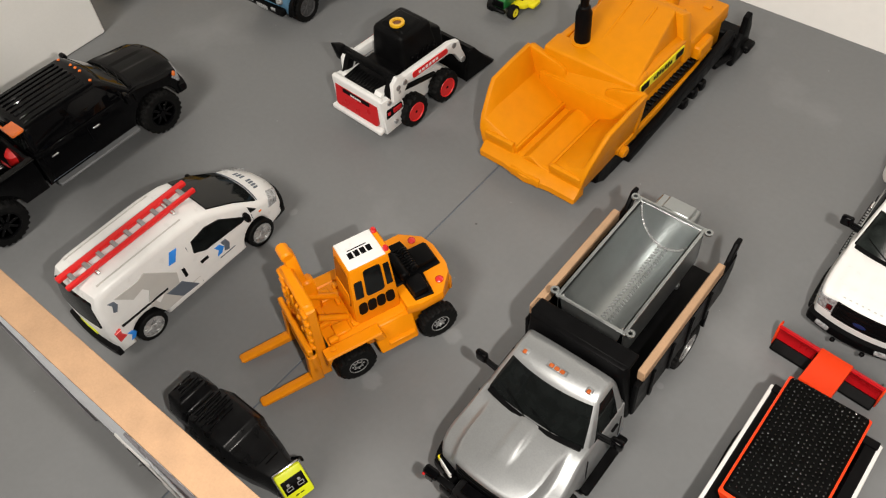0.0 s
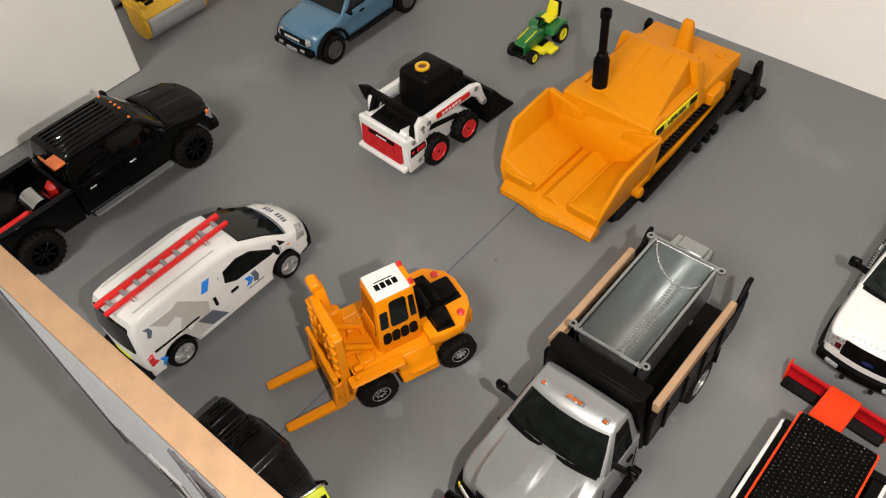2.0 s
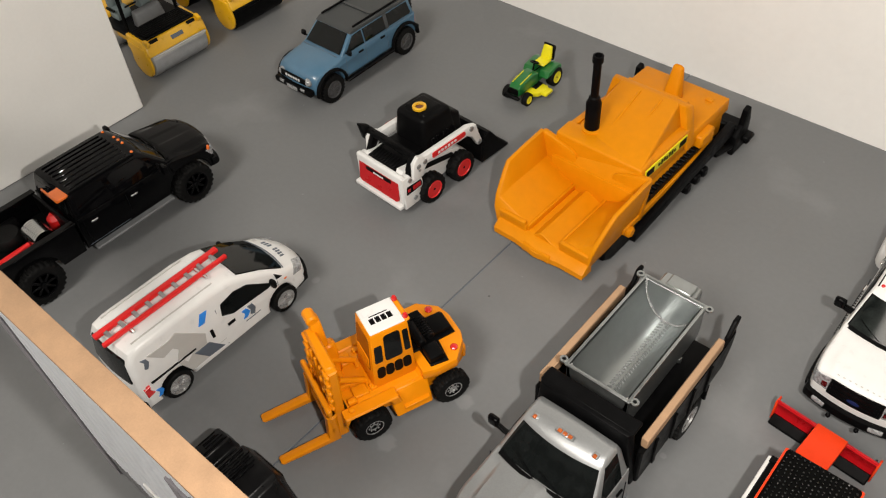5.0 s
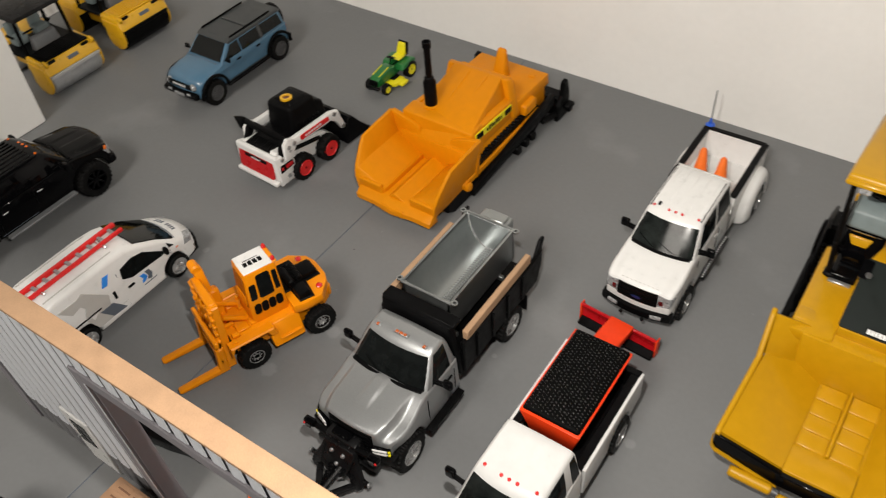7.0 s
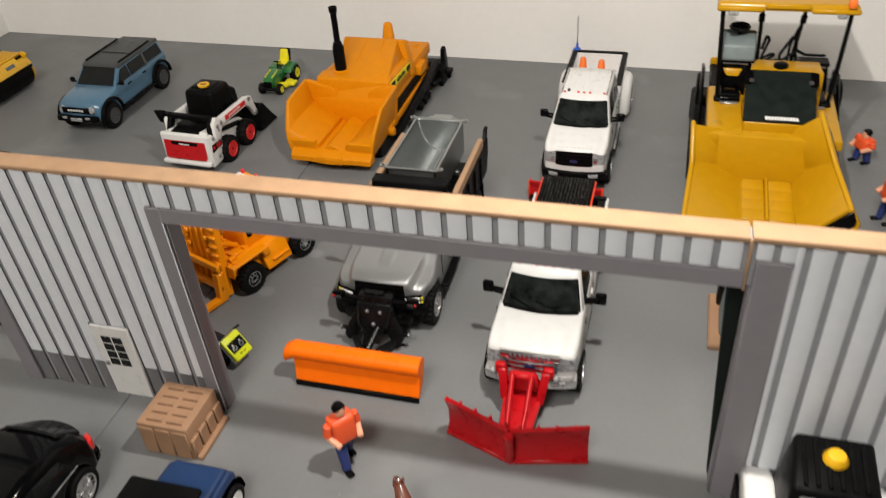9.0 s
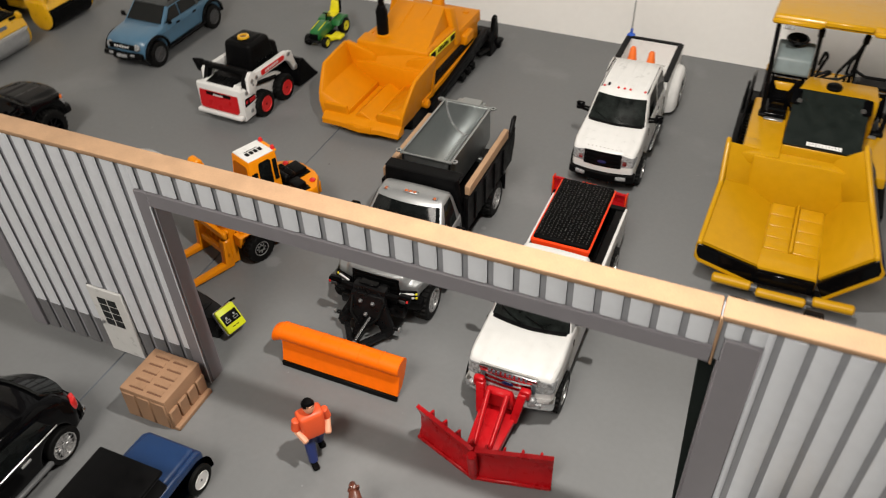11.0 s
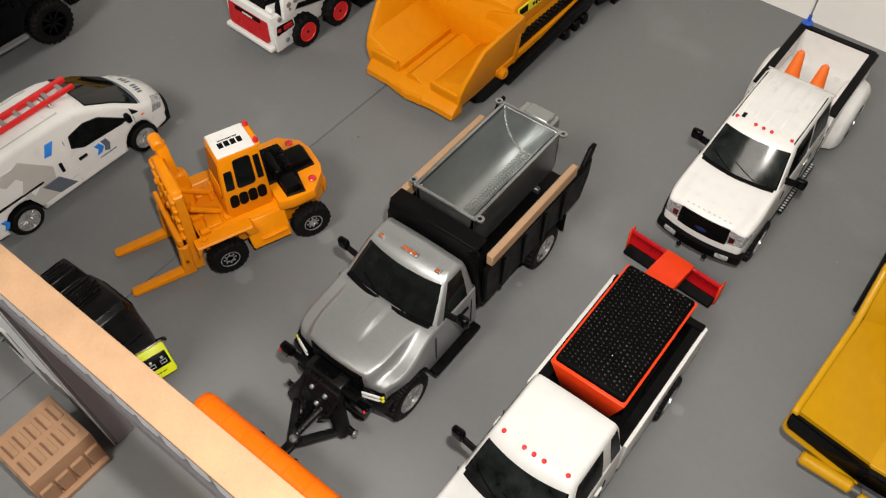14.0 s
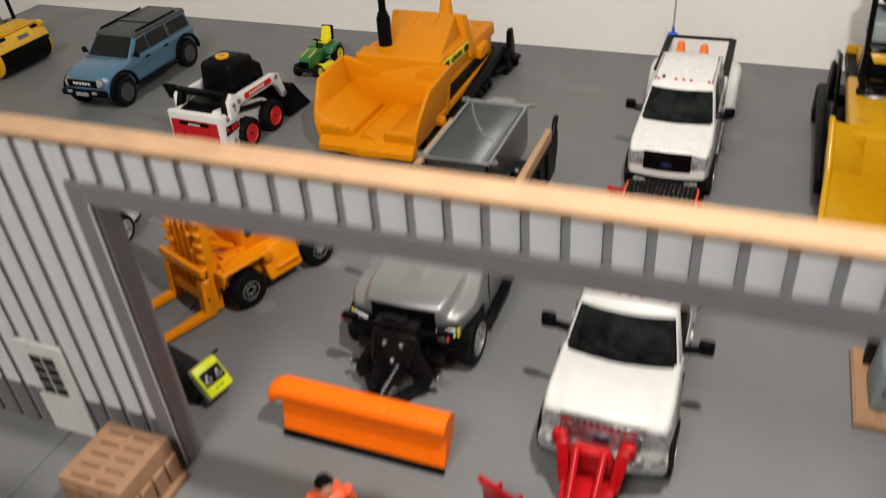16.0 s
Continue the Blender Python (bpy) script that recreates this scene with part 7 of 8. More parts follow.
def mower():
    p = thing("lawn_tractor", -5.92, 15.9, 180, "green lawn tractor with yellow seat, hubs and mower deck", "tractor", size=0.95)
    g = "green"
    b = prism(BM(), [(0.05, 0.34), (0.02, 0.72), (0.3, 0.8), (0.9, 0.7), (1.02, 0.6), (1.02, 0.34)], -0.24, 0.24, 0.05, 3, 4)
    warp(b, lambda x, y, z: (x * (1 - 0.18 * smooth(0.6, 1.1, y)), y, z))
    part("hood", b, g, p)
    for sx in (-1, 1):
        part("hood_stripe", box(BM(), (sx * 0.15, 0.6, 0.76), (0.03, 0.6, 0.02), 0.005, rot=(-9, 0, 0)), "lemon", p)
        part("fender", prism(BM(), [(-0.9, 0.5), (-0.9, 0.66), (-0.7, 0.74), (-0.2, 0.68), (-0.1, 0.5)], sx * 0.12, sx * 0.5, 0.05, 2), g, p)
        wheel(p, sx * 0.42, -0.6, 0.33, 0.24, "small", "lemon")
        wheel(p, sx * 0.38, 0.82, 0.22, 0.18, "small", "lemon")
    part("frame", box(BM(), (0, 0.0, 0.36), (0.36, 1.8, 0.16), 0.04), g, p)
    part("grille", box(BM(), (0, 1.03, 0.48), (0.36, 0.04, 0.24), 0.03), "black", p)
    part("bumper", box(BM(), (0, 1.12, 0.34), (0.6, 0.14, 0.12), 0.04), "black", p)
    b = prism(BM(), [(-0.5, 0.42), (-0.36, 0.5), (0.36, 0.5), (0.56, 0.36), (0.62, 0.0), (0.5, -0.12), (-0.5, -0.12), (-0.6, 0.1)], 0.12, 0.28, 0.04, 2, axis="z")
    part("mower_deck", warp(b, lambda x, y, z: (x * 1.05, y, z)), "lemon", p, "yellow mower deck")
    part("deck_chute", box(BM(), (-0.62, 0.12, 0.2), (0.28, 0.4, 0.12), 0.05, seg=2), "lemon", p)
    part("deck_cover", box(BM(), (0, 0.1, 0.3), (0.7, 0.4, 0.06), 0.03), "black", p)
    part("seat_base", box(BM(), (0, -0.5, 0.78), (0.42, 0.44, 0.1), 0.04), "lemon", p)
    part("seat_back", hexa(BM(), [(-0.21, -0.76, 0.8), (0.21, -0.76, 0.8), (0.21, -0.64, 0.8), (-0.21, -0.64, 0.8)], [(-0.16, -0.86, 1.22), (0.16, -0.86, 1.22), (0.16, -0.76, 1.22), (-0.16, -0.76, 1.22)], 0.05, 3), "lemon", p, "yellow seat back")
    part("seat_shell", box(BM(), (0, -0.86, 0.98), (0.46, 0.08, 0.5), 0.04, rot=(12, 0, 0)), "black", p)
    part("steering_wheel", turned(BM(), [(0.1, 0), (0.15, 0.0), (0.16, 0.02), (0.15, 0.04), (0.1, 0.04), (0.1, 0)], (0, -0.06, 0.96), n=16, rot=pose(0, 0, 0, 25, 0, 0)), "black", p)
    part("steering_column", rod(BM(), (0, 0.02, 0.7), (0, -0.06, 0.97), 0.03, 6), "black", p)


def roller(x, y, drum, label):
    p = thing("road_roller", x, y, -90, label, "road roller", "road rollers", size=0.92)
    o = "rolleryel"
    for yc, m in ((0.0, drum), (-2.9, drum)):
        part("drum", turned(BM(), [(0.0, -1.16), (0.56, -1.16), (0.6, -1.12), (0.6, 1.12), (0.56, 1.16), (0.0, 1.16)], (0, yc, 0.6), "x", 40), "drumsteel" if m == "steel" else m, p, "smooth drum")
        for sx in (-1, 1):
            part("drum_cheek", prism(BM(), [(yc + 0.58 * math.cos(radians(w)), 0.62 + 0.58 * math.sin(radians(w))) for w in range(20, -201, -20)] + [(yc - 0.6, 1.3), (yc + 0.4, 1.25)], sx * 1.17, sx * 1.28, 0.05, 3), o, p)
        part("drum_hood", hexa(BM(), [(-1.26, yc - 0.72, 0.98), (1.26, yc - 0.72, 0.98), (1.26, yc + 0.6, 0.96), (-1.26, yc + 0.6, 0.96)], [(-1.2, yc - 0.72, 1.5), (1.2, yc - 0.72, 1.5), (1.2, yc + 0.34, 1.42), (-1.2, yc + 0.34, 1.42)], 0.06, 3), o, p)
    for sx in (-1, 1):
        part("hood_horn", box(BM(), (sx * 1.1, 0.4, 1.42), (0.16, 0.3, 0.2), 0.06, rot=(-20, 0, 0), seg=2), o, p)
    part("scraper", box(BM(), (0, 0.62, 0.92), (2.3, 0.06, 0.12), 0.02), "pale" if drum == "steel" else "black", p)
    part("hood_grille", box(BM(), (0, -0.2, 1.47), (2.14, 0.98, 0.08), 0.02), "black" if drum == "steel" else o, p)
    for k in range(7):
        part("grille_slat", box(BM(), (0, -0.56 + 0.12 * k, 1.53), (1.9, 0.06, 0.05), 0.015), "black" if drum == "steel" else o, p)
    for sx in (-1, 1):
        part("hood_lamp", box(BM(), (sx * 0.8, 0.36, 1.38), (0.34, 0.08, 0.12), 0.02, rot=(35, 0, 0)), "black", p)
    part("hood_label", box(BM(), (-0.1, 0.47, 1.24), (0.5, 0.03, 0.14), 0.01, rot=(28, 0, 0)), "slate", p)
    part("waist", box(BM(), (0, -1.5, 0.9), (1.5, 1.8, 0.7), 0.08, seg=2), o, p)
    part("platform", box(BM(), (0, -1.5, 1.34), (2.3, 1.7, 0.12), 0.04), "black", p)
    part("console", hexa(BM(), [(-0.6, -1.1, 1.3), (0.6, -1.1, 1.3), (0.6, -0.72, 1.3), (-0.6, -0.72, 1.3)], [(-0.56, -1.06, 1.95), (0.56, -1.06, 1.95), (0.52, -0.84, 1.86), (-0.52, -0.84, 1.86)], 0.06, 2), "grey", p)
    for sx in (-1, 1):
        st = part("seat", box(BM(), (sx * 0.5, -1.95, 1.6), (0.6, 0.56, 0.4), 0.1, seg=2), "seatgrey", p)
        part("seat_back", box(BM(), (sx * 0.5, -2.2, 1.98), (0.56, 0.16, 0.66), 0.07, seg=2), "seatgrey", st)
        part("arm_rest", box(BM(), (sx * 0.86, -1.9, 1.86), (0.1, 0.5, 0.1), 0.03), "black", st)
        for yy in (-0.75, -2.3):
            part("canopy_post", rod(BM(), (sx * 1.05, yy, 1.35), (sx * 0.98, yy - 0.06, 2.98), 0.07, 8), "black", p)
    part("canopy", hexa(BM(), [(-1.15, -2.6, 2.92), (1.15, -2.6, 2.92), (1.15, -0.5, 2.92), (-1.15, -0.5, 2.92)], [(-1.08, -2.55, 3.06), (1.08, -2.55, 3.06), (1.08, -0.55, 3.06), (-1.08, -0.55, 3.06)], 0.05, 2), "satin", p, "black canopy")
    part("steering_wheel", turned(BM(), [(0.16, 0), (0.22, 0.0), (0.23, 0.03), (0.22, 0.06), (0.16, 0.06), (0.16, 0)], (0.4, -1.2, 2.05), n=18, rot=pose(0, 0, 0, 30, 0, 0)), "black", p)


def hitch_box():
    """The low black box on the floor with the bright plate on its end."""
    p = thing("spreader_box", -1.97, 1.42, 0, "black plastic spreader box with a yellow end plate on the floor", "spreader")
    rings = []
    for x, w, h in ((-1.52, 0.34, 0.78), (-1.42, 0.43, 0.96), (-1.04, 0.43, 0.96), (-0.97, 0.41, 0.7), (-0.84, 0.43, 0.7), (-0.76, 0.53, 0.9), (0.2, 0.53, 0.86), (0.3, 0.5, 0.74), (0.74, 0.42, 0.68), (1.1, 0.32, 0.62), (1.36, 0.28, 0.52)):
        rings.append([(x, a * w, c * h) for a, c in ((-1, 0), (1, 0), (1.04, 0.55), (0.74, 0.98), (-0.74, 0.98), (-1.04, 0.55))])
    part("tub", loft(BM(), rings, 0.03, 2, 24), "satin", p)
    rnd = random.Random(3)
    # printed layers that stand out on the faces
    for x0, x1, w, h, n in ((-1.4, -1.06, 0.3, 0.945, 6), (-0.72, -0.2, 0.38, 0.88, 9), (0.34, 1.0, 0.28, 0.68, 8)):
        for k in range(n):
            x = x0 + (x1 - x0) * (k + rnd.uniform(0.1, 0.7)) / n
            part("layer_ridge", box(BM(), (x, rnd.uniform(-0.06, 0.06), h - (0.08 * (x - 0.34) if n == 8 else 0)), (0.02, 2 * w * rnd.uniform(0.5, 1.0), 0.025), 0.006), "gloss", p)
    part("side_skirt", box(BM(), (-0.25, 0.53, 0.3), (0.9, 0.06, 0.5), 0.03), "satin", p)
    turn = Matrix.Translation((1.56, 0.0, 0.5)) @ pose(0, 0, 0, 0, 0, -14) @ pose(0, 0, 0, 0, -42, 0)

    def plate(name, c, size, material, parent, label="", b=0.05):
        q = box(BM(), c, size, b, seg=2)
        q.transform(turn)
        return part(name, q, material, parent, label)

    e = plate("end_plate", (0.03, 0, 0), (0.12, 0.54, 0.62), "hivis", p, "fluorescent yellow end plate")
    plate("plate_rim", (-0.05, 0, 0.0), (0.09, 0.57, 0.65), "chrome", e)
    lb = plate("plate_label", (0.092, 0, 0.02), (0.016, 0.44, 0.27), "black", e, b=0.006)
    for y in (-0.11, 0.11):
        plate("plate_mark", (0.102, y, 0.05), (0.008, 0.05, 0.05), "steel", lb, b=0.002)
        for z in (-0.06, 0.0):
            plate("plate_line", (0.102, y, z), (0.008, 0.12, 0.014), "steel", lb, b=0.002)
        for dy in (-0.055, 0.055):
            plate("plate_line", (0.102, y + dy, -0.03), (0.008, 0.014, 0.06), "steel", lb, b=0.002)
    for k, dy in enumerate((-0.05, 0.05)):
        plate("plate_stripe", (0.092, dy, -0.2), (0.01, 0.08, 0.02), "black", e, b=0.002)
    part("strap", pipe(BM(), [(1.2, 0.3, 0.5), (1.4, 0.38, 0.7), (1.54, 0.34, 0.84)], 0.03, 6), "black", p)


def orange_plow():
    p = thing("snow_plow", 2.65, 1.1, 180, "bright orange snow plow blade with black cutting edge on the floor", "plow blade")
    W = 1.44
    # flat face leaning back, rolled over at the top
    face = [(0.06, 0.12), (0.0, 0.3), (-0.06, 0.5), (-0.09, 0.66)]
    roll = [(-0.24 + 0.23 * math.cos(radians(w)), 0.78 + 0.2 * math.sin(radians(w))) for w in range(-38, 181, 18)]
    back = [(-0.44, 0.64), (-0.34, 0.42), (-0.18, 0.2), (-0.02, 0.12)]
    b = prism(BM(), face + roll + back, -W, W, 0.015, 1, 8)
    warp(b, lambda x, y, z: (x * (1 + 0.06 * (z - 0.1) * (1 if x > 0 else 0.2)), y, z))
    part("mouldboard", b, "plough", p)
    hook = prism(BM(), roll + [(-0.4, 0.66), (-0.2, 0.66)], W + 0.03, W + 0.26, 0.03, 2, 2)
    warp(hook, lambda x, y, z: (x, y, z - 0.12 * smooth(W + 0.02, W + 0.3, x)))
    part("corner_hook", hook, "plough", p)
    for k in range(7):
        x = -W + 2 * W * k / 6
        ring = [(-0.24 + 0.24 * math.cos(radians(w)), 0.78 + 0.21 * math.sin(radians(w))) for w in range(30, 200, 17)]
        part("back_rib", prism(BM(), ring + [(-0.38, 0.62), (-0.3, 0.4), (-0.2, 0.5)], x - 0.012, x + 0.012, 0.006, 1), "plough", p)
    part("cutting_edge", box(BM(), (0, 0.07, 0.07), (2 * W, 0.08, 0.14), 0.02), "black", p, "black cutting edge")
    part("back_frame", box(BM(), (0, -0.42, 0.3), (1.4, 0.14, 0.2), 0.04), "black", p)
    for sx in (-1, 1):
        part("trip_spring", rod(BM(), (sx * 0.4, -0.46, 0.3), (sx * 0.4, -0.46, 0.72), 0.06, 10), "black", p)


def crate():
    p = thing("pallet_box", -0.55, -0.85, 0, "tan resin stack of slotted blocks beside the gate post", "pallet box")
    part("block", box(BM(), (0, 0, 0.44), (1.16, 1.2, 0.88), 0.03, seg=2), "tan", p)
    for i in range(5):
        for j in range(2):
            part("slot_pad", box(BM(), (-0.22 + 0.46 * j, 0.48 - 0.22 * i, 0.885), (0.34, 0.1, 0.016), 0.006), "tan", p)
            # flat strip: the shade of a recessed slot is put into its colour
            part("slot", box(BM(), (-0.22 + 0.46 * j, 0.40 - 0.22 * i, 0.878), (0.36, 0.04, 0.014), 0), "slotshade", p)
    for k in range(3):
        part("front_arch", box(BM(), (-0.38 + 0.38 * k, -0.6, 0.42), (0.34, 0.05, 0.72), 0.02), "tan", p)
    for k in range(4):
        part("side_ledge", box(BM(), (0.6, -0.45 + 0.3 * k, 0.3), (0.08, 0.26, 0.5), 0.02), "tan", p)
    part("foot_ledge", box(BM(), (0.64, 0, 0.06), (0.2, 1.16, 0.12), 0.02), "tan", p)


def figure(x, y, rz, label, crouch=False, step=0.1):
    """A painted figurine, one plain mesh."""
    b = BM()
    h = 0.62 if crouch else 1.0
    groups = []

    def mark(m):
        groups.append((len(b.faces), m))

    for sx in (-1, 1):
        rod(b, (sx * 0.16, step * sx, 0.06), (sx * 0.12, 0, 0.86 * h), 0.1, 10, 0.14)
    mark("denim")
    for sx in (-1, 1):
        box(b, (sx * 0.17, step * sx + 0.07, 0.045), (0.15, 0.32, 0.09), 0.03)
    mark("black")
    hexa(b, [(-0.25, -0.2, 0.78 * h), (0.25, -0.2, 0.78 * h), (0.25, 0.26, 0.78 * h), (-0.25, 0.26, 0.78 * h)], [(-0.3, -0.2, 1.44 * h), (0.3, -0.2, 1.44 * h), (0.28, 0.18, 1.44 * h), (-0.28, 0.18, 1.44 * h)], 0.1, 3)
    for sx in (-1, 1):
        rod(b, (sx * 0.3, 0, 1.34 * h), (sx * 0.36, 0.02, 1.04 * h), 0.1, 10)
    mark("shirt")
    for sx in (-1, 1):
        rod(b, (sx * 0.36, 0.02, 1.04 * h), (sx * 0.24, 0.34, 0.9 * h), 0.07, 8)
    turned(b, [(0.0, -0.15), (0.1, -0.1), (0.13, 0.0), (0.11, 0.1), (0.0, 0.14)], (0, 0.03, 1.6 * h), "z", 14)
    mark("skin")
    turned(b, [(0.13, -0.02), (0.145, 0.06), (0.1, 0.14), (0.0, 0.17)], (0, 0.0, 1.62 * h), "z", 14)
    mark("black")
    order, ids, start = [], [], 0
    for end, m in groups:
        if m not in order:
            order.append(m)
        ids += [order.index(m)] * (end - start)
        start = end
    b.transform(Matrix.Scale(0.93, 4))
    me = to_mesh("figurine", b, order[0])
    for m in order[1:]:
        me.materials.append(M[m])
    for f, i in zip(me.polygons, ids):
        f.material_index = i
    ob = new("figurine", me)
    ob.matrix_basis = pose(K * x, K * y, 0, 0, 0, rz)
    return tagged(ob, label, "figurine", "figurines on the floor")


def animal_figurine():
    b = BM()
    turned(b, [(0.0, -0.5), (0.2, -0.42), (0.27, 0.0), (0.22, 0.4), (0.0, 0.52)], (5.0, -2.15, 0.72), rot=pose(0, 0, 0, 90, 0, 35))
    for dx, dy in ((-0.28, 0.2), (0.02, 0.3), (0.22, -0.28), (-0.02, -0.4)):
        rod(b, (5.0 + dx, -2.15 + dy, 0), (5.0 + dx * 0.7, -2.15 + dy * 0.7, 0.62), 0.06, 8, 0.1)
    rod(b, (4.8, -1.84, 0.85), (4.62, -1.6, 1.2), 0.16, 10, 0.1)
    rod(b, (4.64, -1.64, 1.2), (4.5, -1.44, 1.1), 0.11, 10, 0.06)
    for d in (-0.07, 0.07):
        box(b, (4.64 + d, -1.6 + d * 0.4, 1.3), (0.05, 0.04, 0.12), 0.015)
    warp(b, lambda x, y, z: (x, y - 0.22, z * 0.84))
    return solid("animal_figurine", b, "brown", "plain glossy brown resin animal figurine on the floor", "figurine")


def black_car():
    p = thing("sport_utility_car", -2.45, -4.15, 180, "glossy black car with chrome wheels and rounded tail", "car")
    W = 0.96

    def form(x, y, z):
        k = 1 - 0.2 * smooth(0.95, 1.8, z) - 0.12 * smooth(-1.5, -2.5, y) - 0.12 * smooth(1.5, 2.4, y)
        y2 = y + 0.28 * smooth(-1.2, -2.2, y) * (x / W) ** 2 - 0.2 * smooth(1.2, 2.2, y) * (x / W) ** 2
        return x * k, y2, z

    s = Shell(p, W, form)
    prof = [(-2.2, 0.42), (-2.24, 0.78), (-2.16, 1.1), (-1.86, 1.42), (-1.3, 1.62), (-0.4, 1.68), (0.4, 1.58), (1.06, 1.1), (1.9, 0.98), (2.2, 0.82), (2.26, 0.42)]
    b = prism(BM(), prof + arch(1.38, 0.42, 0.5, 0.36) + arch(-1.32, 0.42, 0.5, 0.36), -W, W, 0.14, 4, 10)
    part("body", warp(b, form), "gloss", p)
    s.across("rear_window", [(-2.1, 1.16), (-1.56, 1.56), (-1.6, 1.6), (-2.16, 1.2)], 0.74, "glass")
    s.across("windscreen", [(0.46, 1.56), (1.02, 1.14), (1.06, 1.18), (0.5, 1.6)], 0.84, "glass")
    s.flank("side_window", [(-1.3, 1.08), (0.7, 1.06), (0.3, 1.42), (-0.3, 1.5), (-1.1, 1.42)], "glass")
    s.flank("chrome_strip", rect(-1.4, 1.02, 0.9, 1.06), "chrome")
    s.flank("door_handle", rect(-0.6, 0.9, -0.36, 0.96), "chrome", d=0.04)
    s.across("rear_bumper", [(-2.2, 0.36), (-2.34, 0.4), (-2.36, 0.58), (-2.24, 0.62)], 0.9, "gloss", b=0.03)
    for sx in (-1, 1):
        part("tail_lamp", warp(box(BM(), (sx * 0.8, -2.2, 0.92), (0.24, 0.2, 0.3), 0.06, seg=2), form), "redlens", p)
        part("bumper_bolt", warp(box(BM(), (sx * 0.8, -2.36, 0.5), (0.14, 0.12, 0.1), 0.03), form), "chrome", p)
        part("side_step", box(BM(), (sx * 0.96, 0.0, 0.36), (0.12, 1.9, 0.1), 0.03), "grey", p)
        for y in (1.38, -1.32):
            wheel(p, sx * 0.82, y, 0.42, 0.3, "road", "alloy")


def blue_truck():
    p = thing("utility_truck", 0.78, -3.6, 0, "dark blue toy utility truck with a flat black roof", "truck")
    b = prism(BM(), [(-1.5, 0.35), (-1.5, 0.95), (0.6, 0.98), (1.36, 0.92), (1.5, 0.8), (1.5, 0.35)] + arch(1.2, 0.32, 0.4, 0.3) + arch(-1.0, 0.32, 0.4, 0.3), -0.66, 0.66, 0.06, 3, 4)
    part("body", b, "navy", p)
    part("bonnet", hexa(BM(), [(-0.62, 0.5, 0.9), (0.62, 0.5, 0.9), (0.58, 1.48, 0.86), (-0.58, 1.48, 0.86)], [(-0.58, 0.5, 1.08), (0.58, 0.5, 1.08), (0.52, 1.4, 0.98), (-0.52, 1.4, 0.98)], 0.06, 3), "navy", p)
    part("cab", hexa(BM(), [(-0.64, -1.4, 0.95), (0.64, -1.4, 0.95), (0.64, 0.55, 0.95), (-0.64, 0.55, 0.95)], [(-0.6, -1.38, 1.5), (0.6, -1.38, 1.5), (0.6, 0.4, 1.5), (-0.6, 0.4, 1.5)], 0.05, 2), "black", p)
    part("roof", box(BM(), (0, -0.5, 1.54), (1.42, 2.0, 0.12), 0.05, seg=2), "black", p, "flat black roof")
    for sx in (-1, 1):
        for y in (1.2, -1.0):
            wheel(p, sx * 0.62, y, 0.33, 0.24, "small", "white")


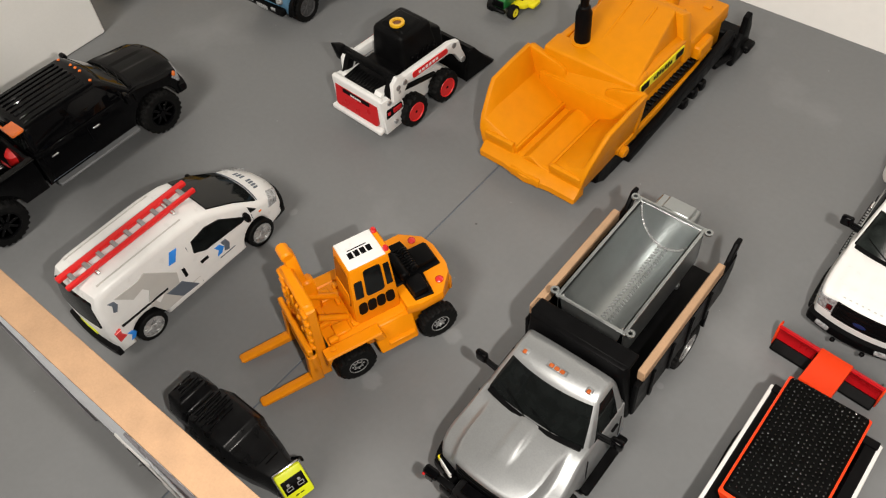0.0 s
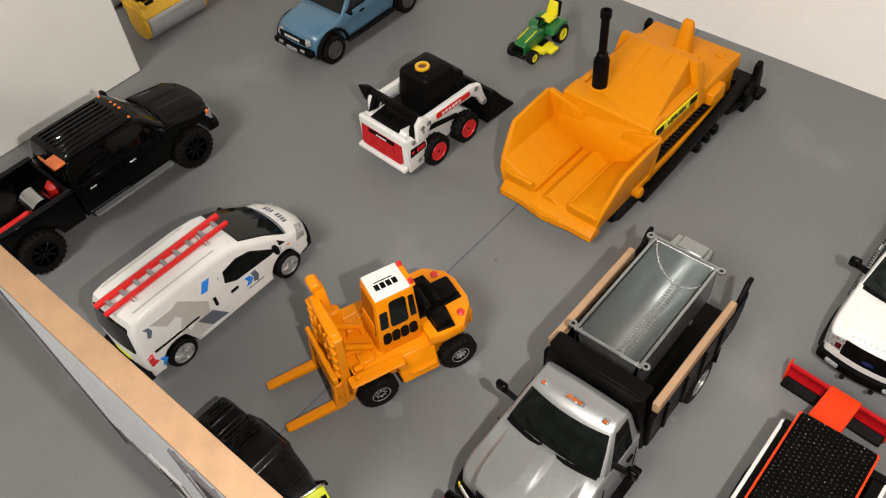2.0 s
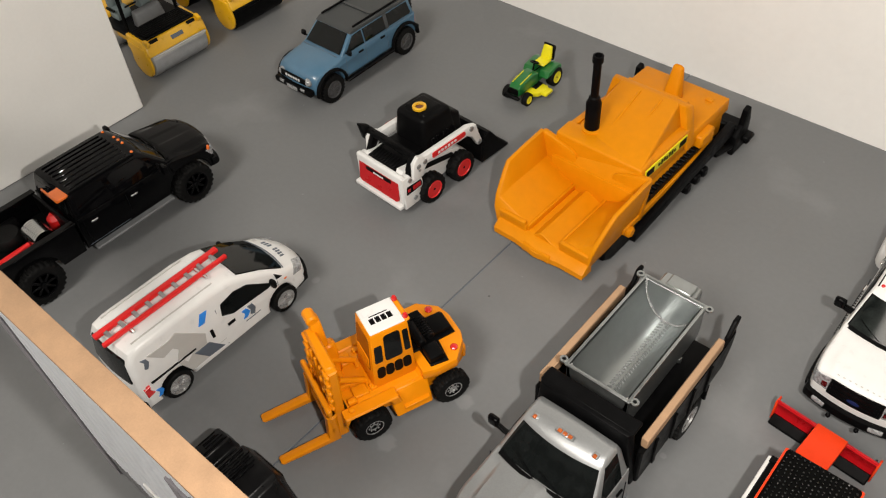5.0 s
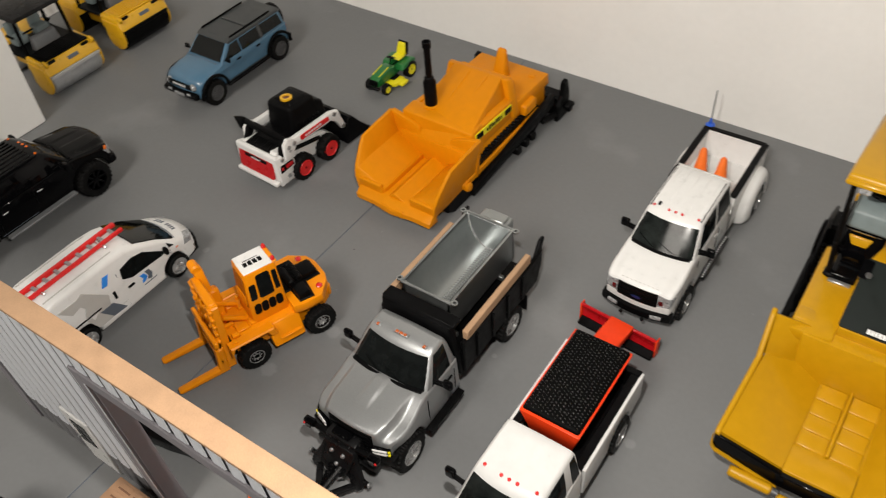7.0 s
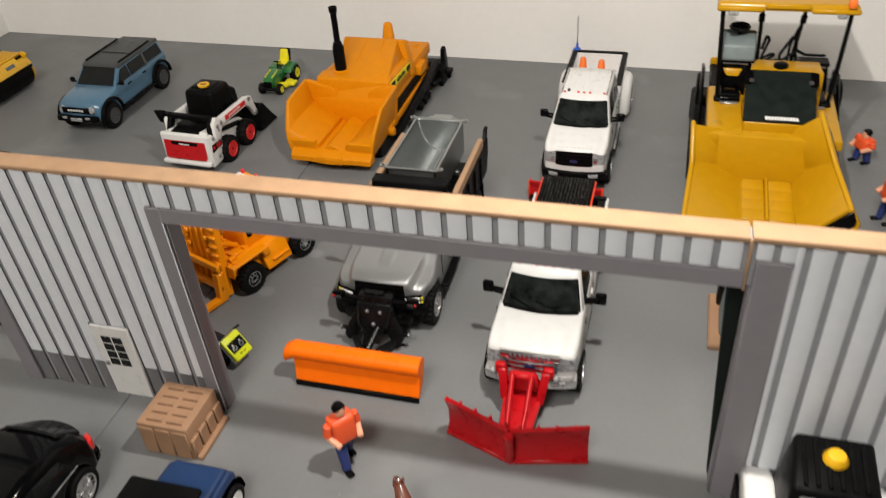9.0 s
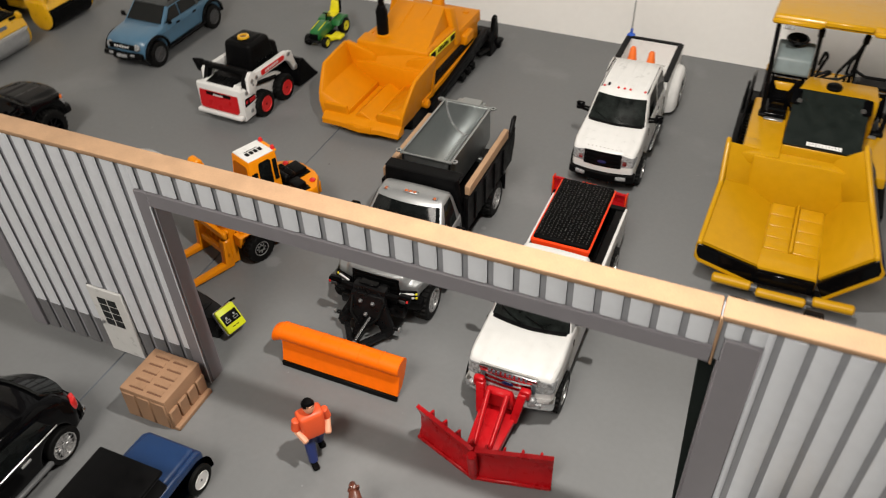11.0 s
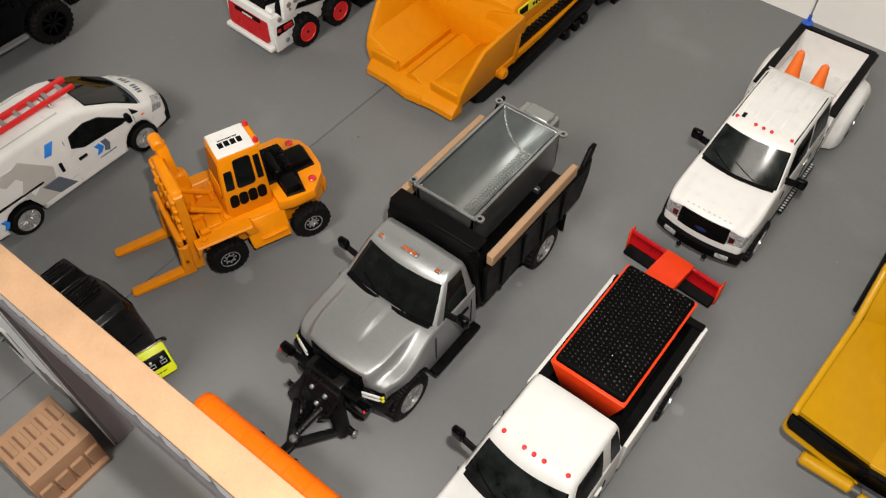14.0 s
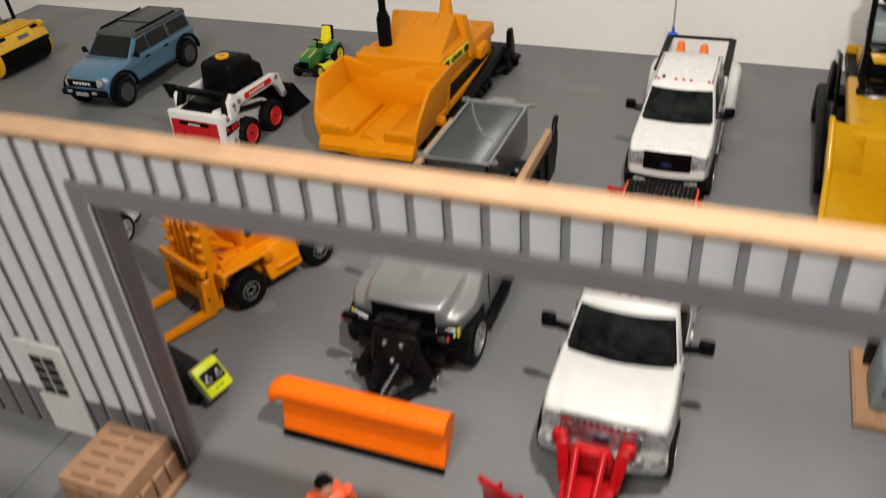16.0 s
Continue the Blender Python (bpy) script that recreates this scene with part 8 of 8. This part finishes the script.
def loader_two():
    p = thing("track_loader", 11.75, -1.05, 180, "white and black compact loader with amber roof beacon", "loader")
    part("hull", prism(BM(), [(-1.0, 0.3), (-1.0, 1.2), (0.4, 1.1), (1.0, 0.8), (1.1, 0.3)], -0.6, 0.6, 0.06, 2), "white", p)
    c = part("cab", hexa(BM(), [(-0.72, -0.8, 0.9), (0.72, -0.8, 0.9), (0.72, 0.75, 0.8), (-0.72, 0.75, 0.8)], [(-0.66, -0.7, 2.35), (0.56, -0.7, 2.35), (0.66, 0.42, 2.25), (-0.66, 0.42, 2.25)], 0.1, 3), "black", p, "black glossy cab")
    q = ((0.68, 0.72, 1.1), (-0.68, 0.72, 1.1), (-0.62, 0.46, 2.16), (0.62, 0.46, 2.16))
    part("front_window", panel(BM(), q, 0.1, 0.9, 0.1, 0.62, 0.02, 0.1), "glass", c)
    part("visor", panel(BM(), q, 0.08, 0.92, 0.68, 0.95, 0.03, 0.2), "grey", c)
    part("work_lamp", panel(BM(), q, 0.14, 0.44, 0.72, 0.93, 0.05, 0.2), "clear", c)
    for k in range(6):
        part("roof_rib", box(BM(), (-0.45 + 0.18 * k, -0.1, 2.33), (0.07, 0.9, 0.03), 0.01, rot=(-5, 0, 0)), "black", c)
    part("beacon", turned(BM(), [(0.2, 0), (0.2, 0.05), (0.14, 0.14), (0.0, 0.18)], (-0.02, -0.2, 2.32), "z", 18), "rolleryel", p, "amber roof beacon")
    for sx in (-1, 1):
        part("track_guard", prism(BM(), [(-1.1, 0.55), (-1.0, 0.95), (-0.5, 1.22), (0.3, 1.26), (0.9, 1.0), (1.1, 0.55)], sx * 0.66, sx * 1.2, 0.1, 3), "white", p)
        part("track", prism(BM(), [(-1.0, 0.02), (-1.25, 0.3), (-1.1, 0.62), (1.1, 0.62), (1.25, 0.3), (1.0, 0.02)], sx * 0.68, sx * 1.26, 0.05, 2), "rubber", p)
        part("guard_edge", box(BM(), (sx * 1.24, 0, 0.66), (0.06, 2.1, 0.12), 0.02), "black", p)


def power_unit(x, y):
    p = thing("power_unit", x, y, 0, "grey moulded machine with a black hood on a tan pallet", "machine", "machines on pallets")
    pl = part("pallet", box(BM(), (0, 0.1, 0.07), (1.1, 1.9, 0.14), 0.02), "tan", p, "tan pallet")
    for sx in (-1, 0, 1):
        part("pallet_board", box(BM(), (sx * 0.37, 0.1, 0.15), (0.3, 1.86, 0.03), 0.01), "tan", pl)
    part("casing", hexa(BM(), [(-0.34, -0.55, 0.14), (0.3, -0.55, 0.14), (0.3, 0.4, 0.14), (-0.34, 0.4, 0.14)], [(-0.28, -0.4, 1.0), (0.24, -0.4, 1.0), (0.24, 0.34, 1.12), (-0.28, 0.34, 1.12)], 0.1, 3), "seatgrey", p)
    part("casing_front", box(BM(), (-0.02, -0.5, 0.6), (0.36, 0.06, 0.36), 0.04, rot=(12, 0, 0)), "seatgrey", p)
    part("side_handle", box(BM(), (0.38, -0.1, 0.5), (0.12, 0.3, 0.22), 0.05), "grey", p)
    h = part("hood", hexa(BM(), [(-0.42, 0.28, 0.9), (0.0, 0.28, 0.9), (0.0, 0.6, 0.14), (-0.42, 0.6, 0.14)], [(-0.42, 0.2, 1.62), (0.0, 0.2, 1.62), (0.0, 0.52, 1.6), (-0.42, 0.52, 1.6)], 0.06, 2), "black", p, "black hood")
    part("hood_trim", box(BM(), (-0.21, 0.2, 1.26), (0.38, 0.03, 0.05), 0.01), "steel", h)


off_roader()
mower()
roller(-16.5, 10.1, "steel", "yellow road roller with a bare grey drum and dark canopy")
roller(-16.58, 13.55, "black", "yellow road roller with black drums and dark canopy")
hitch_box()
orange_plow()
crate()
figure(3.12, -0.78, 232, "painted figurine in an orange shirt and blue trousers", step=0.24)
figure(14.33, 13.2, 120, "small crouching painted figurine in an orange shirt", True)
figure(14.52, 9.95, 100, "painted figurine in an orange shirt beside the paver")
animal_figurine()
black_car()
blue_truck()
loader_two()
for x, y in ((10.58, 4.8), (12.12, 4.95)):
    power_unit(x, y)
